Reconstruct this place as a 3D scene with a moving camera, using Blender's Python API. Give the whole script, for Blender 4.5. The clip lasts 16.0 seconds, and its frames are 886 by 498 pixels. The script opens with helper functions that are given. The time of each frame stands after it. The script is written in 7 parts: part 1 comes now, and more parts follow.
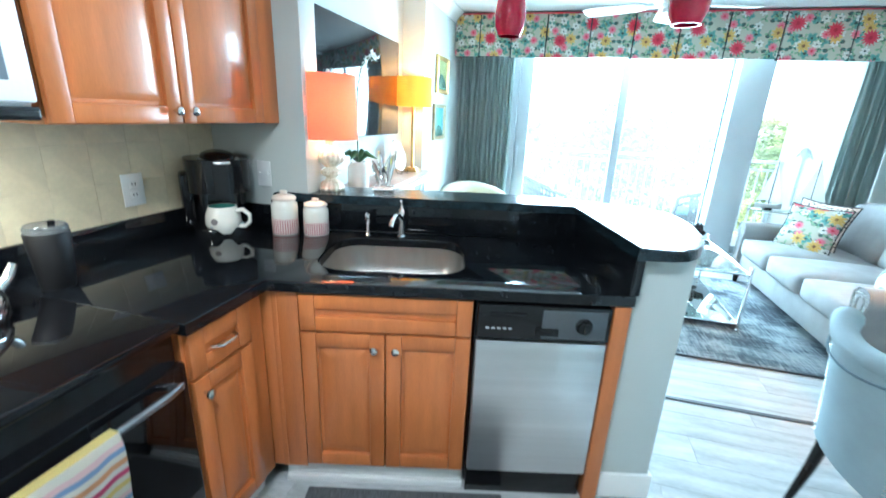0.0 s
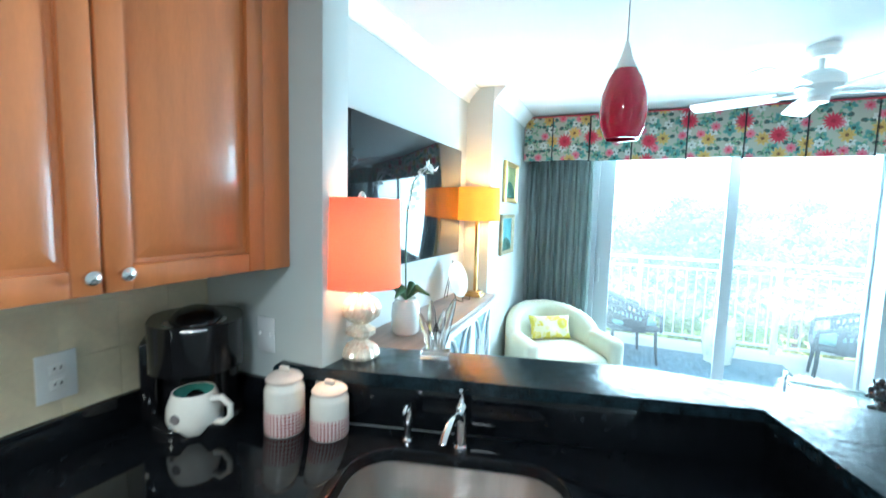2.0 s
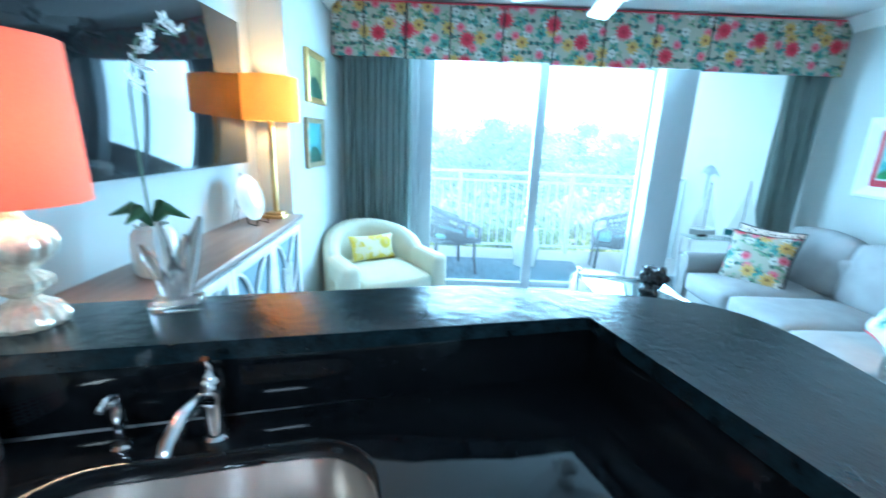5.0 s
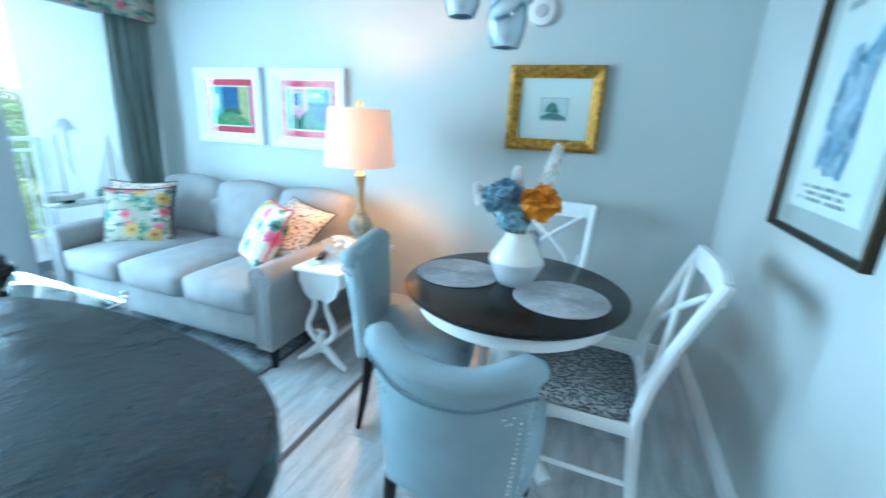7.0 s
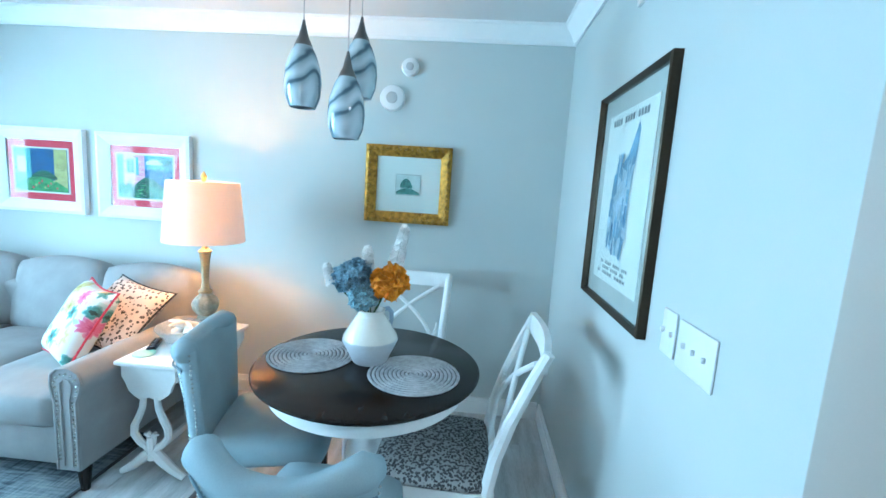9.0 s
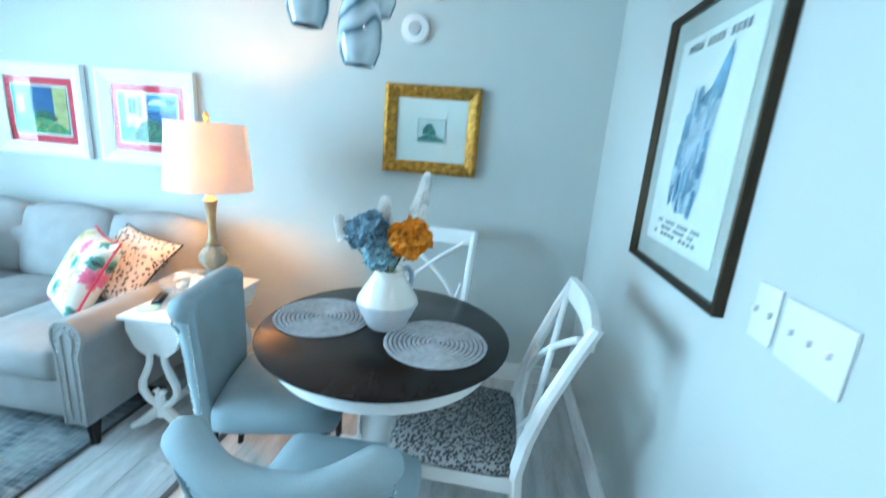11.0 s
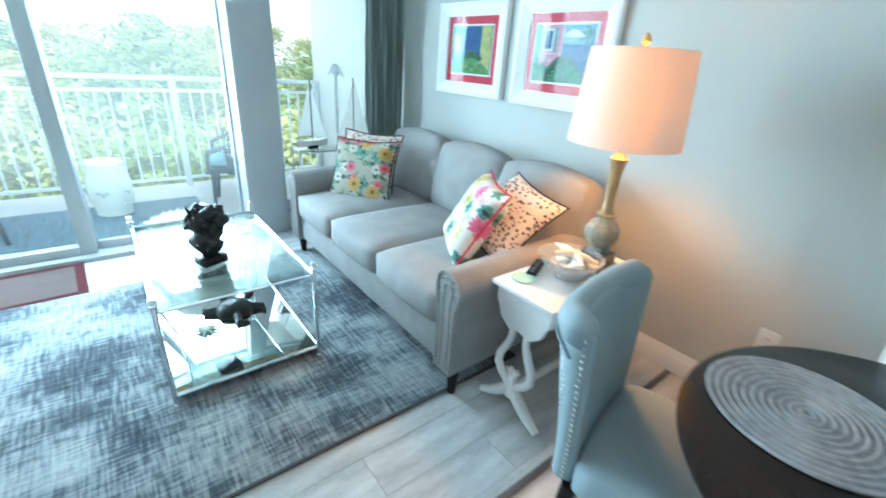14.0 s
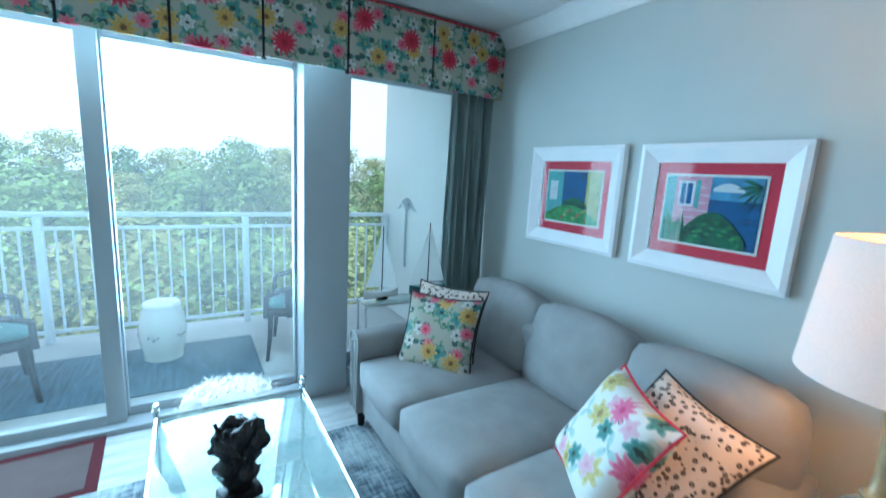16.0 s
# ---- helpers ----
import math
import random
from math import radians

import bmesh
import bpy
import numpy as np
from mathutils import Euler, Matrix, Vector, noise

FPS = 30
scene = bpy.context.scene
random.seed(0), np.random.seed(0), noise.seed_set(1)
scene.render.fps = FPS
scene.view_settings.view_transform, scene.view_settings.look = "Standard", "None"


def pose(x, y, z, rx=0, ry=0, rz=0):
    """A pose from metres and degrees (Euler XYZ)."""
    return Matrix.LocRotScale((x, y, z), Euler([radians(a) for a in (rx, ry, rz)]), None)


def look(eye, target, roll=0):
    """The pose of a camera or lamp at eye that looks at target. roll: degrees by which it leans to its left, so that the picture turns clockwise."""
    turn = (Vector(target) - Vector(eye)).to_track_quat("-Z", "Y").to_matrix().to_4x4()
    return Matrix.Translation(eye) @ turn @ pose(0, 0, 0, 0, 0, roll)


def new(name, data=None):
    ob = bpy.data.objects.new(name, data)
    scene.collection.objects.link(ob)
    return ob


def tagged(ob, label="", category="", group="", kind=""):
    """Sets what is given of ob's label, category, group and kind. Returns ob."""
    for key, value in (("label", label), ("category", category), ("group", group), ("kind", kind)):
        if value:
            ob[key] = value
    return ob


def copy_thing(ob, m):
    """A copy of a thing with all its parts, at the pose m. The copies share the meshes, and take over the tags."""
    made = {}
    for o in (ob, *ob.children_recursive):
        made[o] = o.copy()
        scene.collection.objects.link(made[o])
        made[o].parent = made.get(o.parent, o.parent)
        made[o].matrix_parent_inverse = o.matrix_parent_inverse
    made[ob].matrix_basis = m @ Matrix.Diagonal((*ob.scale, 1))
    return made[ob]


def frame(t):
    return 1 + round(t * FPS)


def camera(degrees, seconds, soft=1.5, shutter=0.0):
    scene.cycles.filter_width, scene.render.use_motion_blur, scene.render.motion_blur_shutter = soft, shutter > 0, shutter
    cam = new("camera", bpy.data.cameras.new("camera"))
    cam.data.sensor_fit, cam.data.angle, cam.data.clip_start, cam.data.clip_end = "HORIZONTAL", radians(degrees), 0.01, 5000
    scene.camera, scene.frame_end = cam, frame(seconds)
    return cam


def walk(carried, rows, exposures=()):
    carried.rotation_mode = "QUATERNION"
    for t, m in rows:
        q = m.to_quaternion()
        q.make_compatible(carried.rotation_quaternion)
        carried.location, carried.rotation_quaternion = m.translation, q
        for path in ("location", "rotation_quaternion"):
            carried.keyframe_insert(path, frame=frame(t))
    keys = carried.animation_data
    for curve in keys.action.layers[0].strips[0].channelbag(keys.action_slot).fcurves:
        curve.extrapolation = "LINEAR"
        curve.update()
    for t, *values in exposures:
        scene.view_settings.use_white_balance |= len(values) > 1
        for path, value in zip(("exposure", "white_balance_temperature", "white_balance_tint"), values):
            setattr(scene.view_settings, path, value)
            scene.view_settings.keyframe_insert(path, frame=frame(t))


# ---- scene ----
cam = camera(92.7, 16.0, soft=1.5, shutter=0.5)
PATH = [
    (0, (0.652, 0.625, 1.465), (0.18, 2.473, 0.863), 2.6),
    (0.5, (0.553, 0.795, 1.49), (0.041, 2.669, 1.015), 1.0),
    (1, (0.418, 0.999, 1.545), (-0.098, 2.895, 1.17), 0.6),
    (1.5, (0.375, 1.15, 1.547), (-0.258, 3.023, 1.245), 1.0),
    (2, (0.376, 1.342, 1.596), (-0.401, 3.175, 1.41), 1.6),
    (2.5, (0.278, 1.476, 1.659), (-0.489, 3.321, 1.575), 1.9),
    (3, (0.125, 1.634, 1.691), (-0.525, 3.524, 1.605), 1.6),
    (5.5, (0.53, 1.774, 1.46), (0.939, 3.639, 0.864), 2.2),
    (6, (0.656, 1.807, 1.477), (1.613, 3.453, 0.865), 1.7),
    (6.5, (0.703, 1.858, 1.438), (2.209, 3.033, 0.845), 2.1),
    (7, (0.811, 1.827, 1.394), (2.614, 2.482, 0.829), 2.8),
    (7.5, (0.855, 1.748, 1.383), (2.771, 2.057, 0.897), 3.6),
    (8, (0.821, 1.739, 1.438), (2.79, 1.841, 1.101), 3.7),
    (10.5, (0.924, 1.681, 1.514), (2.902, 1.903, 1.323), 3.6),
    (11, (1.05, 1.763, 1.45), (2.979, 1.972, 0.965), 4.6),
    (11.5, (1.161, 1.806, 1.397), (2.999, 2.11, 0.669), 4.9),
    (12, (1.261, 1.866, 1.362), (2.991, 2.364, 0.503), 4.7),
    (12.5, (1.407, 1.883, 1.372), (2.969, 2.7, 0.454), 3.6),
    (13, (1.455, 1.977, 1.361), (2.867, 3.038, 0.458), 3.6),
    (13.5, (1.504, 2.156, 1.361), (2.797, 3.399, 0.508), 3.9),
    (14, (1.490, 2.328, 1.375), (2.646, 3.738, 0.567), 4.1),
    (14.5, (1.544, 2.486, 1.422), (2.564, 4.034, 0.671), 3.4),
    (15, (1.648, 2.643, 1.443), (2.59, 4.283, 0.792), 2.9),
    (15.5, (1.679, 2.824, 1.472), (2.641, 4.501, 0.961), 2.9),
    (16, (1.668, 2.977, 1.546), (2.687, 4.662, 1.196), 3.3),
]
EXPOSURES = [(0.0, 1.30, 5250, 3), (1.5, 1.14, 5200, 1), (3.0, 0.68, 5150, 0), (5.5, 0.65, 4400, -3), (6.5, 0.76, 4700, -1), (7.0, 0.66, 4700, -1), (8.0, 0.65, 4700, -1), (11.0, 0.74, 4900, -1),
             (12.0, 0.78, 4450, -2), (12.9, 0.78, 4750, 0), (13.5, 0.7, 5350, 2), (14.1, 0.35, 5500, 3), (15.0, -0.25, 4900, 1), (16.0, -0.4, 4850, 1)]
walk(cam, [(t, look(eye, target, roll)) for t, eye, target, roll in PATH], EXPOSURES)

# ---- world and light ----
world = bpy.data.worlds.new("sky")
scene.world = world
world.use_nodes = True
wn = world.node_tree.nodes
sky = wn.new("ShaderNodeTexSky")
sky.sky_type = "NISHITA"
sky.sun_disc = False
sky.sun_elevation, sky.sun_rotation = radians(48), radians(200)
sky.air_density, sky.dust_density, sky.ozone_density = 1.0, 3.0, 1.0
world.node_tree.links.new(sky.outputs[0], wn["Background"].inputs[0])
wn["Background"].inputs[1].default_value = 0.15
sun_data = bpy.data.lights.new("sun", "SUN")
sun_data.energy, sun_data.angle, sun_data.color = 5.0, radians(12), (1.0, 0.96, 0.88)
sun = new("sun", sun_data)
sun.matrix_world = look((0, 0, 0), (0.25, 0.7, -0.9))


def area(name, m, w, h, power, colour):
    d = bpy.data.lights.new(name, "AREA")
    d.shape, d.size, d.size_y, d.energy, d.color = "RECTANGLE", w, h, power, colour
    ob = new(name, d)
    ob.matrix_world = m
    return ob


# daylight entering by the glazed wall
area("window_daylight", look((1.3, 6.05, 1.38), (1.3, 0.0, 1.05)), 2.6, 1.65, 200, (0.74, 0.93, 1.0))


def bulb(name, place, power, colour, size=0.04):
    d = bpy.data.lights.new(name, "POINT")
    d.energy, d.color, d.shadow_soft_size = power, colour, size
    ob = new(name, d)
    ob.location = place
    return ob


# ---- materials ----
MATS = {}


def link(nt, a, b):
    nt.links.new(a, b)


def surf(name, colour, rough=0.5, metal=0.0, var=0.12, scale=6.0, fine=120.0, bump=0.05, dist=0.002, stretch=(1, 1, 1),
         coat=0.0, spread=0.0, alpha_like=None, trans=0.0, ior=1.45, emit=0.0, emit_colour=None, sub=0.0):
    """A surface with a broad and a fine variation, and a fine relief."""
    if name in MATS:
        return MATS[name]
    m = bpy.data.materials.new(name)
    m.use_nodes = True
    nt = m.node_tree
    b = nt.nodes["Principled BSDF"]
    co = nt.nodes.new("ShaderNodeTexCoord")
    mp = nt.nodes.new("ShaderNodeMapping")
    mp.inputs["Scale"].default_value = stretch
    link(nt, co.outputs["Object"], mp.inputs[0])
    n1 = nt.nodes.new("ShaderNodeTexNoise")
    n1.inputs["Scale"].default_value, n1.inputs["Detail"].default_value = scale, 5
    n2 = nt.nodes.new("ShaderNodeTexNoise")
    n2.inputs["Scale"].default_value, n2.inputs["Detail"].default_value = fine, 3
    for n in (n1, n2):
        link(nt, mp.outputs[0], n.inputs["Vector"])
    add = nt.nodes.new("ShaderNodeMath")
    add.operation = "MULTIPLY_ADD"
    link(nt, n2.outputs[0], add.inputs[0])
    add.inputs[1].default_value = 0.4
    link(nt, n1.outputs[0], add.inputs[2])
    ramp = nt.nodes.new("ShaderNodeValToRGB")
    c = np.array(colour[:3])
    ramp.color_ramp.elements[0].position, ramp.color_ramp.elements[1].position = 0.45, 0.95
    ramp.color_ramp.elements[0].color = (*np.clip(c * (1 - var), 0, 1), 1)
    ramp.color_ramp.elements[1].color = (*np.clip(c * (1 + var), 0, 1), 1)
    link(nt, add.outputs[0], ramp.inputs[0])
    out = ramp.outputs[0]
    if spread:
        info = nt.nodes.new("ShaderNodeObjectInfo")
        hsv = nt.nodes.new("ShaderNodeHueSaturation")
        mr = nt.nodes.new("ShaderNodeMapRange")
        mr.inputs["To Min"].default_value, mr.inputs["To Max"].default_value = 1 - spread, 1 + spread
        link(nt, info.outputs["Random"], mr.inputs[0])
        link(nt, mr.outputs[0], hsv.inputs["Value"])
        link(nt, out, hsv.inputs["Color"])
        out = hsv.outputs[0]
    link(nt, out, b.inputs["Base Color"])
    b.inputs["Roughness"].default_value = rough
    b.inputs["Metallic"].default_value = metal
    b.inputs["Coat Weight"].default_value = coat
    b.inputs["Coat Roughness"].default_value = 0.08
    b.inputs["Transmission Weight"].default_value = trans
    b.inputs["IOR"].default_value = ior
    if sub:
        b.inputs["Subsurface Weight"].default_value = sub
        b.inputs["Subsurface Radius"].default_value = (0.02, 0.02, 0.02)
    if emit:
        b.inputs["Emission Color"].default_value = (*(emit_colour or colour)[:3], 1)
        b.inputs["Emission Strength"].default_value = emit
    if bump:
        bp = nt.nodes.new("ShaderNodeBump")
        bp.inputs["Strength"].default_value, bp.inputs["Distance"].default_value = bump, dist
        link(nt, add.outputs[0], bp.inputs["Height"])
        link(nt, bp.outputs[0], b.inputs["Normal"])
    MATS[name] = m
    return m


def glass(name, tint=(1, 1, 1), rough=0.0, clear=0.93, haze=0.0, gloss=1.0):
    """Thin clear pane: mostly see-through with a real surface gloss."""
    m = bpy.data.materials.new(name)
    m.use_nodes = True
    nt = m.node_tree
    nt.nodes.remove(nt.nodes["Principled BSDF"])
    t, g, mix, lw, pw, fr = (nt.nodes.new(k) for k in ("ShaderNodeBsdfTransparent", "ShaderNodeBsdfGlossy", "ShaderNodeMixShader", "ShaderNodeLayerWeight", "ShaderNodeMath", "ShaderNodeMath"))
    t.inputs[0].default_value = (*[clear * c for c in tint], 1)
    g.inputs["Roughness"].default_value = rough
    lw.inputs["Blend"].default_value = 0.5
    pw.operation, fr.operation = "POWER", "MULTIPLY_ADD"
    pw.inputs[1].default_value = 3.3
    link(nt, lw.outputs["Facing"], pw.inputs[0])
    link(nt, pw.outputs[0], fr.inputs[0])
    fr.inputs[1].default_value, fr.inputs[2].default_value = 0.85 * gloss, 0.04 * gloss
    link(nt, fr.outputs[0], mix.inputs[0])
    link(nt, t.outputs[0], mix.inputs[1])
    link(nt, g.outputs[0], mix.inputs[2])
    out = mix.outputs[0]
    # a translucent veil mixed in to imitate bright haze over the view
    if haze:
        veil, mx = nt.nodes.new("ShaderNodeBsdfTranslucent"), nt.nodes.new("ShaderNodeMixShader")
        mx.inputs[0].default_value = haze
        link(nt, out, mx.inputs[1])
        link(nt, veil.outputs[0], mx.inputs[2])
        out = mx.outputs[0]
    link(nt, out, nt.nodes["Material Output"].inputs[0])
    return m


def blobs(name, ground, colours, scale=9.0, rough=0.85, ruffle=0.35, seed=0.0):
    """A printed cloth: round flowers of several colours in several sizes on a plain ground."""
    m = bpy.data.materials.new(name)
    m.use_nodes = True
    nt = m.node_tree
    b = nt.nodes["Principled BSDF"]
    b.inputs["Roughness"].default_value = rough
    co = nt.nodes.new("ShaderNodeTexCoord")
    ns = nt.nodes.new("ShaderNodeTexNoise")
    ns.inputs["Scale"].default_value = scale * 4
    link(nt, co.outputs["Object"], ns.inputs["Vector"])
    warp = nt.nodes.new("ShaderNodeMixRGB")
    warp.blend_type = "ADD"
    warp.inputs[0].default_value = ruffle / scale
    link(nt, co.outputs["Object"], warp.inputs[1])
    link(nt, ns.outputs["Color"], warp.inputs[2])
    last = nt.nodes.new("ShaderNodeRGB").outputs[0]
    last.default_value = (*ground, 1)
    for k, (colour, s, size) in enumerate(colours):
        mp = nt.nodes.new("ShaderNodeMapping")
        mp.inputs["Location"].default_value = (seed + k * 3.1, seed + k * 1.7, k * 2.3)
        link(nt, warp.outputs[0], mp.inputs[0])
        v = nt.nodes.new("ShaderNodeTexVoronoi")
        v.inputs["Scale"].default_value = scale * s
        link(nt, mp.outputs[0], v.inputs["Vector"])
        r = nt.nodes.new("ShaderNodeValToRGB")
        r.color_ramp.interpolation = "CONSTANT"
        r.color_ramp.elements[0].color, r.color_ramp.elements[1].color = (1, 1, 1, 1), (0, 0, 0, 1)
        r.color_ramp.elements[1].position = size
        e = r.color_ramp.elements.new(size * 0.25)
        e.color = (0.55, 0.55, 0.55, 1)
        e2 = r.color_ramp.elements.new(size * 0.45)
        e2.color = (0.95, 0.95, 0.95, 1)
        link(nt, v.outputs["Distance"], r.inputs[0])
        mx = nt.nodes.new("ShaderNodeMixRGB")
        link(nt, r.outputs[0], mx.inputs[0])
        link(nt, last, mx.inputs[1])
        mx.inputs[2].default_value = (*colour, 1)
        last = mx.outputs[0]
    link(nt, last, b.inputs["Base Color"])
    weave = nt.nodes.new("ShaderNodeTexNoise")
    weave.inputs["Scale"].default_value = 400
    link(nt, co.outputs["Object"], weave.inputs["Vector"])
    bp = nt.nodes.new("ShaderNodeBump")
    bp.inputs["Strength"].default_value, bp.inputs["Distance"].default_value = 0.2, 0.001
    link(nt, weave.outputs[0], bp.inputs["Height"])
    link(nt, bp.outputs[0], b.inputs["Normal"])
    return m


def flowered(name, ground, layers, seed=0.0):
    """Printed cloth lying in its own xz plane: petalled flowers and leaves, each layer with a colour, a heart, a density, a radius and its number of petals."""
    m = bpy.data.materials.new(name)
    m.use_nodes = True
    nt = m.node_tree

    def calc(op, a, b=None, c=None):
        n = nt.nodes.new("ShaderNodeMath")
        n.operation = op
        for k, v in enumerate((a, b, c)):
            if v is None:
                continue
            if isinstance(v, (int, float)):
                n.inputs[k].default_value = v
            else:
                link(nt, v, n.inputs[k])
        return n.outputs[0]

    b = nt.nodes["Principled BSDF"]
    b.inputs["Roughness"].default_value = 0.85
    co, sep, flat, ns, warp = (nt.nodes.new(k) for k in ("ShaderNodeTexCoord", "ShaderNodeSeparateXYZ", "ShaderNodeCombineXYZ", "ShaderNodeTexNoise", "ShaderNodeMixRGB"))
    ns.inputs["Scale"].default_value = 55
    link(nt, co.outputs["Object"], ns.inputs["Vector"])
    warp.blend_type, warp.inputs[0].default_value = "ADD", 0.014
    link(nt, co.outputs["Object"], warp.inputs[1])
    link(nt, ns.outputs["Color"], warp.inputs[2])
    link(nt, warp.outputs[0], sep.inputs[0])
    link(nt, sep.outputs[0], flat.inputs[0])
    link(nt, sep.outputs[2], flat.inputs[1])
    last = nt.nodes.new("ShaderNodeRGB").outputs[0]
    last.default_value = (*ground, 1)
    for k, (colour, heart, density, radius, petals) in enumerate(layers):
        mp, v, off, ds = (nt.nodes.new(q) for q in ("ShaderNodeMapping", "ShaderNodeTexVoronoi", "ShaderNodeVectorMath", "ShaderNodeSeparateXYZ"))
        mp.inputs["Location"].default_value = (seed + k * 3.17, seed + k * 1.71, 0)
        link(nt, flat.outputs[0], mp.inputs[0])
        v.voronoi_dimensions = "2D"
        v.inputs["Scale"].default_value, v.inputs["Randomness"].default_value = density, 0.75
        link(nt, mp.outputs[0], v.inputs["Vector"])
        off.operation = "SUBTRACT"
        link(nt, mp.outputs[0], off.inputs[0])
        link(nt, v.outputs["Position"], off.inputs[1])
        link(nt, off.outputs[0], ds.inputs[0])
        x, z = ds.outputs[0], ds.outputs[1]
        d = calc("SQRT", calc("ADD", calc("MULTIPLY", x, x), calc("MULTIPLY", z, z)))
        turn = calc("MULTIPLY_ADD", calc("ARCTAN2", z, x), float(petals), 1.3 * k)
        edge = calc("MULTIPLY_ADD", calc("COSINE", turn), radius * (0.55 if petals < 4 else 0.18), radius * (0.45 if petals < 4 else 0.82))
        q = calc("DIVIDE", d, calc("MAXIMUM", edge, 0.001))
        ramp = nt.nodes.new("ShaderNodeValToRGB")
        ramp.color_ramp.elements[0].color, ramp.color_ramp.elements[0].position = (*heart, 1), 0.22
        ramp.color_ramp.elements[1].color, ramp.color_ramp.elements[1].position = (*[min(1, 0.35 * g + 0.65 * c) for c, g in zip(colour, ground)], 1), 1.0
        ramp.color_ramp.elements.new(0.38).color = (*colour, 1)
        ramp.color_ramp.elements.new(0.62).color = (*[0.6 * c + 0.4 * h for c, h in zip(colour, heart)], 1)
        ramp.color_ramp.elements.new(0.72).color = (*colour, 1)
        link(nt, q, ramp.inputs[0])
        mx = nt.nodes.new("ShaderNodeMixRGB")
        link(nt, calc("LESS_THAN", q, 1.0), mx.inputs[0])
        link(nt, last, mx.inputs[1])
        link(nt, ramp.outputs[0], mx.inputs[2])
        last = mx.outputs[0]
    link(nt, last, b.inputs["Base Color"])
    weave, bp = nt.nodes.new("ShaderNodeTexNoise"), nt.nodes.new("ShaderNodeBump")
    weave.inputs["Scale"].default_value = 400
    link(nt, co.outputs["Object"], weave.inputs["Vector"])
    bp.inputs["Strength"].default_value, bp.inputs["Distance"].default_value = 0.2, 0.001
    link(nt, weave.outputs[0], bp.inputs["Height"])
    link(nt, bp.outputs[0], b.inputs["Normal"])
    return m


WALL = surf("wall_paint", (0.52, 0.55, 0.53), 0.75, var=0.03, scale=2, fine=260, bump=0.12, dist=0.001)
CEIL = surf("ceiling_paint", (0.71, 0.71, 0.70), 0.85, var=0.03, scale=1.5, fine=140, bump=0.25, dist=0.002)
TRIM = surf("white_trim", (0.82, 0.82, 0.80), 0.35, var=0.03, bump=0.02)
# white frames greyed in colour, standing for their backlit room side
BACKLIT_FRAME = surf("backlit_window_frame", (0.42, 0.45, 0.47), 0.35, var=0.03, bump=0.02)
WOOD = surf("honey_maple", (0.50, 0.162, 0.046), 0.32, var=0.16, scale=3.5, fine=60, bump=0.05, dist=0.001, stretch=(6, 6, 0.7), coat=0.3, spread=0.05)
# blue in the base stands in for the window's bluish reflection
LEATHERED = surf("leathered_granite", (0.011, 0.020, 0.026), 0.15, var=0.7, scale=26, fine=150, bump=0.30, dist=0.006, ior=1.42)
GRANITE = surf("black_granite", (0.006, 0.007, 0.009), 0.05, var=0.8, scale=45, fine=300, bump=0.03, dist=0.002, ior=1.42)
BLACK = surf("black_plastic", (0.007, 0.007, 0.008), 0.13, var=0.2, bump=0.0)
BLACK_GLASS = surf("black_glass", (0.005, 0.005, 0.006), 0.04, var=0.2, bump=0.0, ior=1.4)
STEEL = surf("brushed_steel", (0.66, 0.66, 0.66), 0.33, 1.0, var=0.10, scale=4, fine=300, bump=0.06, dist=0.0005, stretch=(0.1, 0.1, 6))
SINK_STEEL = surf("sink_steel", (0.50, 0.47, 0.44), 0.30, 1.0, var=0.10, scale=5, fine=300, bump=0.05, dist=0.0005, stretch=(6, 0.2, 1))
CHROME = surf("chrome", (0.85, 0.86, 0.88), 0.06, 1.0, var=0.03, bump=0.0)
NICKEL = surf("satin_nickel", (0.72, 0.70, 0.66), 0.25, 1.0, var=0.05, bump=0.0)
TILE = surf("cream_tile", (0.70, 0.61, 0.43), 0.35, var=0.10, scale=7, fine=60, bump=0.06, spread=0.05)
GROUT = surf("grout", (0.68, 0.60, 0.44), 0.9, var=0.1)
PLANK = surf("pale_oak_plank", (0.45, 0.46, 0.46), 0.30, var=0.34, scale=3.2, fine=40, bump=0.08, dist=0.001, stretch=(0.8, 5, 1), spread=0.07)
SUBFLOOR = surf("floor_joint", (0.34, 0.33, 0.31), 0.8)
STRIP = surf("grey_strip", (0.07, 0.08, 0.09), 0.45, var=0.15)
DECK = surf("balcony_concrete", (0.55, 0.54, 0.52), 0.8, var=0.12, scale=3, fine=80, bump=0.2)
GLASS = glass("window_glass", (0.97, 1.0, 0.99), 0.0, 0.97)
MATT_GLASS = glass("low_reflection_glass", (0.97, 1.0, 0.99), 0.02, 0.97, 0.0, 0.35)
# panes with the outdoor haze put into the glass
HAZED_GLASS = glass("hazed_glass", (0.97, 1.0, 0.99), 0.0, 0.97, 0.019)


# ---- helpers for building ----
def box(bm, x0, x1, y0, y1, z0, z1, bevel=0.0, seg=2, m=None):
    """A box with rounded edges, added to bm."""
    r = bmesh.ops.create_cube(bm, size=1.0)
    vs = r["verts"]
    for v in vs:
        v.co = Vector(((x0 + x1) / 2 + v.co.x * (x1 - x0), (y0 + y1) / 2 + v.co.y * (y1 - y0), (z0 + z1) / 2 + v.co.z * (z1 - z0)))
    if bevel:
        es = list({e for v in vs for e in v.link_edges})
        r2 = bmesh.ops.bevel(bm, geom=es, offset=bevel, segments=seg, profile=0.5, affect="EDGES")
        vs = list({v for f in r2["faces"] for v in f.verts} | {v for v in vs if v.is_valid})
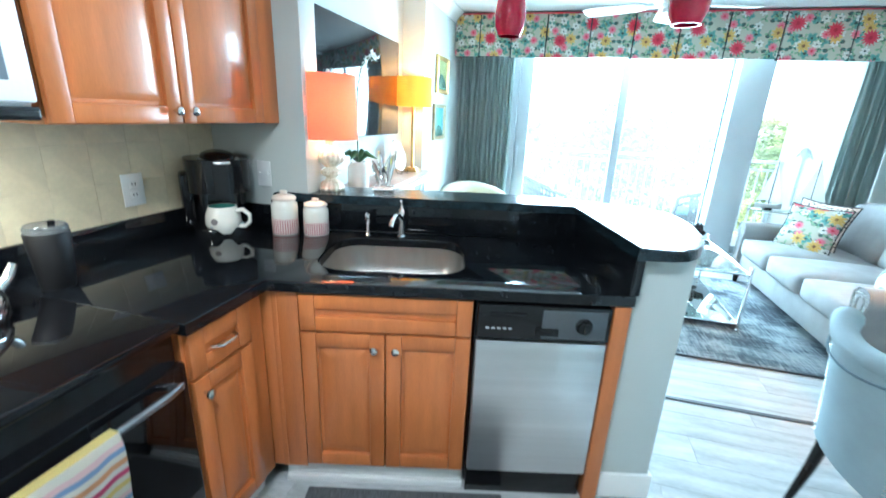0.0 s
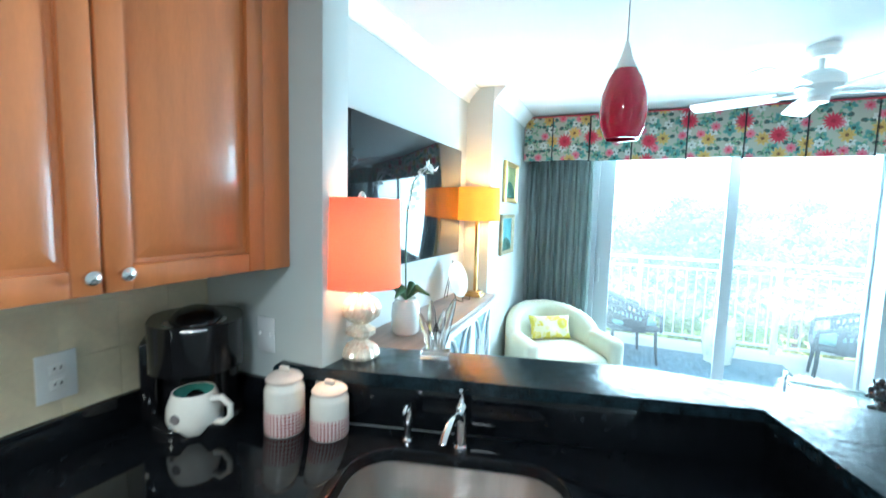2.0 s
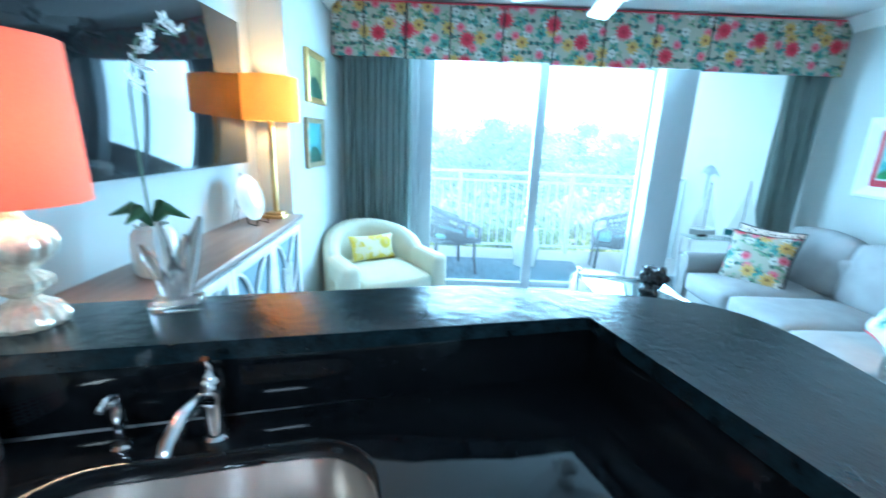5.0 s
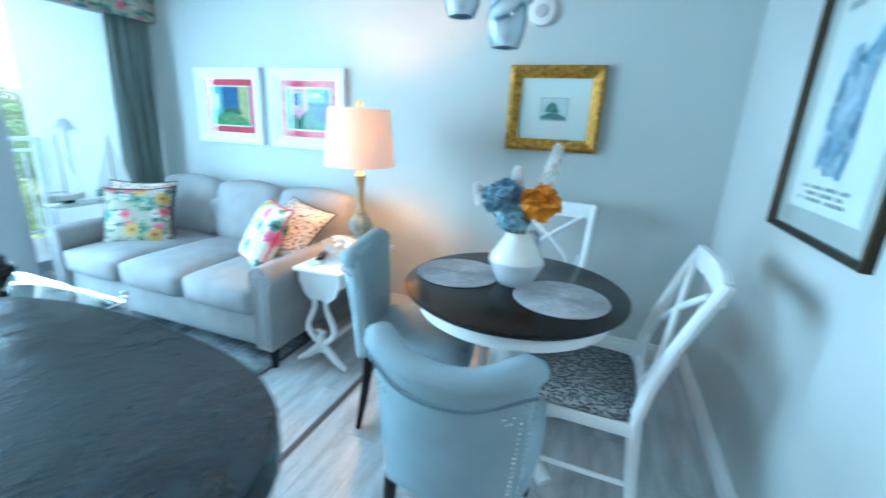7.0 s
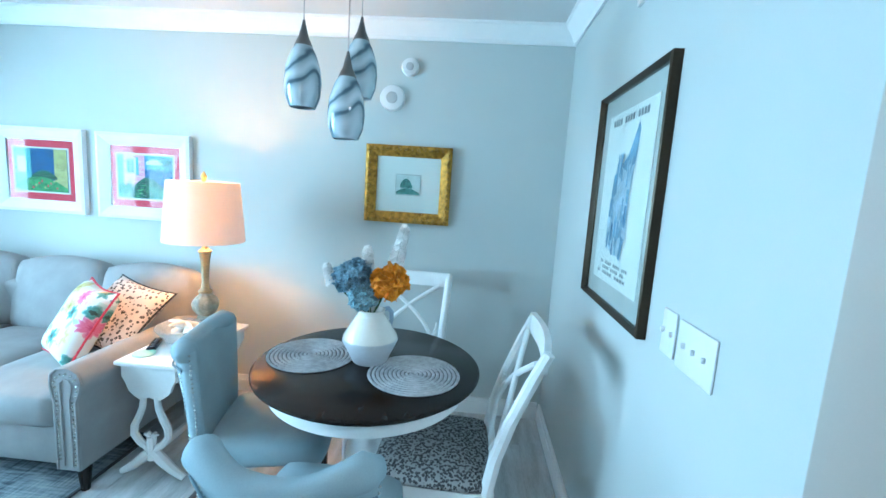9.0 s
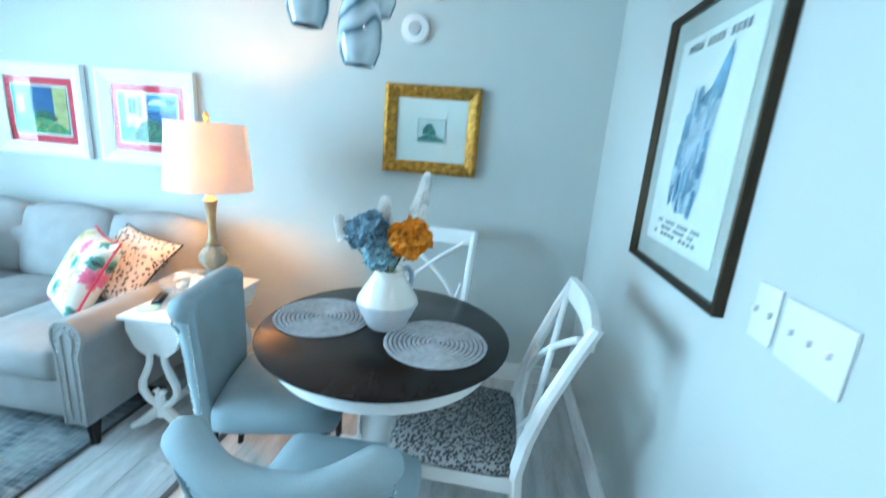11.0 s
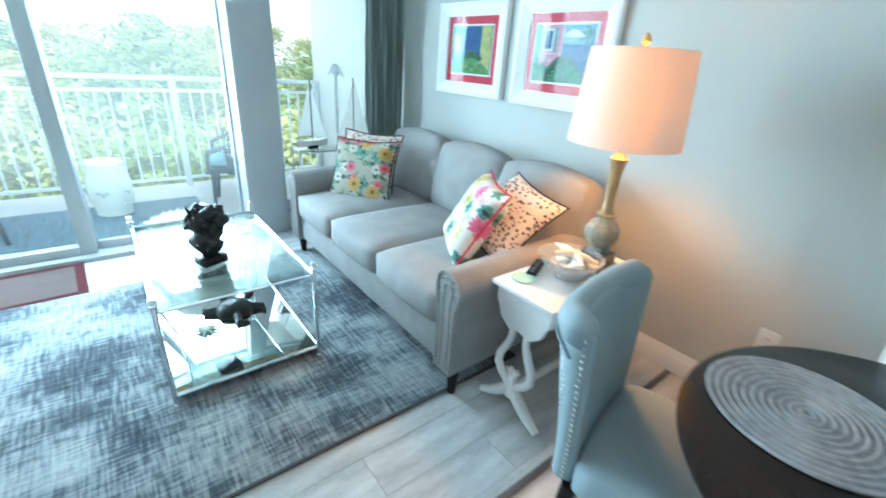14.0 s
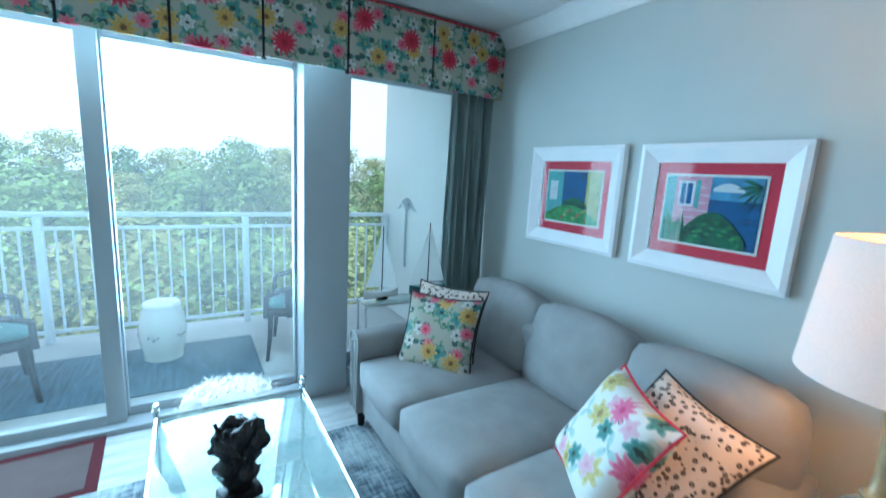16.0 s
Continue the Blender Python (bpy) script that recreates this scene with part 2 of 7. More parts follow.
    if m is not None:
        bmesh.ops.transform(bm, matrix=m, verts=vs)
    return vs


def tube(bm, pts, rad, n=8, closed=False, cap=True):
    """A round bar along a line of points; rad may be a number or one a point."""
    pts = [Vector(p) for p in pts]
    rads = rad if isinstance(rad, (list, tuple)) else [rad] * len(pts)
    rings = []
    up = Vector((0, 0, 1))
    for i, p in enumerate(pts):
        a = pts[i - 1] if (i or closed) else p
        c = pts[(i + 1) % len(pts)] if (i < len(pts) - 1 or closed) else p
        d = (c - a).normalized()
        if abs(d.dot(up)) > 0.95:
            up = Vector((1, 0, 0)) if abs(d.x) < 0.9 else Vector((0, 1, 0))
        s = d.cross(up).normalized()
        up = s.cross(d).normalized()
        rings.append([bm.verts.new(p + rads[i] * (math.cos(2 * math.pi * k / n) * s + math.sin(2 * math.pi * k / n) * up)) for k in range(n)])
    for i in range(len(rings) - (0 if closed else 1)):
        a, c = rings[i], rings[(i + 1) % len(rings)]
        for k in range(n):
            bm.faces.new((a[k], a[(k + 1) % n], c[(k + 1) % n], c[k]))
    if cap and not closed:
        bm.faces.new(rings[0][::-1])
        bm.faces.new(rings[-1])


def lathe(bm, profile, n=32, centre=(0, 0, 0), ribs=0, rib=0.0):
    """A turned shape: profile of (radius, height); ribs scallop it."""
    cx, cy, cz = centre
    rings = []
    for r, z in profile:
        if r < 1e-5:
            rings.append([bm.verts.new((cx, cy, cz + z))])
        else:
            rings.append([bm.verts.new((cx + r * (1 + rib * math.cos(ribs * 2 * math.pi * k / n)) * math.cos(2 * math.pi * k / n),
                                        cy + r * (1 + rib * math.cos(ribs * 2 * math.pi * k / n)) * math.sin(2 * math.pi * k / n), cz + z)) for k in range(n)])
    for a, c in zip(rings, rings[1:]):
        for k in range(n):
            q = [a[k % len(a)], a[(k + 1) % len(a)], c[(k + 1) % len(c)], c[k % len(c)]]
            q = list(dict.fromkeys(q))
            if len(q) > 2:
                bm.faces.new(q)


def slab(bm, outline, z0, z1, bevel=0.0, seg=2):
    """A flat plate of any outline (counter-clockwise)."""
    bot = [bm.verts.new((x, y, z0)) for x, y in outline]
    top = [bm.verts.new((x, y, z1)) for x, y in outline]
    n = len(outline)
    bm.faces.new(bot[::-1])
    ft = bm.faces.new(top)
    for k in range(n):
        bm.faces.new((bot[k], bot[(k + 1) % n], top[(k + 1) % n], top[k]))
    if bevel:
        bmesh.ops.bevel(bm, geom=list(ft.edges), offset=bevel, segments=seg, profile=0.5, affect="EDGES")


def finish(name, bm, material, smooth=True, angle=40):
    me = bpy.data.meshes.new(name)
    bmesh.ops.recalc_face_normals(bm, faces=bm.faces[:])
    bm.to_mesh(me)
    bm.free()
    me.materials.append(material)
    if smooth:
        me.shade_smooth()
        me.set_sharp_from_angle(angle=radians(angle))
    return me


def part(name, bm, material, parent=None, label="", smooth=True, angle=40):
    """Links a bmesh as one mesh object under a thing or a part."""
    ob = new(name, finish(name, bm, material, smooth, angle))
    if parent is not None:
        ob.parent = parent
    if label:
        ob["label"] = label
    return ob


def thing(name, label, category, m=None, group=""):
    ob = new(name)
    ob.empty_display_size = 0.1
    if m is not None:
        ob.matrix_world = m
    return tagged(ob, label, category, group)


def whole(name, bm, material, label, category, m=None, group="", smooth=True, angle=40):
    ob = part(name, bm, material, None, label, smooth, angle)
    if m is not None:
        ob.matrix_world = m
    return tagged(ob, label, category, group)


def B():
    return bmesh.new()


def boxed(name, dims, material, parent=None, bevel=0.0, label="", seg=2):
    bm = B()
    box(bm, *dims, bevel=bevel, seg=seg)
    return part(name, bm, material, parent, label)


def struct(name, dims, material, label="", bevel=0.0):
    ob = boxed(name, dims, material, None, bevel, label)
    return tagged(ob, kind="structure")


# ---- the plan ----
XL, XT, XP, XR = -1.0, -0.75, -0.55, 3.565     # kitchen wall, television wall, picture wall, sofa wall
YB, YP, YS, YC, YW = -1.2, 1.185, 2.40, 4.40, 5.72  # back wall, poster wall, stub wall, step, glazed wall
H = 2.50
XE = 1.46                                      # free end of the poster wall

struct("floor", (-1.1, 3.7, YB - 0.1, 5.95, -0.12, -0.012), SUBFLOOR, "pale grey oak plank floor over a slab")
struct("ceiling", (-1.2, 3.7, YB - 0.1, 5.95, H, H + 0.12), CEIL, "white painted ceiling")
struct("wall_kitchen", (XL - 0.12, XL, YB, YS, 0, H), WALL, "pale grey painted kitchen wall")
struct("wall_stub", (XL - 0.12, -0.48, YS, YS + 0.13, 0, H), WALL, "pale grey wall end between kitchen and living room", 0.004)
struct("wall_television", (XT - 0.12, XT, YS + 0.13, YC, 0, H), WALL, "pale grey wall behind the television")
struct("wall_step", (XT - 0.12, XP, YC, 5.95, 0, H), WALL, "pale grey wall standing proud beside the window")
struct("wall_sofa", (XR, XR + 0.12, YP - 0.12, 5.95, 0, H), WALL, "pale grey painted wall behind the sofa")
struct("wall_poster", (XE, XR, YP - 0.14, YP, 0, H), WALL, "pale grey painted wall with light switches", 0.004)
struct("wall_hall", (XE, XE + 0.12, YB, YP - 0.14, 0, H), WALL, "pale grey painted hall wall")
struct("wall_back", (XL - 0.12, XE + 0.12, YB - 0.12, YB, 0, H), WALL, "pale grey painted wall")


def crown(name, a, b, inward):
    """White crown moulding from a to b along a wall, stepping down and outward."""
    bm = B()
    a, b, w = Vector((*a, 0)), Vector((*b, 0)), Vector((*inward, 0))
    prof = [(0, -0.105), (0.012, -0.105), (0.016, -0.085), (0.035, -0.06), (0.06, -0.035), (0.075, -0.018), (0.085, -0.014), (0.085, -0.001), (0, -0.001)]
    ra = [bm.verts.new(a + w * d + Vector((0, 0, H + z))) for d, z in prof]
    rb = [bm.verts.new(b + w * d + Vector((0, 0, H + z))) for d, z in prof]
    for k in range(len(prof)):
        bm.faces.new((ra[k], ra[(k + 1) % len(prof)], rb[(k + 1) % len(prof)], rb[k]))
    bm.faces.new(ra)
    bm.faces.new(rb[::-1])
    return tagged(part(name, bm, TRIM, None, "white crown moulding", angle=25), kind="structure")


crown("trim_sofa_wall", (XR - 0.002, YP), (XR - 0.002, 5.6), (-1, 0))
crown("trim_television_wall", (XT + 0.002, YS + 0.13), (XT + 0.002, YC), (1, 0))
crown("trim_step_wall", (XP + 0.002, YC), (XP + 0.002, 5.42), (1, 0))
crown("trim_poster_wall", (XE, YP + 0.002), (XR - 0.002, YP + 0.002), (0, 1))


def baseboard(name, dims):
    bm = B()
    x0, x1, y0, y1 = dims
    box(bm, x0, x1, y0, y1, 0, 0.115, 0.003)
    if x1 - x0 < y1 - y0:
        s = -1 if x0 > 1 else 1
        box(bm, x0 - (0.006 if s < 0 else 0), x1 + (0.006 if s > 0 else 0), y0, y1, 0, 0.085, 0.003)
    else:
        box(bm, x0, x1, y0, y1 + 0.006, 0, 0.085, 0.003)
    return tagged(part(name, bm, TRIM, None, "white painted baseboard"), kind="structure")


baseboard("baseboard_sofa_wall", (XR - 0.016, XR, YP + 0.02, 5.7))
baseboard("baseboard_poster_wall", (XE, XR - 0.02, YP, YP + 0.016))
baseboard("baseboard_step", (XP, XP + 0.016, YC, 5.7))

# glazed wall: slider, fixed light, pillar and side window
struct("wall_window_head", (-0.95, 3.6, YW, YW + 0.2, 2.20, H), WALL, "pale grey wall above the glazing")
struct("wall_window_left", (-0.95, 0.02, YW, YW + 0.2, 0, 2.2), WALL, "pale grey wall beside the sliding door")
struct("pillar", (2.27, 2.56, YW - 0.06, YW + 0.2, 0, 2.2), BACKLIT_FRAME, "white pillar between sliding door and window", 0.006)


def pane_frame(name, x0, x1, y, label, left, right, z0=0.0):
    """A glazed leaf with stiles, rails and a pane."""
    ob = thing(name, label, "window", pose(0, 0, 0))
    tagged(ob, kind="structure")
    boxed("stile", (x0, x0 + left, y, y + 0.05, z0, 2.2), BACKLIT_FRAME, ob, 0.005)
    boxed("stile", (x1 - right, x1, y, y + 0.05, z0, 2.2), BACKLIT_FRAME, ob, 0.005)
    boxed("rail", (x0 + left, x1 - right, y + 0.002, y + 0.048, z0, z0 + 0.085), BACKLIT_FRAME, ob, 0.005)
    boxed("rail", (x0 + left, x1 - right, y + 0.002, y + 0.048, 2.13, 2.2), BACKLIT_FRAME, ob, 0.005)
    p = boxed("pane", (x0 + left, x1 - right, y + 0.02, y + 0.026, z0 + 0.085, 2.13), HAZED_GLASS, ob, 0, "clear glass pane")
    p.visible_shadow = False
    return ob


door_left = pane_frame("door_1", 0.14, 1.30, 5.80, "white framed sliding glass door leaf, closed", 0.14, 0.09)
pane_frame("door_2", 1.24, 2.27, 5.86, "white framed fixed glass door leaf", 0.07, 0.02)
pane_frame("window_1", 2.56, 3.50, 5.80, "white framed tall side window", 0.03, 0.05, 0.14)
struct("window_sill", (2.56, 3.565, YW, YW + 0.2, 0.0, 0.14), BACKLIT_FRAME, "white window kerb", 0.005)
struct("door_jamb", (0.02, 0.14, YW, YW + 0.2, 0, 2.2), BACKLIT_FRAME, "white sliding door jamb", 0.005)
struct("door_track", (0.14, 2.27, YW + 0.01, YW + 0.22, -0.012, 0.028), BACKLIT_FRAME, "white aluminium door track", 0.004)
struct("window_return", (3.50, 3.565, YW, YW + 0.2, 0.14, 2.2), BACKLIT_FRAME, "white window return")
bm = B()
box(bm, 0.155, 0.185, 5.77, 5.80, 0.92, 1.16, 0.012)
tagged(part("door_handle", bm, BACKLIT_FRAME, door_left, "white pull handle"))

# balcony
struct("balcony_floor", (-1.2, 4.2, 5.93, 7.62, -0.22, -0.03), DECK, "light concrete balcony floor", 0.01)
struct("balcony_wall_right", (3.62, 3.85, 5.95, 7.62, -0.2, 3.4), TRIM, "pale stucco balcony side wall", 0.01)
struct("balcony_soffit", (-1.2, 3.62, 5.95, 7.62, 2.62, 2.8), CEIL, "white balcony soffit")

# ---- kitchen ----
PEN = pose(-0.26, 1.774, 0, 0, 0, 14.5)
P2 = [(PEN @ Vector((u, v, 0))).to_2d() for u, v in ((1.278, 0.0), (1.278, 0.70))]


def shift(u, v):
    w = PEN @ Vector((u, v, 0))
    return (w.x, w.y)


def front(name, w, h, parent, m):
    rim, t = 0.055, 0.024
    bm = B()
    box(bm, 0, w, 0.014, t, 0, h, 0.003)
    ob = part(name, bm, WOOD, parent, angle=20)
    ob.matrix_local = m
    for x0, x1, z0, z1 in ((0, rim, 0, h), (w - rim, w, 0, h)):
        boxed("stile", (x0, x1, 0, 0.018, z0, z1), WOOD, ob, 0.004)
    for z0, z1 in ((0, rim), (h - rim, h)):
        boxed("rail", (rim, w - rim, 0.0008, 0.018, z0, z1), WOOD, ob, 0.004)
    x0, x1, z0, z1 = rim + 0.012, w - rim - 0.012, rim + 0.012, h - rim - 0.012
    if x1 - x0 > 0.05 and z1 - z0 > 0.02:
        bm = B()
        e = min(0.036, (z1 - z0) * 0.3)
        a = [bm.verts.new(p) for p in ((x0, 0.0138, z0), (x1, 0.0138, z0), (x1, 0.0138, z1), (x0, 0.0138, z1))]
        b = [bm.verts.new(p) for p in ((x0 + e, 0.001, z0 + e), (x1 - e, 0.001, z0 + e), (x1 - e, 0.001, z1 - e), (x0 + e, 0.001, z1 - e))]
        bm.faces.new(b)
        for k in range(4):
            bm.faces.new((a[k], a[(k + 1) % 4], b[(k + 1) % 4], b[k]))
        part("raised_panel", bm, WOOD, ob, angle=20)
    return ob


def knob(parent, x, z):
    bm = B()
    lathe(bm, [(0, 0.0), (0.006, 0.0), (0.006, 0.012), (0.010, 0.016), (0.0155, 0.021), (0.0145, 0.028), (0.008, 0.032), (0, 0.033)], 16)
    ob = part("knob", bm, NICKEL, parent, "satin nickel knob")
    ob.matrix_local = pose(x, 0.0, z, 90)
    return ob


def pull(parent, x, z, w=0.09):
    bm = B()
    pts = [(-w / 2, 0, 0), (-w / 2 + 0.004, -0.02, 0.002)] + [(-w / 2 + w * k / 6, -0.027 - 0.004 * math.sin(math.pi * k / 6), 0) for k in range(1, 6)] + [(w / 2 - 0.004, -0.02, -0.002), (w / 2, 0, 0)]
    tube(bm, pts, [0.006, 0.005] + [0.0045] * 5 + [0.005, 0.006], 8)
    ob = part("handle", bm, NICKEL, parent, "satin nickel bar pull")
    ob.matrix_local = pose(x, 0, z)
    return ob


# sink base and filler
sink_base = thing("base_cabinet", "honey maple sink base cabinet with two raised-panel doors", "cabinet", PEN)
bm = B()
for d in ((0.004, 0.022, 0.012, 0.60, 0.10, 0.862), (0.085, 0.103, 0.03, 0.60, 0.10, 0.862), (0.70, 0.718, 0.03, 0.60, 0.10, 0.862),
          (0.10, 0.70, 0.03, 0.60, 0.10, 0.118), (0.103, 0.70, 0.022, 0.04, 0.118, 0.862), (0.022, 0.097, 0.012, 0.032, 0.10, 0.862), (-0.055, 0.006, 0.016, 0.07, 0.10, 0.862)):
    boxed("carcass_panel", d, WOOD, sink_base, 0.002)
front("drawer_front", 0.61, 0.14, sink_base, pose(0.103, 0.0, 0.716))
d1 = front("door", 0.302, 0.585, sink_base, pose(0.103, 0.0, 0.122))
d2 = front("door", 0.302, 0.585, sink_base, pose(0.411, 0.0, 0.122))
knob(d1, 0.302 - 0.035, 0.535)
knob(d2, 0.035, 0.535)
boxed("toe_kick", (0.0, 0.72, 0.05, 0.065, 0.0, 0.10), TRIM, sink_base, 0.002, "white toe kick board")
boxed("toe_moulding", (0.0, 0.72, 0.03, 0.05, 0.0, 0.03), TRIM, sink_base, 0.006, "white quarter-round moulding")

# dishwasher
dw = thing("dishwasher", "stainless steel dishwasher with black control panel", "dishwasher", PEN)
boxed("body", (0.726, 1.20, 0.02, 0.58, 0.10, 0.862), BLACK, dw, 0.004)
boxed("door", (0.730, 1.196, -0.012, 0.02, 0.135, 0.715), STEEL, dw, 0.008)
boxed("kick_plate", (0.730, 1.196, 0.02, 0.04, 0.0, 0.125), BLACK, dw, 0.004)
panel = boxed("control_panel", (0.730, 1.196, -0.016, 0.02, 0.722, 0.855), BLACK, dw, 0.008)
boxed("fascia", (0.955, 1.180, -0.020, -0.012, 0.735, 0.842), surf("grey_fascia", (0.10, 0.11, 0.12), 0.3, 0.4), panel, 0.004, "dark grey fascia")
boxed("vent_grip", (0.775, 0.90, -0.021, -0.012, 0.812, 0.828), BLACK_GLASS, panel, 0.003)
boxed("latch", (0.935, 1.015, -0.024, -0.012, 0.745, 0.775), BLACK_GLASS, panel, 0.004)
bm = B()
lathe(bm, [(0.030, 0), (0.030, 0.006), (0.024, 0.010), (0.022, 0.022), (0, 0.023)], 24)
box(bm, -0.004, 0.004, -0.022, 0.022, 0.02, 0.027, 0.002)
part("dial", bm, BLACK, panel, "black dial").matrix_local = pose(1.10, -0.016, 0.788, 90)
for k in range(5):
    boxed("button", (0.76 + 0.02 * k, 0.772 + 0.02 * k, -0.0185, -0.014, 0.765, 0.770), surf("pale_mark", (0.5, 0.52, 0.52), 0.5), panel)
end = thing("end_panel", "honey maple cabinet end panel beside the dishwasher", "cabinet panel", PEN)
boxed("panel", (1.204, 1.262, -0.005, 0.60, 0.0, 0.862), WOOD, end, 0.004)

# drawer unit beside the stove
unit = thing("drawer_cabinet", "honey maple base cabinet with drawer and door", "cabinet", pose(-0.285, 1.435, 0, 0, 0, 90))
bm = B()
for d in ((0.0, 0.018, 0.02, 0.58, 0.10, 0.862), (0.262, 0.28, 0.02, 0.58, 0.10, 0.862), (0.018, 0.262, 0.02, 0.58, 0.10, 0.118), (0.0, 0.335, 0.005, 0.021, 0.10, 0.862)):
    box(bm, *d, bevel=0.002)
part("body", bm, WOOD, unit)
dr = front("drawer_front", 0.245, 0.14, unit, pose(0.01, -0.016, 0.716))
pull(dr, 0.12, 0.07)
d3 = front("door", 0.245, 0.585, unit, pose(0.01, -0.016, 0.122))
knob(d3, 0.03, 0.535)
boxed("toe_kick", (0.0, 0.32, 0.05, 0.065, 0.0, 0.10), TRIM, unit, 0.002, "white toe kick board")

# worktop with an undermounted sink
su0, su1, sv0, sv1, sr = 0.115, 0.69, 0.125, 0.555, 0.12


def rounded(u0, u1, v0, v1, r, n=6):
    pts = []
    for cu, cv, a0 in ((u1 - r, v0 + r, -90), (u1 - r, v1 - r, 0), (u0 + r, v1 - r, 90), (u0 + r, v0 + r, 180)):
        for k in range(n + 1):
            a = radians(a0 + 90 * k / n)
            pts.append((cu + r * math.cos(a), cv + r * math.sin(a)))
    return pts


hole = [shift(*p) for p in rounded(su0, su1, sv0, sv1, sr)]
e0, e1 = shift(1.24, 0.0), shift(1.265, 0.684)
k0, k1 = shift(0, -0.012), shift(1.265, -0.012)
outer = [(XL + 0.001, 1.43), (-0.255, 1.43), (-0.255, k0[1]), k1, e1, (-0.481, 2.399), (XL + 0.001, 2.399)]
bm = B()
loops = []
for pts in (outer, hole):
    vs = [bm.verts.new((*p, 0.905)) for p in pts]
    loops += [bm.edges.new((vs[k], vs[(k + 1) % len(vs)])) for k in range(len(vs))]
fill = bmesh.ops.triangle_fill(bm, use_beauty=True, use_dissolve=False, edges=loops)
faces = [g for g in fill["geom"] if isinstance(g, bmesh.types.BMFace)]
ext = bmesh.ops.extrude_face_region(bm, geom=faces)
bmesh.ops.translate(bm, vec=(0, 0, -0.038), verts=[g for g in ext["geom"] if isinstance(g, bmesh.types.BMVert)])
rim = [e for e in bm.edges if all(abs(v.co.z - 0.905) < 1e-4 for v in e.verts) and len(e.link_faces) == 2 and abs(e.calc_face_angle(0)) > 1]
bmesh.ops.bevel(bm, geom=rim, offset=0.007, segments=3, profile=0.5, affect="EDGES")
counter = whole("worktop", bm, GRANITE, "polished black granite worktop with a rounded edge", "worktop", angle=25)

sink = thing("sink", "undermounted stainless steel kitchen sink", "sink", PEN)
bm = B()
prev = None
for off, z in ((0.012, 0.868), (-0.002, 0.866), (-0.006, 0.80), (-0.016, 0.735), (-0.04, 0.715), (-0.12, 0.708)):
    ring = [bm.verts.new((u, v, z)) for u, v in rounded(su0 - off, su1 + off, sv0 - off, sv1 + off, max(0.03, sr + off))]
    if prev:
        for k in range(len(ring)):
            bm.faces.new((prev[k], prev[(k + 1) % len(ring)], ring[(k + 1) % len(ring)], ring[k]))
    prev = ring
bm.faces.new(prev)
part("bowl", bm, SINK_STEEL, sink, angle=60)
bm = B()
lathe(bm, [(0.042, 0.7085), (0.042, 0.711), (0.034, 0.7115), (0.030, 0.709), (0, 0.709)], 24, (0.40, 0.36, 0))
part("drain", bm, CHROME, sink, "chrome drain ring")

# taps
tap = thing("faucet", "chrome single-lever kitchen tap behind the sink", "tap", PEN @ pose(0.40, 0.60, 0.905, 0, 0, -12))
bm = B()
lathe(bm, [(0, 0), (0.024, 0), (0.024, 0.006), (0.018, 0.012), (0.017, 0.07), (0.019, 0.10), (0.017, 0.125), (0.010, 0.135), (0, 0.136)], 20)
part("body", bm, CHROME, tap)
bm = B()
tube(bm, [(0, -0.005, 0.085), (0, -0.05, 0.115), (0, -0.10, 0.118), (0, -0.14, 0.10), (0, -0.15, 0.085)], [0.013, 0.013, 0.012, 0.012, 0.012], 12)
part("spout", bm, CHROME, tap)
bm = B()
tube(bm, [(0, 0, 0.13), (0, 0.005, 0.15), (0.0, -0.012, 0.175)], [0.012, 0.009, 0.006], 10)
part("lever", bm, CHROME, tap)
soap = thing("soap_dispenser", "chrome soap dispenser beside the tap", "soap dispenser", PEN @ pose(0.24, 0.605, 0.905))
bm = B()
lathe(bm, [(0, 0), (0.019, 0), (0.019, 0.005), (0.012, 0.009), (0.010, 0.05), (0.013, 0.055), (0.013, 0.10), (0.009, 0.11), (0, 0.111)], 16)
part("body", bm, CHROME, soap)
bm = B()
tube(bm, [(0, 0, 0.105), (0, -0.03, 0.115), (0, -0.05, 0.108)], [0.009, 0.007, 0.005], 8)
part("nozzle", bm, CHROME, soap)

# half wall, splashback and raised bar
tagged(boxed("half_wall", (-0.24, 1.47, 0.69, 0.80, 0.0, 1.04), WALL, None, 0.003, "pale grey half wall under the raised bar"), kind="structure").matrix_world = PEN
tagged(boxed("half_wall_end", (1.275, 1.47, 0.03, 0.69, 0.0, 1.04), WALL, None, 0.003, "pale grey half wall end beside the dishwasher"), kind="structure").matrix_world = PEN
bm = B()
box(bm, 1.272, 1.485, 0.018, 0.032, 0, 0.115, 0.003)
box(bm, 1.468, 1.484, 0.03, 0.80, 0, 0.115, 0.003)
tagged(part("baseboard_half_wall", bm, TRIM, None, "white baseboard round the half wall"), kind="structure").matrix_world = PEN
splash = thing("splashback", "polished black granite splashback below the bar", "splashback", PEN)
boxed("back_slab", (-0.24, 1.275, 0.668, 0.69, 0.905, 1.04), GRANITE, splash, 0.003)
boxed("side_slab", (1.24, 1.275, -0.01, 0.668, 0.905, 1.04), GRANITE, splash, 0.003)
bar_top = [(-0.222, 0.91), (0.4, 0.91), (0.85, 0.905), (1.0, 0.89), (1.15, 0.85), (1.3, 0.80), (1.44, 0.745), (1.55, 0.69), (1.61, 0.62), (1.635, 0.54), (1.63, 0.43),
           (1.60, 0.30), (1.555, 0.17), (1.50, 0.065), (1.43, -0.005), (1.36, -0.03), (1.235, -0.03), (1.228, 0.655), (-0.222, 0.655)]
bm = B()
smooth_top = []
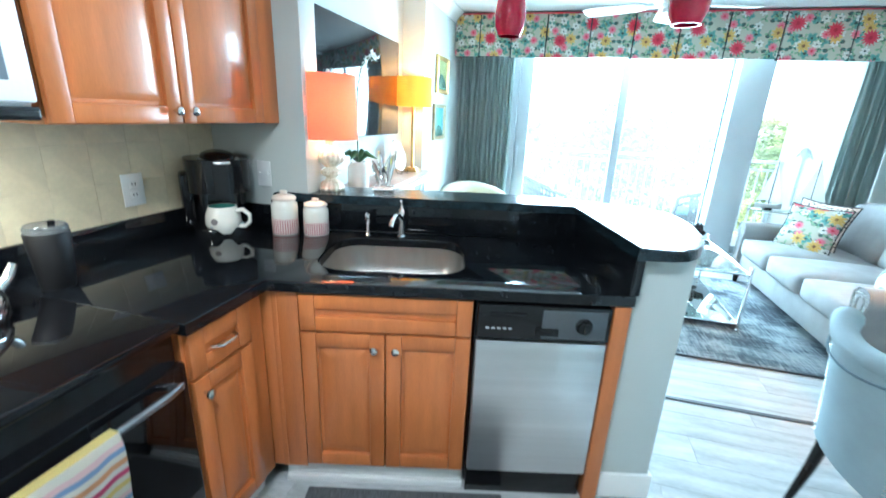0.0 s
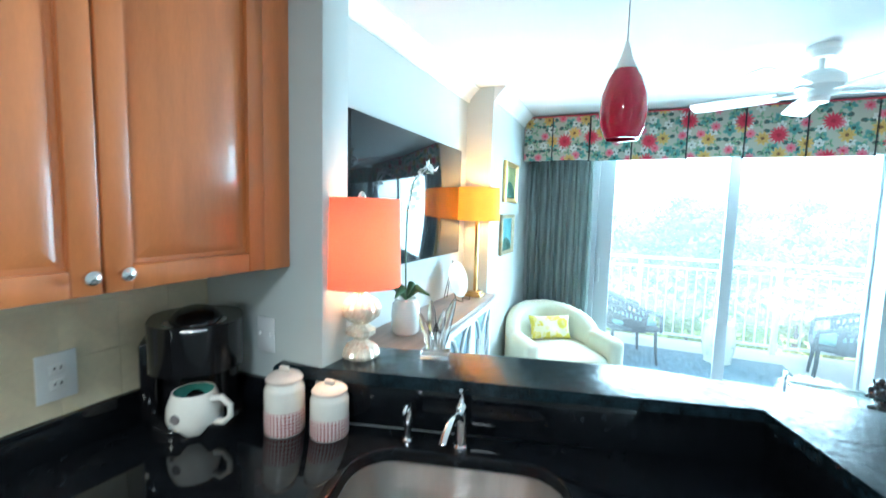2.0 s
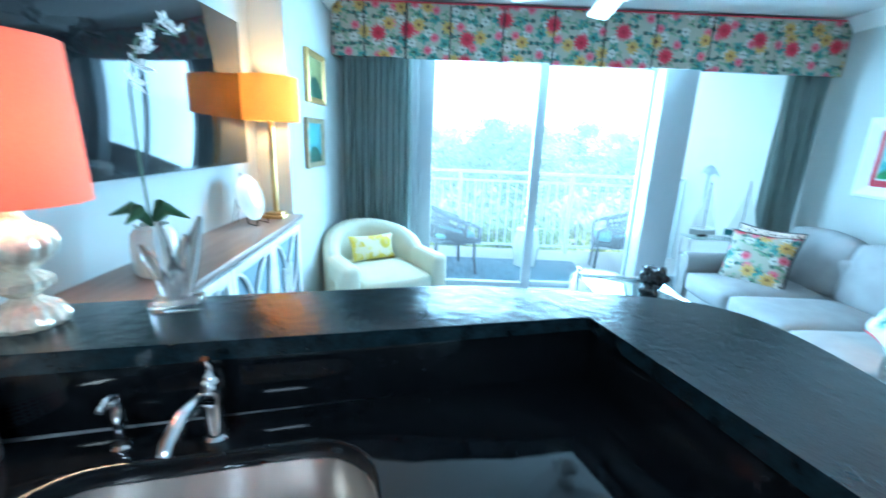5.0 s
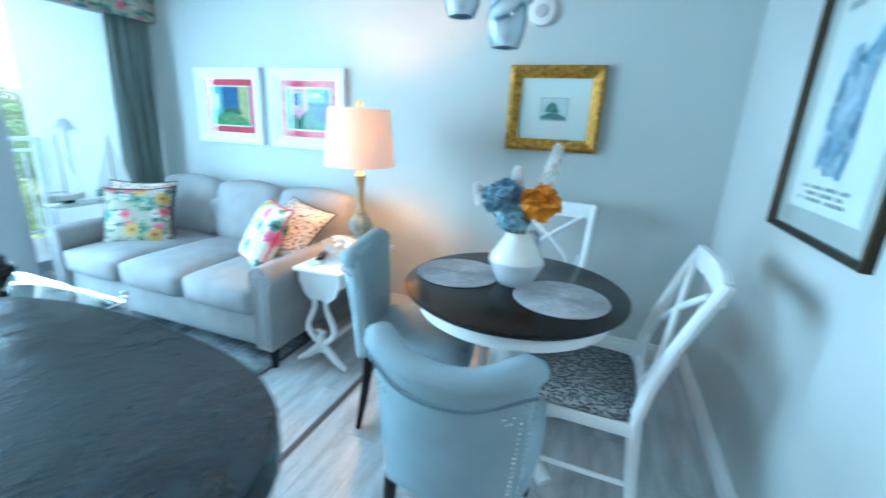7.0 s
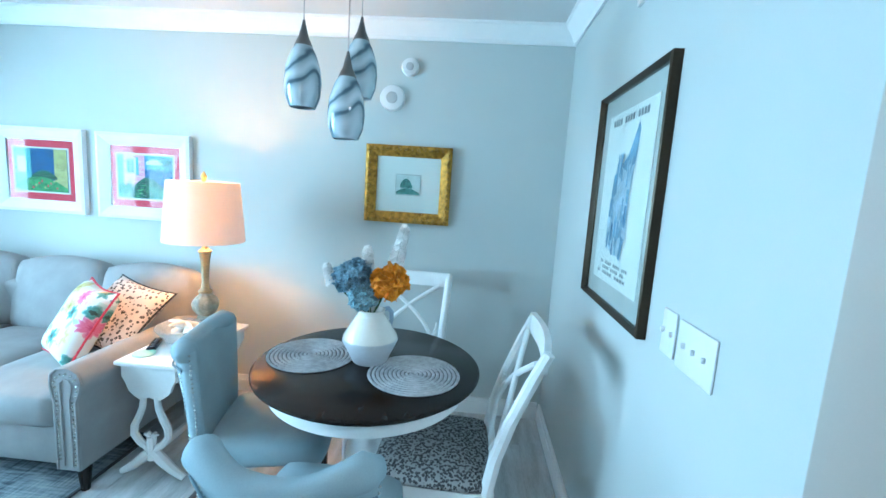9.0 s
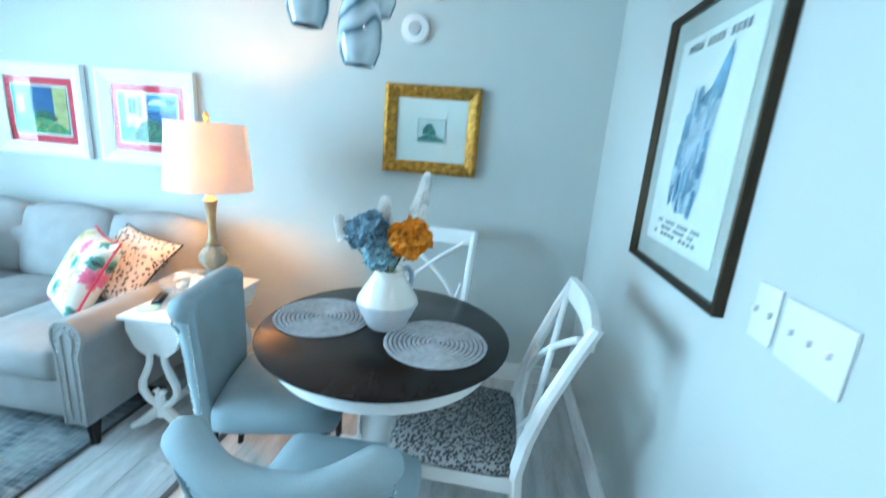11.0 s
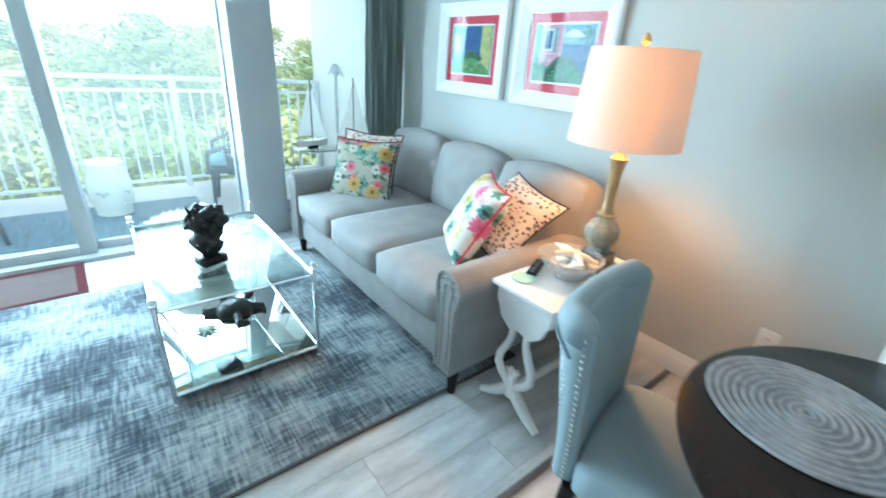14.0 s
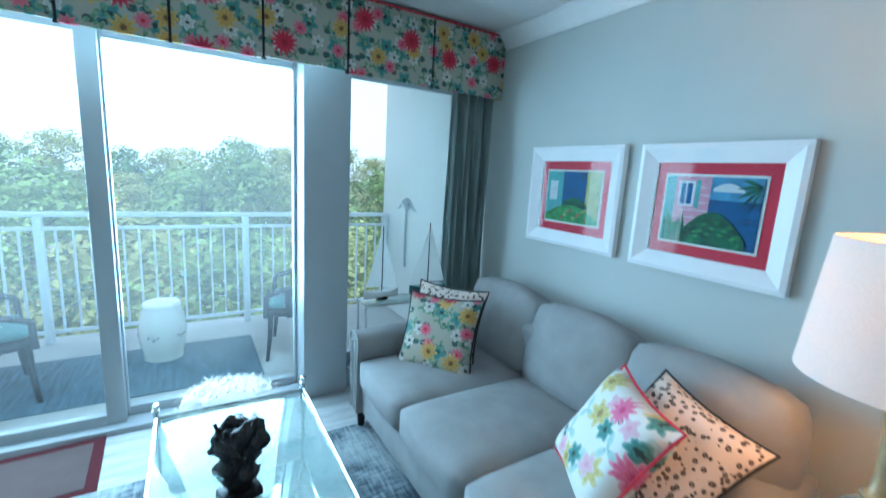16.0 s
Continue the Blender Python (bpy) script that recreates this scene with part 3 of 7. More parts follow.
for k, p in enumerate(bar_top):
    smooth_top.append(p)
    if 2 <= k <= 14:
        a, b, c, d = (np.array(bar_top[(k + q) % len(bar_top)]) for q in (-1, 0, 1, 2))
        for s in (0.33, 0.67):
            smooth_top.append(tuple(0.5 * ((2 * b) + (c - a) * s + (2 * a - 5 * b + 4 * c - d) * s * s + (3 * b - a - 3 * c + d) * s ** 3)))
slab(bm, smooth_top, 1.04, 1.08, 0.012, 3)
bar = whole("bar_top", bm, LEATHERED, "polished black granite raised bar top with a rounded end", "bar top", PEN, angle=30)
wall_splash = thing("low_splashback", "black granite upstand along the kitchen wall", "splashback")
boxed("slab", (XL + 0.001, XL + 0.022, 1.43, 2.378, 0.905, 1.01), GRANITE, wall_splash, 0.003)
boxed("slab", (XL + 0.001, -0.482, 2.378, 2.399, 0.905, 1.01), GRANITE, wall_splash, 0.003)

# upper cabinet
upper = thing("wall_cabinet", "honey maple wall cabinet with two raised-panel doors", "cabinet", pose(-0.605, 1.45, 1.398, 0, 0, 90))
bm = B()
for d in ((0, 0.95, 0.021, 0.394, 0, 0.018), (0, 0.95, 0.021, 0.394, 0.85, 0.868), (0, 0.018, 0.021, 0.394, 0.018, 0.85), (0.932, 0.95, 0.021, 0.394, 0.018, 0.85), (0.018, 0.932, 0.38, 0.394, 0.018, 0.85),
          (0.845, 0.949, 0.004, 0.021, 0, 0.868), (0.0, 0.845, 0.021, 0.03, 0.018, 0.85)):
    boxed("carcass_panel", d, WOOD, upper, 0.002)
bm = B()
box(bm, -0.01, 0.95, -0.015, 0.38, 0.868, 0.90, 0.008)
box(bm, -0.02, 0.95, -0.03, 0.38, 0.90, 0.935, 0.01)
part("cornice", bm, WOOD, upper)
u1 = front("door", 0.405, 0.862, upper, pose(0.006, 0, 0.003))
u2 = front("door", 0.425, 0.862, upper, pose(0.417, 0, 0.003))
knob(u1, 0.375, 0.04)
knob(u2, 0.03, 0.04)

# microwave over the stove
mw = thing("microwave", "white over-range microwave with grey glass door", "microwave", pose(-0.60, 0.68, 1.43, 0, 0, 90))
WHITE_PLASTIC = surf("white_plastic", (0.74, 0.74, 0.73), 0.3, var=0.03, bump=0.01)
boxed("body", (0, 0.755, 0.03, 0.398, 0, 0.42), WHITE_PLASTIC, mw, 0.006)
mwd = boxed("door", (0.18, 0.752, 0.0, 0.03, 0.02, 0.40), WHITE_PLASTIC, mw, 0.008)
boxed("glass", (0.24, 0.70, -0.003, 0.004, 0.07, 0.36), surf("grey_glass", (0.16, 0.18, 0.20), 0.08, var=0.1, bump=0), mwd, 0.002, "grey glass window")
boxed("grille", (0.0, 0.75, -0.002, 0.03, -0.02, 0.012), BLACK, mw, 0.004, "black vent grille")
boxed("keypad", (0.01, 0.17, 0.004, 0.03, 0.02, 0.40), BLACK_GLASS, mw, 0.004)

area("hood_light", look((-0.74, 1.10, 1.405), (-0.74, 1.1001, 0)), 0.12, 0.30, 4.5, (1.0, 0.90, 0.72))

# stove
stove = thing("stove", "black electric range with glass top and oven door", "stove", pose(-0.265, 0.66, 0, 0, 0, 90))
boxed("body", (0.0, 0.762, 0.03, 0.73, 0.02, 0.885), BLACK, stove, 0.005)
boxed("glass_top", (-0.002, 0.765, -0.005, 0.73, 0.885, 0.912), BLACK_GLASS, stove, 0.008)
boxed("oven_door", (0.008, 0.756, -0.01, 0.03, 0.24, 0.80), BLACK_GLASS, stove, 0.008)
boxed("drawer", (0.008, 0.756, -0.008, 0.03, 0.05, 0.225), BLACK, stove, 0.008)
bm = B()
tube(bm, [(0.06, 0, 0.755), (0.06, -0.045, 0.765), (0.10, -0.055, 0.768), (0.66, -0.055, 0.768), (0.70, -0.045, 0.765), (0.70, 0, 0.755)], 0.011, 10)
part("handle", bm, surf("dark_chrome", (0.25, 0.26, 0.28), 0.2, 0.8, bump=0), stove, "dark metal oven handle")
boxed("backguard", (0, 0.762, 0.66, 0.73, 0.912, 1.07), BLACK, stove, 0.01)
TOWEL = bpy.data.materials.new("striped_towel")
TOWEL.use_nodes = True
nt = TOWEL.node_tree
b = nt.nodes["Principled BSDF"]
b.inputs["Roughness"].default_value = 0.95
co, sep, mth, rp = (nt.nodes.new(k) for k in ("ShaderNodeTexCoord", "ShaderNodeSeparateXYZ", "ShaderNodeMath", "ShaderNodeValToRGB"))
link(nt, co.outputs["Object"], sep.inputs[0])
mth.operation = "FRACT"
mul = nt.nodes.new("ShaderNodeMath")
mul.operation = "MULTIPLY_ADD"
mul.inputs[1].default_value, mul.inputs[2].default_value = 7.5, 0.3
link(nt, sep.outputs[2], mul.inputs[0])
link(nt, mul.outputs[0], mth.inputs[0])
link(nt, mth.outputs[0], rp.inputs[0])
rp.color_ramp.interpolation = "CONSTANT"
cols = [(0.75, 0.72, 0.62), (0.72, 0.60, 0.22), (0.75, 0.72, 0.62), (0.62, 0.10, 0.22), (0.78, 0.74, 0.70), (0.70, 0.38, 0.20), (0.75, 0.72, 0.62), (0.25, 0.36, 0.55), (0.75, 0.55, 0.55)]
rp.color_ramp.elements[0].color = (*cols[0], 1)
rp.color_ramp.elements[1].position, rp.color_ramp.elements[1].color = 0.9, (*cols[-1], 1)
for k, c in enumerate(cols[1:-1]):
    rp.color_ramp.elements.new(0.14 + 0.11 * k).color = (*c, 1)
link(nt, rp.outputs[0], b.inputs["Base Color"])
towel = thing("towel", "striped yellow, pink and blue dish towel over the oven handle", "towel", pose(-0.265, 0.66, 0, 0, 0, 90))
bm = B()
rows = []
for k in range(22):
    s = k / 21
    if s < 0.4:
        y, z = -0.035 - 0.002 * math.sin(s * 20), 0.50 + (0.768 - 0.50) * s / 0.4
    elif s < 0.5:
        a = (s - 0.4) / 0.1 * math.pi
        y, z = -0.055 + 0.018 * math.cos(a), 0.768 + 0.018 * math.sin(a)
    else:
        y, z = -0.073 - 0.006 * math.sin(s * 14), 0.768 - (0.768 - 0.40) * (s - 0.5) / 0.5
    rows.append([bm.verts.new((0.23 + 0.032 * j, y + (0.005 * math.sin(j * 1.7) if s > 0.5 else 0), z)) for j in range(10)])
for a, c in zip(rows, rows[1:]):
    for j in range(9):
        bm.faces.new((a[j], a[j + 1], c[j + 1], c[j]))
bmesh.ops.solidify(bm, geom=bm.faces[:], thickness=0.004)
part("cloth", bm, TOWEL, towel)

# small things on the worktop
keurig = thing("coffee_maker", "glossy black single-cup coffee maker", "coffee maker", pose(-0.85, 2.25, 0.905, 0, 0, 50))
bm = B()
slab(bm, rounded(-0.125, 0.125, -0.15, 0.14, 0.09), 0, 0.035, 0.01)
slab(bm, rounded(-0.115, 0.115, -0.03, 0.14, 0.07), 0.035, 0.22, 0.004)
part("base", bm, BLACK, keurig)
bm = B()
slab(bm, rounded(-0.13, 0.13, -0.155, 0.14, 0.115, 10), 0.19, 0.335, 0.05, 8)
part("head", bm, BLACK, keurig, angle=60)
bm = B()
lathe(bm, [(0.0, 0.028), (0.05, 0.026), (0.066, 0.018), (0.07, 0.004), (0.07, -0.03)], 32)
bmesh.ops.transform(bm, matrix=pose(0, -0.055, 0.336, 8) @ Matrix.Diagonal((1.0, 1.25, 1, 1)), verts=bm.verts[:])
part("lid", bm, BLACK, keurig, angle=60)
bm = B()
tube(bm, [(0.078 * math.cos(radians(a)), -0.055 + 0.10 * math.sin(radians(a)), 0.336 + 0.012 * math.sin(radians(a))) for a in range(190, 351, 10)], 0.008, 8)
part("handle", bm, STEEL, keurig, "silver lift handle")
boxed("drip_tray", (-0.07, 0.07, -0.145, -0.04, 0.04, 0.052), STEEL, keurig, 0.004)
boxed("water_tank", (-0.155, -0.105, -0.03, 0.12, 0.02, 0.27), BLACK_GLASS, keurig, 0.015, "dark water tank")

CERAMIC = surf("cream_ceramic", (0.78, 0.75, 0.68), 0.2, var=0.04, scale=20, bump=0.02, coat=0.4)
mug = thing("mug", "rounded cream ceramic mug with green inside", "mug", pose(-0.785, 2.185, 0.905, 0, 0, 12) @ Matrix.Scale(1.26, 4))
bm = B()
lathe(bm, [(0, 0), (0.035, 0), (0.048, 0.008), (0.060, 0.04), (0.058, 0.07), (0.048, 0.098), (0.046, 0.103), (0.043, 0.102)], 32)
part("body", bm, CERAMIC, mug, angle=60)
bm = B()
lathe(bm, [(0.0435, 0.101), (0.053, 0.07), (0.054, 0.04), (0.04, 0.01), (0, 0.008)], 32)
part("lining", bm, surf("green_glaze", (0.10, 0.34, 0.28), 0.2, bump=0), mug, "green glazed inside")
bm = B()
tube(bm, [(0.047, 0, 0.085), (0.075, 0, 0.092), (0.098, 0, 0.075), (0.098, 0, 0.05), (0.08, 0, 0.032), (0.054, 0, 0.032)], [0.009, 0.008, 0.007, 0.007, 0.008, 0.009], 10)
part("handle", bm, CERAMIC, mug)
bm = B()
lathe(bm, [(0, 0), (0.012, 0), (0.011, 0.003), (0, 0.004)], 14)
part("badge", bm, surf("dark_badge", (0.2, 0.18, 0.18), 0.4), mug, "small dark oval badge").matrix_local = pose(0, -0.0585, 0.055, 90)

GINGHAM = bpy.data.materials.new("red_gingham_glaze")
GINGHAM.use_nodes = True
nt = GINGHAM.node_tree
b = nt.nodes["Principled BSDF"]
b.inputs["Roughness"].default_value = 0.3
co = nt.nodes.new("ShaderNodeTexCoord")
gr, sp, ma, mz, fa, fz, la, lz, either = (nt.nodes.new(k) for k in ["ShaderNodeTexGradient", "ShaderNodeSeparateXYZ"] + ["ShaderNodeMath"] * 7)
gr.gradient_type = "RADIAL"
link(nt, co.outputs["Object"], gr.inputs[0])
link(nt, co.outputs["Object"], sp.inputs[0])
for start, times, turns, frac, less in ((gr.outputs["Fac"], ma, 34.0, fa, la), (sp.outputs[2], mz, 92.0, fz, lz)):
    times.operation, frac.operation, less.operation = "MULTIPLY", "FRACT", "LESS_THAN"
    times.inputs[1].default_value, less.inputs[1].default_value = turns, 0.38
    link(nt, start, times.inputs[0])
    link(nt, times.outputs[0], frac.inputs[0])
    link(nt, frac.outputs[0], less.inputs[0])
either.operation = "MAXIMUM"
link(nt, la.outputs[0], either.inputs[0])
link(nt, lz.outputs[0], either.inputs[1])
check = nt.nodes.new("ShaderNodeMixRGB")
check.inputs[1].default_value, check.inputs[2].default_value = (0.34, 0.012, 0.02, 1), (0.78, 0.70, 0.66, 1)
link(nt, either.outputs[0], check.inputs[0])
link(nt, check.outputs[0], b.inputs["Base Color"])


def canister(m, r, h):
    ob = thing("canister", "cream ceramic canister with red gingham band and knobbed lid", "canister", m, "canisters by the sink")
    bm = B()
    lathe(bm, [(r, h * 0.38), (r, h * 0.68), (r * 0.96, h * 0.74), (r * 0.84, h * 0.79), (r * 0.83, h * 0.83), (0, h * 0.83)], 32)
    part("body", bm, CERAMIC, ob)
    bm = B()
    lathe(bm, [(0, 0), (r * 0.97, 0), (r * 1.004, 0.004), (r * 1.004, h * 0.38), (r * 0.99, h * 0.382)], 32)
    part("band", bm, GINGHAM, ob, "red gingham band")
    bm = B()
    lathe(bm, [(r * 0.80, h * 0.82), (r * 0.91, h * 0.835), (r * 0.92, h * 0.87), (r * 0.78, h * 0.925), (r * 0.45, h * 0.96), (0, h * 0.97)], 32)
    box(bm, -r * 0.30, r * 0.30, -r * 0.14, r * 0.14, h * 0.945, h * 1.06, r * 0.11, 3)
    part("lid", bm, surf("blush_ceramic", (0.76, 0.66, 0.58), 0.25, bump=0.02), ob, "pale blush ceramic lid")


canister(pose(-0.552, 2.312, 0.905), 0.060, 0.19)
canister(pose(-0.413, 2.352, 0.905), 0.058, 0.16)

tumbler = thing("tumbler", "black insulated tumbler with a clear lid", "tumbler", pose(-0.80, 1.50, 0.905))
bm = B()
lathe(bm, [(0, 0), (0.042, 0), (0.045, 0.01), (0.056, 0.175), (0.054, 0.178), (0, 0.178)], 24)
part("body", bm, surf("black_powder_coat", (0.008, 0.008, 0.009), 0.5, var=0.2, bump=0.02, ior=1.3), tumbler)
bm = B()
lathe(bm, [(0.054, 0.178), (0.054, 0.192), (0.049, 0.20), (0, 0.20)], 24)
part("lid", bm, surf("clear_acrylic", (0.8, 0.85, 0.86), 0.08, bump=0, trans=0.9), tumbler, "clear acrylic lid")
bm = B()
lathe(bm, [(0, 0.20), (0.009, 0.20), (0.009, 0.215), (0, 0.216)], 12, (0.028, 0.0, 0))
part("stopper", bm, BLACK, tumbler)
kettle = thing("kettle", "steel stovetop kettle with black handle", "kettle", pose(-0.72, 1.22, 0.913))
bm = B()
lathe(bm, [(0, 0), (0.09, 0), (0.10, 0.02), (0.098, 0.06), (0.075, 0.11), (0.04, 0.13), (0.035, 0.14), (0.012, 0.15), (0.012, 0.165), (0, 0.168)], 32)
part("body", bm, CHROME, kettle)
bm = B()
tube(bm, [(-0.08, 0, 0.10), (-0.07, 0, 0.18), (0, 0, 0.215), (0.07, 0, 0.18), (0.08, 0, 0.10)], 0.010, 8)
part("handle", bm, BLACK, kettle, "black handle")
bm = B()
tube(bm, [(0, 0.08, 0.06), (0, 0.12, 0.09), (0, 0.14, 0.125)], [0.02, 0.015, 0.011], 10)
part("spout", bm, CHROME, kettle)


def wall_plate(name, m, w, h, label, kind):
    ob = thing(name, label, "switch" if kind != "outlet" else "power outlet", m)
    bm = B()
    box(bm, -w / 2, w / 2, 0, 0.006, -h / 2, h / 2, 0.003)
    part("plate", bm, WHITE_PLASTIC, ob)
    n = max(1, round(w / 0.048) - 0) if kind == "switch" else 1
    for k in range(n):
        x = (k - (n - 1) / 2) * 0.046
        if kind == "switch":
            bm = B()
            box(bm, x - 0.004, x + 0.004, 0.004, 0.015, -0.004, 0.009, 0.002)
            part("toggle", bm, WHITE_PLASTIC, ob)
        else:
            for s in (-1, 1):
                bm = B()
                box(bm, -0.017, 0.017, 0.004, 0.009, s * 0.021 - 0.014, s * 0.021 + 0.014, 0.004)
                sock = part("socket", bm, WHITE_PLASTIC, ob)
                for dx in (-0.007, 0.007):
                    boxed("slot", (dx - 0.0015, dx + 0.0015, 0.0085, 0.0098, s * 0.021 - 0.002, s * 0.021 + 0.007), BLACK, sock)
    return ob


wall_plate("power_outlet", pose(XL + 0.010, 1.945, 1.125, 0, 0, -90), 0.092, 0.13, "white double power outlet in the tile", "outlet")
wall_plate("light_switch", pose(-0.71, 2.398, 1.16, 0, 0, 180), 0.075, 0.12, "white single light switch on the wall end", "switch")
wall_plate("light_switch", pose(1.935, YP + 0.001, 1.165), 0.075, 0.12, "white single light switch on the wall", "switch")
wall_plate("light_switch", pose(1.80, YP + 0.001, 1.16), 0.165, 0.12, "white triple light switch on the wall", "switch")
wall_plate("power_outlet", pose(XR - 0.001, 2.62, 0.36, 0, 0, 90), 0.075, 0.12, "white power outlet near the floor", "outlet")

# kitchen floor mat
bm = B()
box(bm, 0.10, 0.88, -0.60, 0.0, 0.001, 0.009, 0.003)
mat = whole("kitchen_mat", bm, surf("charcoal_weave", (0.10, 0.105, 0.11), 0.95, var=0.45, scale=30, fine=220, bump=0.4, stretch=(8, 1, 1)), "dark grey woven kitchen mat", "mat", PEN)

# unseen ceiling light, added to brighten the kitchen
klight = thing("ceiling_light", "round white flush ceiling light, lit, added out of view as fill", "ceiling light", pose(0.35, 0.60, H))
bm = B()
lathe(bm, [(0, -0.001), (0.19, -0.001), (0.20, -0.02), (0.19, -0.045), (0.17, -0.05)], 40)
part("rim", bm, TRIM, klight)
bm = B()
lathe(bm, [(0.175, -0.04), (0.15, -0.07), (0.08, -0.085), (0, -0.088)], 40)
part("diffuser", bm, surf("lit_diffuser", (0.9, 0.88, 0.82), 0.5, bump=0, emit=5.0, emit_colour=(1, 0.93, 0.82)), klight, "glowing white diffuser")
area("kitchen_ceiling_light", look((0.35, 0.60, H - 0.10), (0.35, 0.6001, 0)), 0.36, 0.36, 16, (1.0, 0.96, 0.90))

# ---- living room ----
SOFA = surf("grey_linen", (0.29, 0.293, 0.293), 0.9, var=0.12, scale=8, fine=380, bump=0.35, dist=0.001)
DARKWOOD = surf("espresso_wood", (0.011, 0.008, 0.0065), 0.24, var=0.4, scale=5, fine=60, stretch=(1, 6, 1), bump=0.03, ior=1.33)
WHITEWOOD = surf("white_painted_wood", (0.76, 0.76, 0.74), 0.4, var=0.05, scale=10, bump=0.04)
RED_F, YEL_F, TEAL_F, PINK_F, WHITE_F, DARK_F = (0.50, 0.025, 0.06), (0.55, 0.36, 0.09), (0.10, 0.27, 0.24), (0.60, 0.16, 0.22), (0.62, 0.62, 0.58), (0.035, 0.06, 0.05)
FLORAL = flowered("floral_cloth", (0.38, 0.37, 0.30), [
    (DARK_F, TEAL_F, 9.0, 0.046, 2), (TEAL_F, DARK_F, 6.4, 0.050, 5), ((0.20, 0.34, 0.20), DARK_F, 10.5, 0.035, 3), (WHITE_F, DARK_F, 6.9, 0.036, 6), (PINK_F, RED_F, 5.4, 0.040, 9),
    (YEL_F, (0.16, 0.08, 0.03), 4.2, 0.056, 9), (RED_F, (0.32, 0.01, 0.03), 2.9, 0.070, 14)])
FLORAL_PALE = flowered("floral_cloth_pale", (0.66, 0.68, 0.64), [
    ((0.42, 0.56, 0.52), (0.30, 0.44, 0.40), 5.5, 0.06, 3), (DARK_F, TEAL_F, 5.2, 0.035, 2), ((0.56, 0.50, 0.20), (0.30, 0.22, 0.08), 4.9, 0.058, 7), (TEAL_F, DARK_F, 4.4, 0.045, 6),
    ((0.62, 0.42, 0.48), (0.6, 0.3, 0.38), 4.6, 0.042, 5), ((0.62, 0.16, 0.28), (0.5, 0.06, 0.16), 3.6, 0.060, 11)], 4.0)
SPOTS = blobs("spotted_cloth", (0.68, 0.58, 0.50), [((0.035, 0.025, 0.022), 5.6, 0.36)], 8.0, ruffle=0.02)
RED_PIPING = surf("red_piping", (0.50, 0.03, 0.06), 0.7)
DARK_PIPING = surf("dark_piping", (0.03, 0.03, 0.035), 0.7)


def cushion(bm, w, h, t, n=14, pinch=0.10, m=None):
    """A soft square pillow standing in the xz plane, centred, with pointed corners."""
    vs = {}
    for side in (-1, 1):
        for i in range(n + 1):
            for j in range(n + 1):
                a, b = 2 * i / n - 1, 2 * j / n - 1
                edge = i in (0, n) or j in (0, n)
                f = max(0, (1 - a ** 4) * (1 - b ** 4)) ** 0.5
                x = a * w / 2 * (1 - pinch * (1 - b * b) * abs(a))
                z = b * h / 2 * (1 - pinch * (1 - a * a) * abs(b))
                if edge and side == 1:
                    vs[(side, i, j)] = vs[(-1, i, j)]
                    continue
                p = Vector((x, side * t / 2 * f + 0.004 * math.sin(5 * a + 3 * b) * f, z))
                vs[(side, i, j)] = bm.verts.new(m @ p if m else p)
    for side in (-1, 1):
        for i in range(n):
            for j in range(n):
                q = [vs[(side, i, j)], vs[(side, i + 1, j)], vs[(side, i + 1, j + 1)], vs[(side, i, j + 1)]]
                bm.faces.new(q if side < 0 else q[::-1])


def cushion_edge(w, h, pinch=0.10, n=10):
    pts = []
    for k in range(4 * n):
        s, r = divmod(k, n)
        a = 2 * r / n - 1
        x, z = ((a, -1), (1, a), (-a, 1), (-1, -a))[s]
        pts.append((x * w / 2 * (1 - pinch * (1 - z * z) * abs(x)), 0, z * h / 2 * (1 - pinch * (1 - x * x) * abs(z))))
    return pts


def pillow(label, m, w, h, t, cloth, piping):
    ob = thing("throw_pillow", label, "pillow", m, "pillows on the sofa")
    bm = B()
    cushion(bm, w, h, t)
    part("cover", bm, cloth, ob, angle=70)
    bm = B()
    tube(bm, cushion_edge(w, h), 0.006, 6, closed=True)
    part("piping", bm, piping, ob, "contrast piping")
    return ob


def soft(bm, x0, x1, y0, y1, z0, z1, r, crown=0.02, m=None):
    """A filled seat or back cushion, rounded and slightly crowned."""
    tmp = bmesh.new()
    box(tmp, x0, x1, y0, y1, z0, z1)
    bmesh.ops.subdivide_edges(tmp, edges=tmp.edges[:], cuts=7, use_grid_fill=True)
    c = Vector(((x0 + x1) / 2, (y0 + y1) / 2, (z0 + z1) / 2))
    hs = Vector(((x1 - x0) / 2, (y1 - y0) / 2, (z1 - z0) / 2))
    for v in tmp.verts:
        d = v.co - c
        q = Vector([max(-hs[k] + r, min(hs[k] - r, d[k])) for k in range(3)])
        o = d - q
        p = q + (o.normalized() * r if o.length > 1e-6 else o)
        n = Vector([p[k] / hs[k] for k in range(3)])
        for k in range(3):
            others = [1 - n[j] ** 2 for j in range(3) if j != k]
            p[k] += crown * n[k] * max(0, others[0]) * max(0, others[1])
        v.co = c + p
        if m is not None:
            v.co = m @ v.co
    me = bpy.data.meshes.new("tmp")
    tmp.to_mesh(me)
    tmp.free()
    bm.from_mesh(me)
    bpy.data.meshes.remove(me)


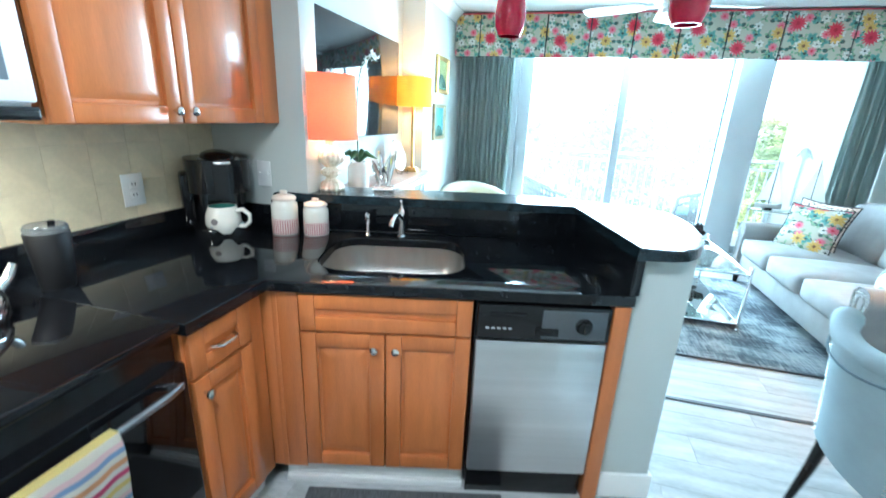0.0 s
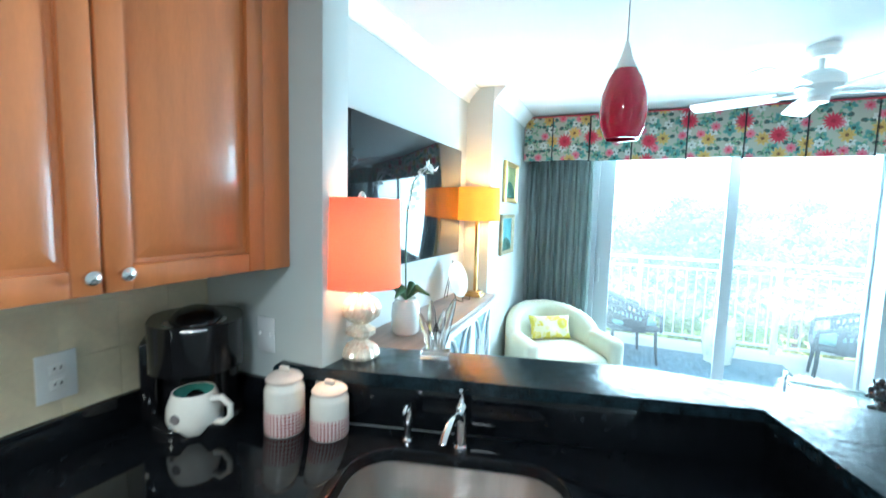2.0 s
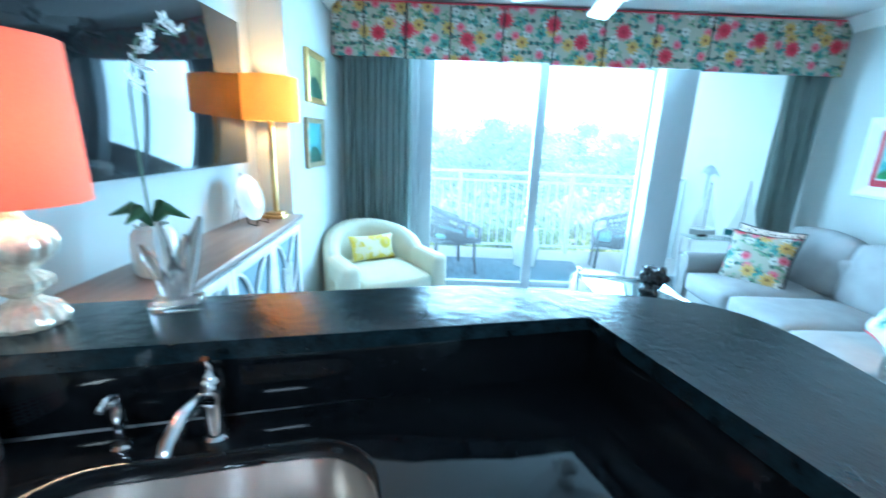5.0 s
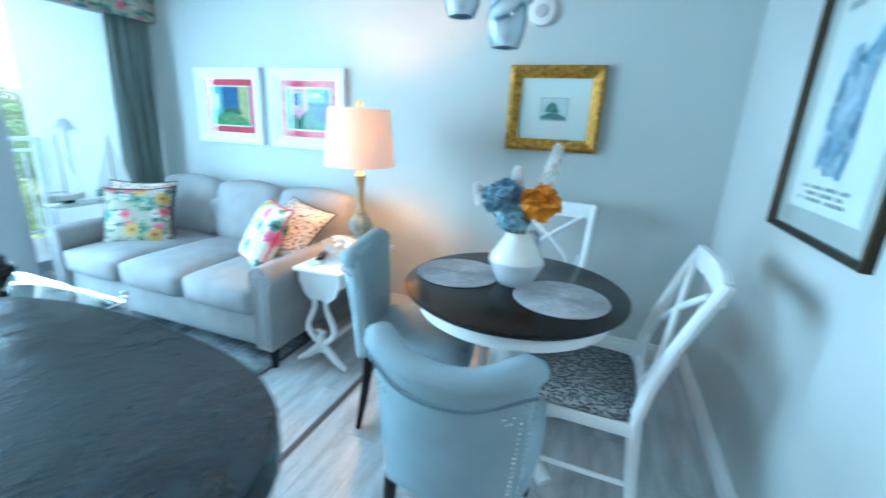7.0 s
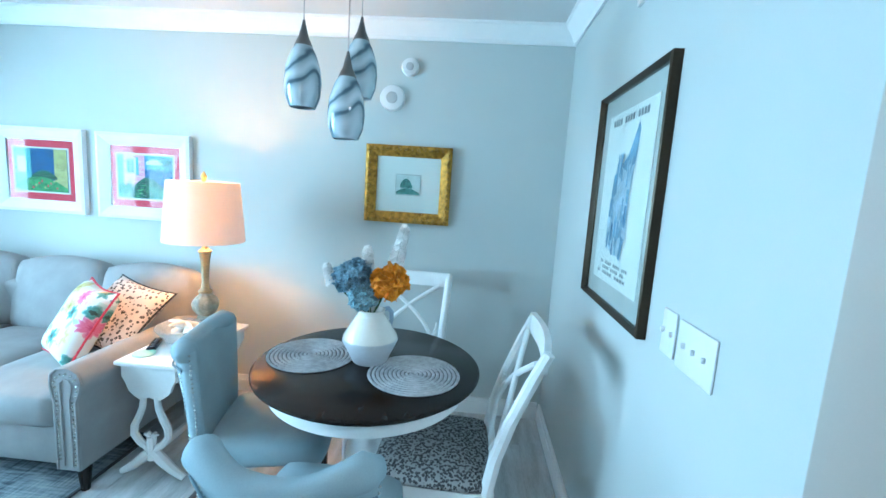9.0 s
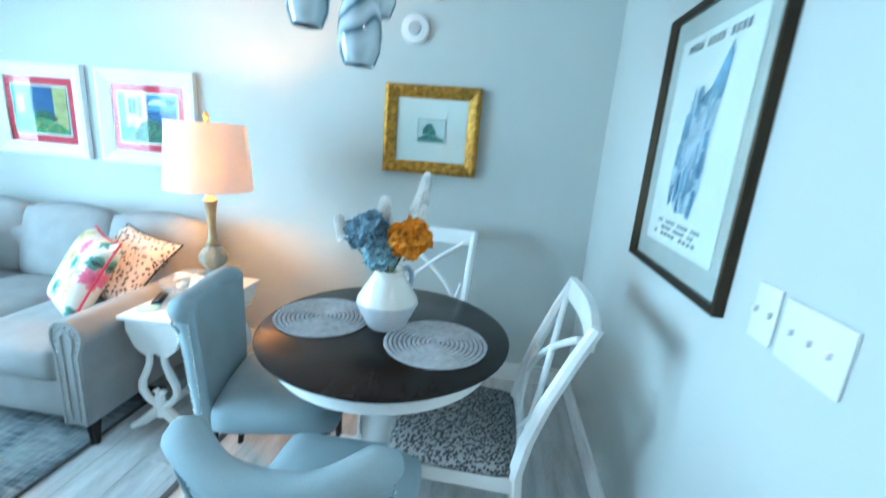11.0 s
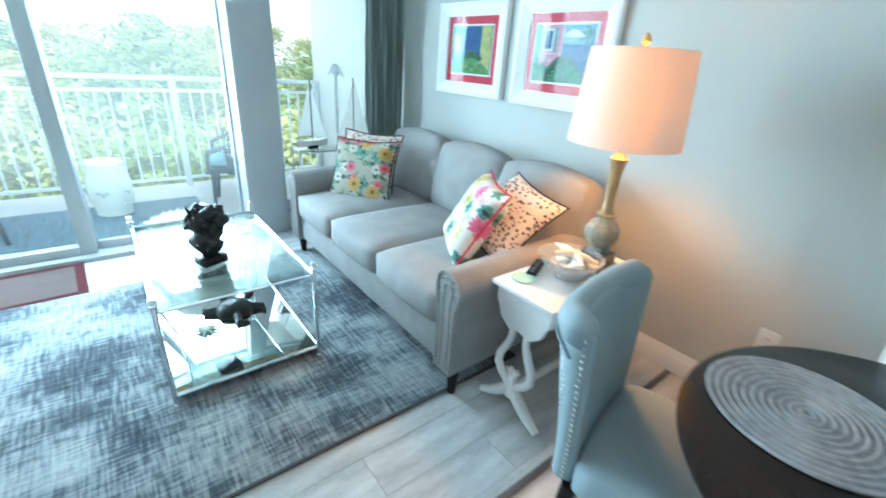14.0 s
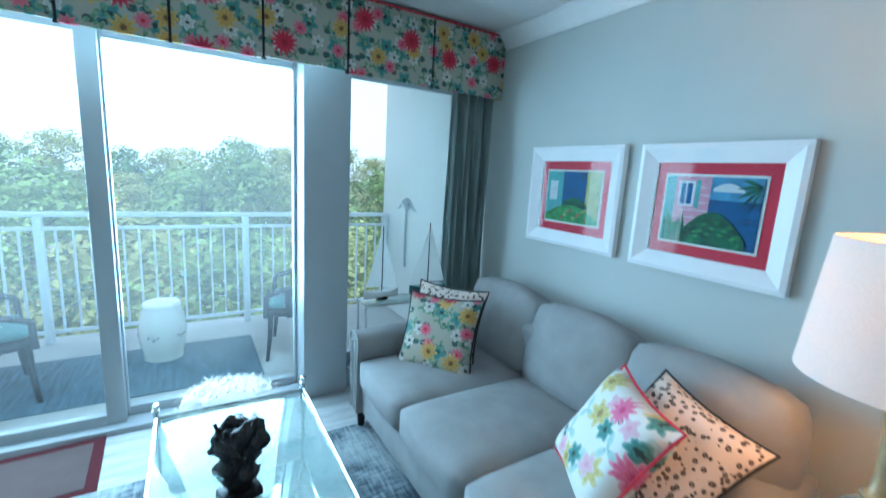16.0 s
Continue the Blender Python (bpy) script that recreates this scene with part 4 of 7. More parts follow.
sofa = thing("sofa", "light grey linen three-seat sofa with nailhead trim", "sofa", pose(2.46, 3.38, 0, 0, 0, 0))
bm = B()
box(bm, 0.03, 1.0, 0.10, 1.82, 0.12, 0.32, 0.02)
part("base", bm, SOFA, sofa)
bm = B()
box(bm, 0.78, 1.02, 0.06, 1.86, 0.30, 0.76, 0.05, 4)
part("backrest", bm, SOFA, sofa)
for y0, s in ((0.0, 1), (1.78, -1)):
    bm = B()
    prof = [(0.03, 0.12), (0.14, 0.12), (0.14, 0.46), (0.155, 0.53), (0.15, 0.585), (0.115, 0.615), (0.06, 0.618), (0.015, 0.595), (0.0, 0.55), (0.012, 0.50), (0.03, 0.46)]
    a = [bm.verts.new((0.0, y0 + (y if s > 0 else 0.14 - y), z)) for y, z in prof]
    b2 = [bm.verts.new((0.98, y0 + (y if s > 0 else 0.14 - y), z + 0.01)) for y, z in prof]
    bm.faces.new(a)
    bm.faces.new(b2[::-1])
    for k in range(len(prof)):
        bm.faces.new((a[k], a[(k + 1) % len(prof)], b2[(k + 1) % len(prof)], b2[k]))
    bmesh.ops.recalc_face_normals(bm, faces=bm.faces[:])
    bmesh.ops.bevel(bm, geom=[e for e in bm.edges if e.calc_face_angle(0) > 1.2], offset=0.012, segments=3, profile=0.5, affect="EDGES")
    arm = part("armrest", bm, SOFA, sofa, angle=50)
    bm = B()
    pts = [(0.045, 0.16 + 0.02 * k) for k in range(16)] + [(0.03, 0.49), (0.022, 0.515), (0.022, 0.54), (0.032, 0.565), (0.05, 0.582), (0.075, 0.59), (0.10, 0.585), (0.12, 0.57), (0.13, 0.548), (0.128, 0.525)] + [(0.122, 0.50 - 0.02 * k) for k in range(17)]
    for y, z in pts:
        lathe(bm, [(0, 0.005), (0.0045, 0.0035), (0.0062, 0.0), (0.0062, -0.004)], 8)
        fresh = bm.verts[-25:]
        bmesh.ops.transform(bm, matrix=pose(-0.003, y0 + (y if s > 0 else 0.14 - y), z, 0, -90, 0), verts=fresh)
    part("nailhead_trim", bm, NICKEL, arm, "row of nickel nailheads")
    bm = B()
    edge = [(0.034, 0.13), (0.034, 0.46), (0.014, 0.51), (0.004, 0.55), (0.018, 0.592), (0.06, 0.614), (0.115, 0.611), (0.146, 0.582), (0.151, 0.53), (0.136, 0.46), (0.136, 0.13)]
    tube(bm, [(-0.002, y0 + (y if s > 0 else 0.14 - y), z) for y, z in edge], 0.006, 6)
    inner = [(0.062, 0.15), (0.062, 0.47), (0.052, 0.51), (0.048, 0.54), (0.062, 0.562), (0.085, 0.566), (0.104, 0.55), (0.106, 0.52), (0.104, 0.47), (0.104, 0.15)]
    tube(bm, [(-0.002, y0 + (y if s > 0 else 0.14 - y), z) for y, z in inner], 0.005, 6)
    part("welt", bm, SOFA, arm)
for k in range(3):
    y = 0.145 + k * 0.545
    bm = B()
    soft(bm, 0.0, 0.80, y + 0.004, y + 0.539, 0.31, 0.475, 0.034, 0.026)
    part("seat_cushion", bm, SOFA, sofa, angle=80)
    bm = B()
    y = 0.06 + k * 0.595
    m = pose(0.86, 0, 0.44, 0, 13, 0)
    soft(bm, -0.135, 0.06, y + 0.008, y + 0.583, 0.0, 0.43, 0.042, 0.045, m)
    cu = part("back_cushion", bm, SOFA, sofa, angle=80)
    bm = B()
    tube(bm, [m @ Vector(p) for p in ((-0.118, y + 0.03, 0.05), (-0.125, y + 0.025, 0.36), (-0.112, y + 0.05, 0.40), (-0.11, y + 0.54, 0.40), (-0.125, y + 0.563, 0.36), (-0.118, y + 0.56, 0.05))], 0.005, 6)
    part("welt", bm, SOFA, cu)
for x, y in ((0.05, 0.06), (0.05, 1.84), (0.92, 0.06), (0.92, 1.84)):
    bm = B()
    lathe(bm, [(0, 0), (0.018, 0), (0.03, 0.12), (0, 0.12)], 12, (x, y, 0.0))
    part("leg", bm, DARKWOOD, sofa, "dark tapered foot")

pillow("cream floral throw pillow with red and teal flowers", pose(2.86, 4.94, 0.64, -26, -1, -53), 0.46, 0.46, 0.14, FLORAL, DARK_PIPING)
pillow("spotted throw pillow with dark trim behind a floral one", pose(2.95, 5.02, 0.675, -24, 1, -55), 0.45, 0.45, 0.11, SPOTS, DARK_PIPING)
pillow("pale floral throw pillow with pink flowers and red piping", pose(2.882, 3.80, 0.665, -32, 1, -122), 0.44, 0.44, 0.15, FLORAL_PALE, RED_PIPING)
pillow("beige and black spotted throw pillow leaning on the arm", pose(2.995, 3.665, 0.685, -46, 8, -104), 0.43, 0.43, 0.12, SPOTS, DARK_PIPING)

# side table
st = thing("side_table", "narrow white painted side table with lyre legs", "side table", pose(2.60, 3.055, 0))
bm = B()
box(bm, -0.005, 0.645, -0.005, 0.30, 0.582, 0.603, 0.005)
part("tabletop", bm, WHITEWOOD, st)
for x in (0.02, 0.60):
    bm = B()
    outl = [(0.012, 0.582), (0.012, 0.52), (0.03, 0.49), (0.045, 0.45), (0.075, 0.425), (0.10, 0.41), (0.148, 0.425), (0.195, 0.41), (0.22, 0.425), (0.25, 0.45), (0.265, 0.49), (0.283, 0.52), (0.283, 0.582)]
    lo = [bm.verts.new((x, y, z)) for y, z in outl]
    hi = [bm.verts.new((x + 0.02, y, z)) for y, z in outl]
    bm.faces.new(lo)
    bm.faces.new(hi[::-1])
    for k in range(len(outl)):
        bm.faces.new((lo[k], lo[(k + 1) % len(outl)], hi[(k + 1) % len(outl)], hi[k]))
    part("apron", bm, WHITEWOOD, st, angle=25)
    bm = B()
    for s in (-1, 1):
        path = [(0.148 + s * 0.035, 0.425), (0.148 + s * 0.04, 0.37), (0.148 + s * 0.06, 0.32), (0.148 + s * 0.085, 0.27), (0.148 + s * 0.088, 0.225), (0.148 + s * 0.06, 0.185), (0.148 + s * 0.03, 0.165), (0.148 + s * 0.012, 0.14)]
        tube(bm, [(x + 0.01, y, z) for y, z in path], [0.014, 0.015, 0.017, 0.018, 0.018, 0.017, 0.016, 0.016], 8)
        tube(bm, [(x + 0.01, 0.148 + s * 0.01, 0.14), (x + 0.01, 0.148 + s * 0.05, 0.10), (x + 0.01, 0.148 + s * 0.10, 0.055), (x + 0.01, 0.148 + s * 0.16, 0.018)], [0.024, 0.026, 0.022, 0.016], 8)
        tube(bm, [(x + 0.01, 0.148, 0.20), (x + 0.01, 0.148 + s * 0.02, 0.235), (x + 0.01, 0.148 + s * 0.032, 0.225)], [0.016, 0.012, 0.009], 8)
    tube(bm, [(x + 0.01, 0.148, 0.10), (x + 0.01, 0.148, 0.22)], 0.022, 8)
    part("leg", bm, WHITEWOOD, st)
bm = B()
box(bm, 0.03, 0.61, 0.135, 0.16, 0.115, 0.15, 0.006)
part("stretcher", bm, WHITEWOOD, st)
boxed("side_rail", (0.04, 0.60, 0.015, 0.03, 0.50, 0.582), WHITEWOOD, st, 0.003)
boxed("side_rail", (0.04, 0.60, 0.265, 0.28, 0.50, 0.582), WHITEWOOD, st, 0.003)


def shade_mat(name, colour, glow):
    """Thin shade cloth that lets the bulb's light through."""
    m = bpy.data.materials.new(name)
    m.use_nodes = True
    nt = m.node_tree
    nt.nodes.remove(nt.nodes["Principled BSDF"])
    d, t, mx = (nt.nodes.new(k) for k in ("ShaderNodeBsdfDiffuse", "ShaderNodeBsdfTranslucent", "ShaderNodeMixShader"))
    co, n = nt.nodes.new("ShaderNodeTexCoord"), nt.nodes.new("ShaderNodeTexNoise")
    n.inputs["Scale"].default_value = 240
    link(nt, co.outputs["Object"], n.inputs["Vector"])
    hs = nt.nodes.new("ShaderNodeMapRange")
    hs.inputs["To Min"].default_value, hs.inputs["To Max"].default_value = 0.9, 1.08
    link(nt, n.outputs[0], hs.inputs[0])
    v = nt.nodes.new("ShaderNodeHueSaturation")
    v.inputs["Color"].default_value = (*colour, 1)
    link(nt, hs.outputs[0], v.inputs["Value"])
    link(nt, v.outputs[0], d.inputs[0])
    link(nt, v.outputs[0], t.inputs[0])
    mx.inputs[0].default_value = glow
    link(nt, d.outputs[0], mx.inputs[1])
    link(nt, t.outputs[0], mx.inputs[2])
    link(nt, mx.outputs[0], nt.nodes["Material Output"].inputs[0])
    return m


def shade(parent, r0, r1, z0, z1, material, trim=None):
    bm = B()
    lathe(bm, [(r0, z0), (r1, z1), (r1 - 0.003, z1), (r0 - 0.003, z0), (r0, z0)], 48)
    s = part("shade", bm, material, parent, angle=60)
    bm = B()
    for a in (0, 120, 240):
        c, si = math.cos(radians(a)), math.sin(radians(a))
        tube(bm, [(0, 0, z1 - 0.02), (c * r1 * 0.99, si * r1 * 0.99, z1 - 0.004)], 0.0025, 6)
    part("spider", bm, NICKEL, parent)
    return s


BULB = surf("warm_bulb", (1.0, 0.85, 0.6), 0.4, bump=0, emit=25.0, emit_colour=(1.0, 0.62, 0.28))


def lamp_bulb(parent, z):
    bm = B()
    lathe(bm, [(0, 0.0), (0.013, 0.0), (0.014, 0.025), (0.028, 0.06), (0.026, 0.08), (0.012, 0.096), (0, 0.098)], 16, (0, 0, z))
    ob = part("bulb", bm, BULB, parent, "lit warm bulb")
    ob.visible_shadow = False


lamp = thing("table_lamp", "grey-green baluster table lamp with a cream drum shade, lit", "lamp", pose(3.04, 3.19, 0.603))
BALUSTER = surf("distressed_green_grey", (0.26, 0.27, 0.22), 0.5, var=0.5, scale=14, fine=90, bump=0.2)
bm = B()
box(bm, -0.075, 0.075, -0.075, 0.075, 0, 0.035, 0.004)
box(bm, -0.055, 0.055, -0.055, 0.055, 0.035, 0.085, 0.006)
part("foot", bm, surf("worn_bronze_wood", (0.17, 0.12, 0.07), 0.5, var=0.4, scale=12), lamp, "worn brown square foot")
bm = B()
lathe(bm, [(0, 0.085), (0.04, 0.085), (0.046, 0.095), (0.035, 0.11), (0.05, 0.125), (0.066, 0.15), (0.07, 0.18), (0.055, 0.21), (0.034, 0.225), (0.03, 0.235)], 64, ribs=8, rib=0.035)
part("bulb_vase", bm, BALUSTER, lamp)
bm = B()
lathe(bm, [(0.03, 0.235), (0.036, 0.243), (0.036, 0.25), (0.023, 0.262), (0.018, 0.30), (0.022, 0.40), (0.030, 0.46), (0.036, 0.475), (0.022, 0.485), (0.013, 0.50), (0.013, 0.56), (0, 0.562)], 24)
part("stem", bm, surf("aged_gilt", (0.30, 0.25, 0.14), 0.4, 0.2, var=0.3, scale=20), lamp, "olive gilt tapered stem")
shade(lamp, 0.205, 0.178, 0.53, 0.855, shade_mat("cream_shade", (0.86, 0.78, 0.72), 0.25))
bm = B()
lathe(bm, [(0, 0.855), (0.012, 0.855), (0.010, 0.87), (0.016, 0.88), (0.012, 0.895), (0, 0.912)], 16)
part("finial", bm, surf("amber_finial", (0.8, 0.5, 0.15), 0.3), lamp, "amber finial")
bm = B()
tube(bm, [(0, 0, 0.56), (0.045, 0, 0.62), (0.05, 0, 0.75), (0, 0, 0.855), (-0.05, 0, 0.75), (-0.045, 0, 0.62), (0, 0, 0.56)], 0.0025, 6)
part("harp", bm, NICKEL, lamp)
lamp_bulb(lamp, 0.63)
bulb("side_lamp_light", (3.04, 3.19, 1.31), 22, (1.0, 0.36, 0.06), 0.05)

bowl = thing("glass_bowl", "cut-glass bowl filled with white shells", "bowl", pose(2.87, 3.20, 0.604) @ Matrix.Scale(1.17, 4))
bm = B()
lathe(bm, [(0, 0.0), (0.04, 0.0), (0.07, 0.02), (0.105, 0.07), (0.112, 0.082), (0.106, 0.082), (0.098, 0.07), (0.064, 0.024), (0.035, 0.008), (0, 0.008)], 48, ribs=16, rib=0.025)
part("dish", bm, surf("cut_glass", (0.92, 0.94, 0.95), 0.10, var=0.1, scale=60, fine=90, bump=0.9, dist=0.006, trans=0.75), bowl)
for k in range(9):
    bm = B()
    a = k * 2.4
    r = 0.02 + 0.045 * (k % 3) / 2
    lathe(bm, [(0, 0), (0.022, 0.006), (0.026, 0.014), (0.017, 0.025), (0.006, 0.04), (0, 0.044)], 12, ribs=6, rib=0.08)
    part("shell", bm, CERAMIC, bowl).matrix_local = pose(r * math.cos(a), r * math.sin(a), 0.035 + 0.008 * (k % 4), 60 * math.sin(k), 50 * math.cos(k * 1.7), k * 40)
bm = B()
for k in range(5):
    a = radians(72 * k)
    tube(bm, [(0, 0, 0), (0.03 * math.cos(a), 0.03 * math.sin(a), 0.004), (0.058 * math.cos(a), 0.058 * math.sin(a), 0.0)], [0.013, 0.009, 0.003], 8)
part("starfish", bm, CERAMIC, bowl).matrix_local = pose(0.0, -0.01, 0.088, 12, 8, 20) @ Matrix.Scale(1.4, 4)
bm = B()
lathe(bm, [(0, 0), (0.048, 0), (0.05, 0.003), (0.048, 0.007), (0, 0.007)], 32)
whole("coaster", bm, surf("mint_ceramic", (0.42, 0.66, 0.56), 0.4), "round mint green coaster on the side table", "coaster", pose(2.70, 3.285, 0.604))
remote = thing("remote_control", "black television remote on the side table", "remote control", pose(2.81, 3.315, 0.604, 0, 0, 25))
boxed("case", (-0.08, 0.08, -0.022, 0.022, 0, 0.016), BLACK, remote, 0.006)
for k in range(6):
    boxed("button", (-0.065 + 0.022 * k, -0.055 + 0.022 * k, -0.008, 0.008, 0.016, 0.018), surf("grey_key", (0.2, 0.2, 0.21), 0.5), remote, 0.001)

# coffee table
ct = thing("coffee_table", "glass and chrome coffee table with mirrored lower shelf", "coffee table", pose(1.505, 4.0, 0))
W, D = 0.61, 0.99
for x, y in ((0, 0), (W, 0), (0, D), (W, D)):
    bm = B()
    tube(bm, [(x, y, 0.0), (x, y, 0.48)], 0.010, 12)
    lathe(bm, [(0.010, 0.475), (0.015, 0.48), (0.015, 0.485), (0.009, 0.49), (0.016, 0.50), (0.012, 0.513), (0, 0.516)], 14, (x, y, 0))
    lathe(bm, [(0, 0.0), (0.016, 0.0), (0.016, 0.01), (0.010, 0.02)], 12, (x, y, 0))
    part("post", bm, CHROME, ct)
for z in (0.452, 0.055):
    for a, c in (((0, 0), (W, 0)), ((W, 0), (W, D)), ((W, D), (0, D)), ((0, D), (0, 0))):
        bm = B()
        tube(bm, [(*a, z), (*c, z)], 0.007, 8)
        part("rail", bm, CHROME, ct)
TABLE_GLASS = glass("table_glass", (0.90, 0.97, 0.95), 0.0, 0.86)
top = boxed("glass_top", (0.005, W - 0.005, 0.005, D - 0.005, 0.44, 0.450), TABLE_GLASS, ct, 0.002, "clear glass top")
boxed("mirror_shelf", (0.005, W - 0.005, 0.005, D - 0.005, 0.055, 0.063), surf("mirror", (0.88, 0.93, 0.92), 0.01, 1.0, var=0.01, bump=0), ct, 0.002, "mirrored shelf")

DRIFT = surf("black_coral", (0.012, 0.010, 0.010), 0.22, var=0.6, scale=30, fine=120, bump=0.4, dist=0.004)
sculpt = thing("sculpture", "glossy black coral sculpture on a square base", "sculpture", pose(1.77, 4.36, 0.451, 0, 0, 20) @ Matrix.Diagonal((1.05, 1.05, 1.22, 1)))
boxed("plinth", (-0.055, 0.055, -0.045, 0.045, 0, 0.03), DRIFT, sculpt, 0.004)
bm = B()
rnd = random.Random(5)
for k in range(46):
    a, hgt = rnd.uniform(0, 6.28), rnd.uniform(0.05, 0.21)
    r = 0.02 + 0.045 * math.sin(min(1, (hgt - 0.03) / 0.14) * 1.6) * rnd.uniform(0.4, 1)
    s = rnd.uniform(0.012, 0.026)
    q = bmesh.ops.create_icosphere(bm, subdivisions=2, radius=s)["verts"]
    for v in q:
        v.co *= 1 + 0.5 * noise.noise(v.co * 70 + Vector((k, 0, 0)))
    bmesh.ops.transform(bm, matrix=pose(r * math.cos(a), r * math.sin(a) * 0.7, hgt, rnd.uniform(0, 90), rnd.uniform(0, 90), 0) @ Matrix.Diagonal((1, 1, 1.7, 1)), verts=q)
for k in range(9):
    a = k * 0.7
    tube(bm, [(0.01 * math.cos(a), 0.01 * math.sin(a), 0.03), (0.04 * math.cos(a), 0.03 * math.sin(a), 0.13), (0.07 * math.cos(a + 0.4), 0.05 * math.sin(a + 0.4), 0.22 + 0.02 * math.sin(k * 3))], [0.02, 0.014, 0.006], 7)
knot = part("coral", bm, DRIFT, sculpt, angle=80)
fuse = knot.modifiers.new("fuse", "REMESH")
fuse.mode, fuse.voxel_size, fuse.use_smooth_shade = "VOXEL", 0.005, True

shell = thing("turtle_figure", "dark bronze turtle figure on the mirrored shelf", "figurine", pose(1.86, 4.52, 0.064, 0, 0, 35))
bm = B()
lathe(bm, [(0.09, 0.0), (0.095, 0.012), (0.08, 0.04), (0.05, 0.06), (0, 0.068)], 24, ribs=8, rib=0.05)
for sx, sy in ((1, 1), (1, -1), (-1, 1), (-1, -1)):
    tube(bm, [(sx * 0.05, sy * 0.06, 0.02), (sx * 0.09, sy * 0.11, 0.012), (sx * 0.06, sy * 0.15, 0.006)], [0.02, 0.018, 0.006], 8)
tube(bm, [(0.08, 0, 0.03), (0.12, 0, 0.04), (0.145, 0, 0.035)], [0.018, 0.022, 0.01], 8)
part("body", bm, surf("dark_bronze", (0.03, 0.03, 0.028), 0.35, 0.4, var=0.5, scale=25, bump=0.2), shell)
star = thing("starfish_ornament", "pale starfish ornament on the mirrored shelf", "ornament", pose(1.70, 4.40, 0.066, 0, 0, 10))
bm = B()
for k in range(9):
    a = radians(40 * k)
    tube(bm, [(0, 0, 0.008), (0.03 * math.cos(a), 0.03 * math.sin(a), 0.012), (0.062 * math.cos(a), 0.062 * math.sin(a), 0.006)], [0.012, 0.007, 0.003], 6)
part("star_body", bm, surf("sea_green_star", (0.34, 0.40, 0.34), 0.6), star)
bm = B()
box(bm, -0.045, 0.045, -0.045, 0.045, 0, 0.014, 0.003)
whole("coaster", bm, BLACK, "square black coaster on the mirrored shelf", "coaster", pose(1.725, 4.075, 0.064, 0, 0, 8))

pouf = thing("fur_stool", "low stool covered in shaggy white fur", "stool", pose(1.80, 5.30, 0))
bm = B()
lathe(bm, [(0, 0.05), (0.21, 0.05), (0.235, 0.10), (0.24, 0.25), (0.215, 0.33), (0.12, 0.36), (0, 0.365)], 32)
FUR = surf("white_fur", (0.78, 0.76, 0.72), 0.95, var=0.12, scale=30)
part("seat", bm, FUR, pouf)
bm = B()
rnd = random.Random(9)
for k in range(900):
    a, q = rnd.uniform(0, 6.283), rnd.random()
    if q < 0.55:
        r = 0.23 * math.sqrt(rnd.random())
        p, n = Vector((r * math.cos(a), r * math.sin(a), 0.36 - 0.03 * (r / 0.23) ** 3)), Vector((rnd.uniform(-0.9, 0.9), rnd.uniform(-0.9, 0.9), 0.55))
    else:
        p, n = Vector((0.236 * math.cos(a), 0.236 * math.sin(a), rnd.uniform(0.06, 0.34))), Vector((math.cos(a), math.sin(a), rnd.uniform(-0.9, -0.1)))
    n.normalize()
    l = rnd.uniform(0.03, 0.055)
    s = n.cross(Vector((0.3, 0.2, 1))).normalized() * 0.006
    v = [bm.verts.new(p - s), bm.verts.new(p + s), bm.verts.new(p + n * l + Vector((0, 0, -0.012)))]
    bm.faces.new(v)
part("fur", bm, FUR, pouf, smooth=False)
for k in range(3):
    a = radians(120 * k)
    bm = B()
    lathe(bm, [(0, 0), (0.015, 0), (0.02, 0.06), (0, 0.06)], 10, (0.14 * math.cos(a), 0.14 * math.sin(a), 0))
    part("leg", bm, DARKWOOD, pouf)

# rug and door mat
RUG = bpy.data.materials.new("abrash_rug")
RUG.use_nodes = True
nt = RUG.node_tree
b = nt.nodes["Principled BSDF"]
b.inputs["Roughness"].default_value = 0.95
co = nt.nodes.new("ShaderNodeTexCoord")
last = None
for sc, st2, lo, hi in ((1.0, (1.5, 2.2, 1), 0.34, 0.62), (1.0, (9, 90, 1), 0.35, 0.65), (1.0, (70, 8, 1), 0.38, 0.66)):
    mp, n, r = nt.nodes.new("ShaderNodeMapping"), nt.nodes.new("ShaderNodeTexNoise"), nt.nodes.new("ShaderNodeMapRange")
    mp.inputs["Scale"].default_value = st2
    link(nt, co.outputs["Object"], mp.inputs[0])
    n.inputs["Scale"].default_value, n.inputs["Detail"].default_value = 1.6 if st2[0] < 2 else 1.0, 6
    link(nt, mp.outputs[0], n.inputs["Vector"])
    r.inputs["From Min"].default_value, r.inputs["From Max"].default_value = lo, hi
    link(nt, n.outputs[0], r.inputs[0])
    if last is None:
        last = r.outputs[0]
    else:
        ad = nt.nodes.new("ShaderNodeMath")
        ad.operation = "MULTIPLY_ADD"
        ad.inputs[1].default_value = 0.55
        link(nt, r.outputs[0], ad.inputs[0])
        link(nt, last, ad.inputs[2])
        last = ad.outputs[0]
rp = nt.nodes.new("ShaderNodeValToRGB")
for p, c in ((0.0, (0.012, 0.017, 0.026)), (0.42, (0.075, 0.095, 0.115)), (0.72, (0.25, 0.285, 0.305))):
    rp.color_ramp.elements.new(p).color = (*c, 1)
rp.color_ramp.elements[0].color = (0.012, 0.016, 0.026, 1)
rp.color_ramp.elements[-1].color = (0.38, 0.41, 0.41, 1)
dv = nt.nodes.new("ShaderNodeMath")
dv.operation = "MULTIPLY"
dv.inputs[1].default_value = 0.56
link(nt, last, dv.inputs[0])
link(nt, dv.outputs[0], rp.inputs[0])
link(nt, rp.outputs[0], b.inputs["Base Color"])
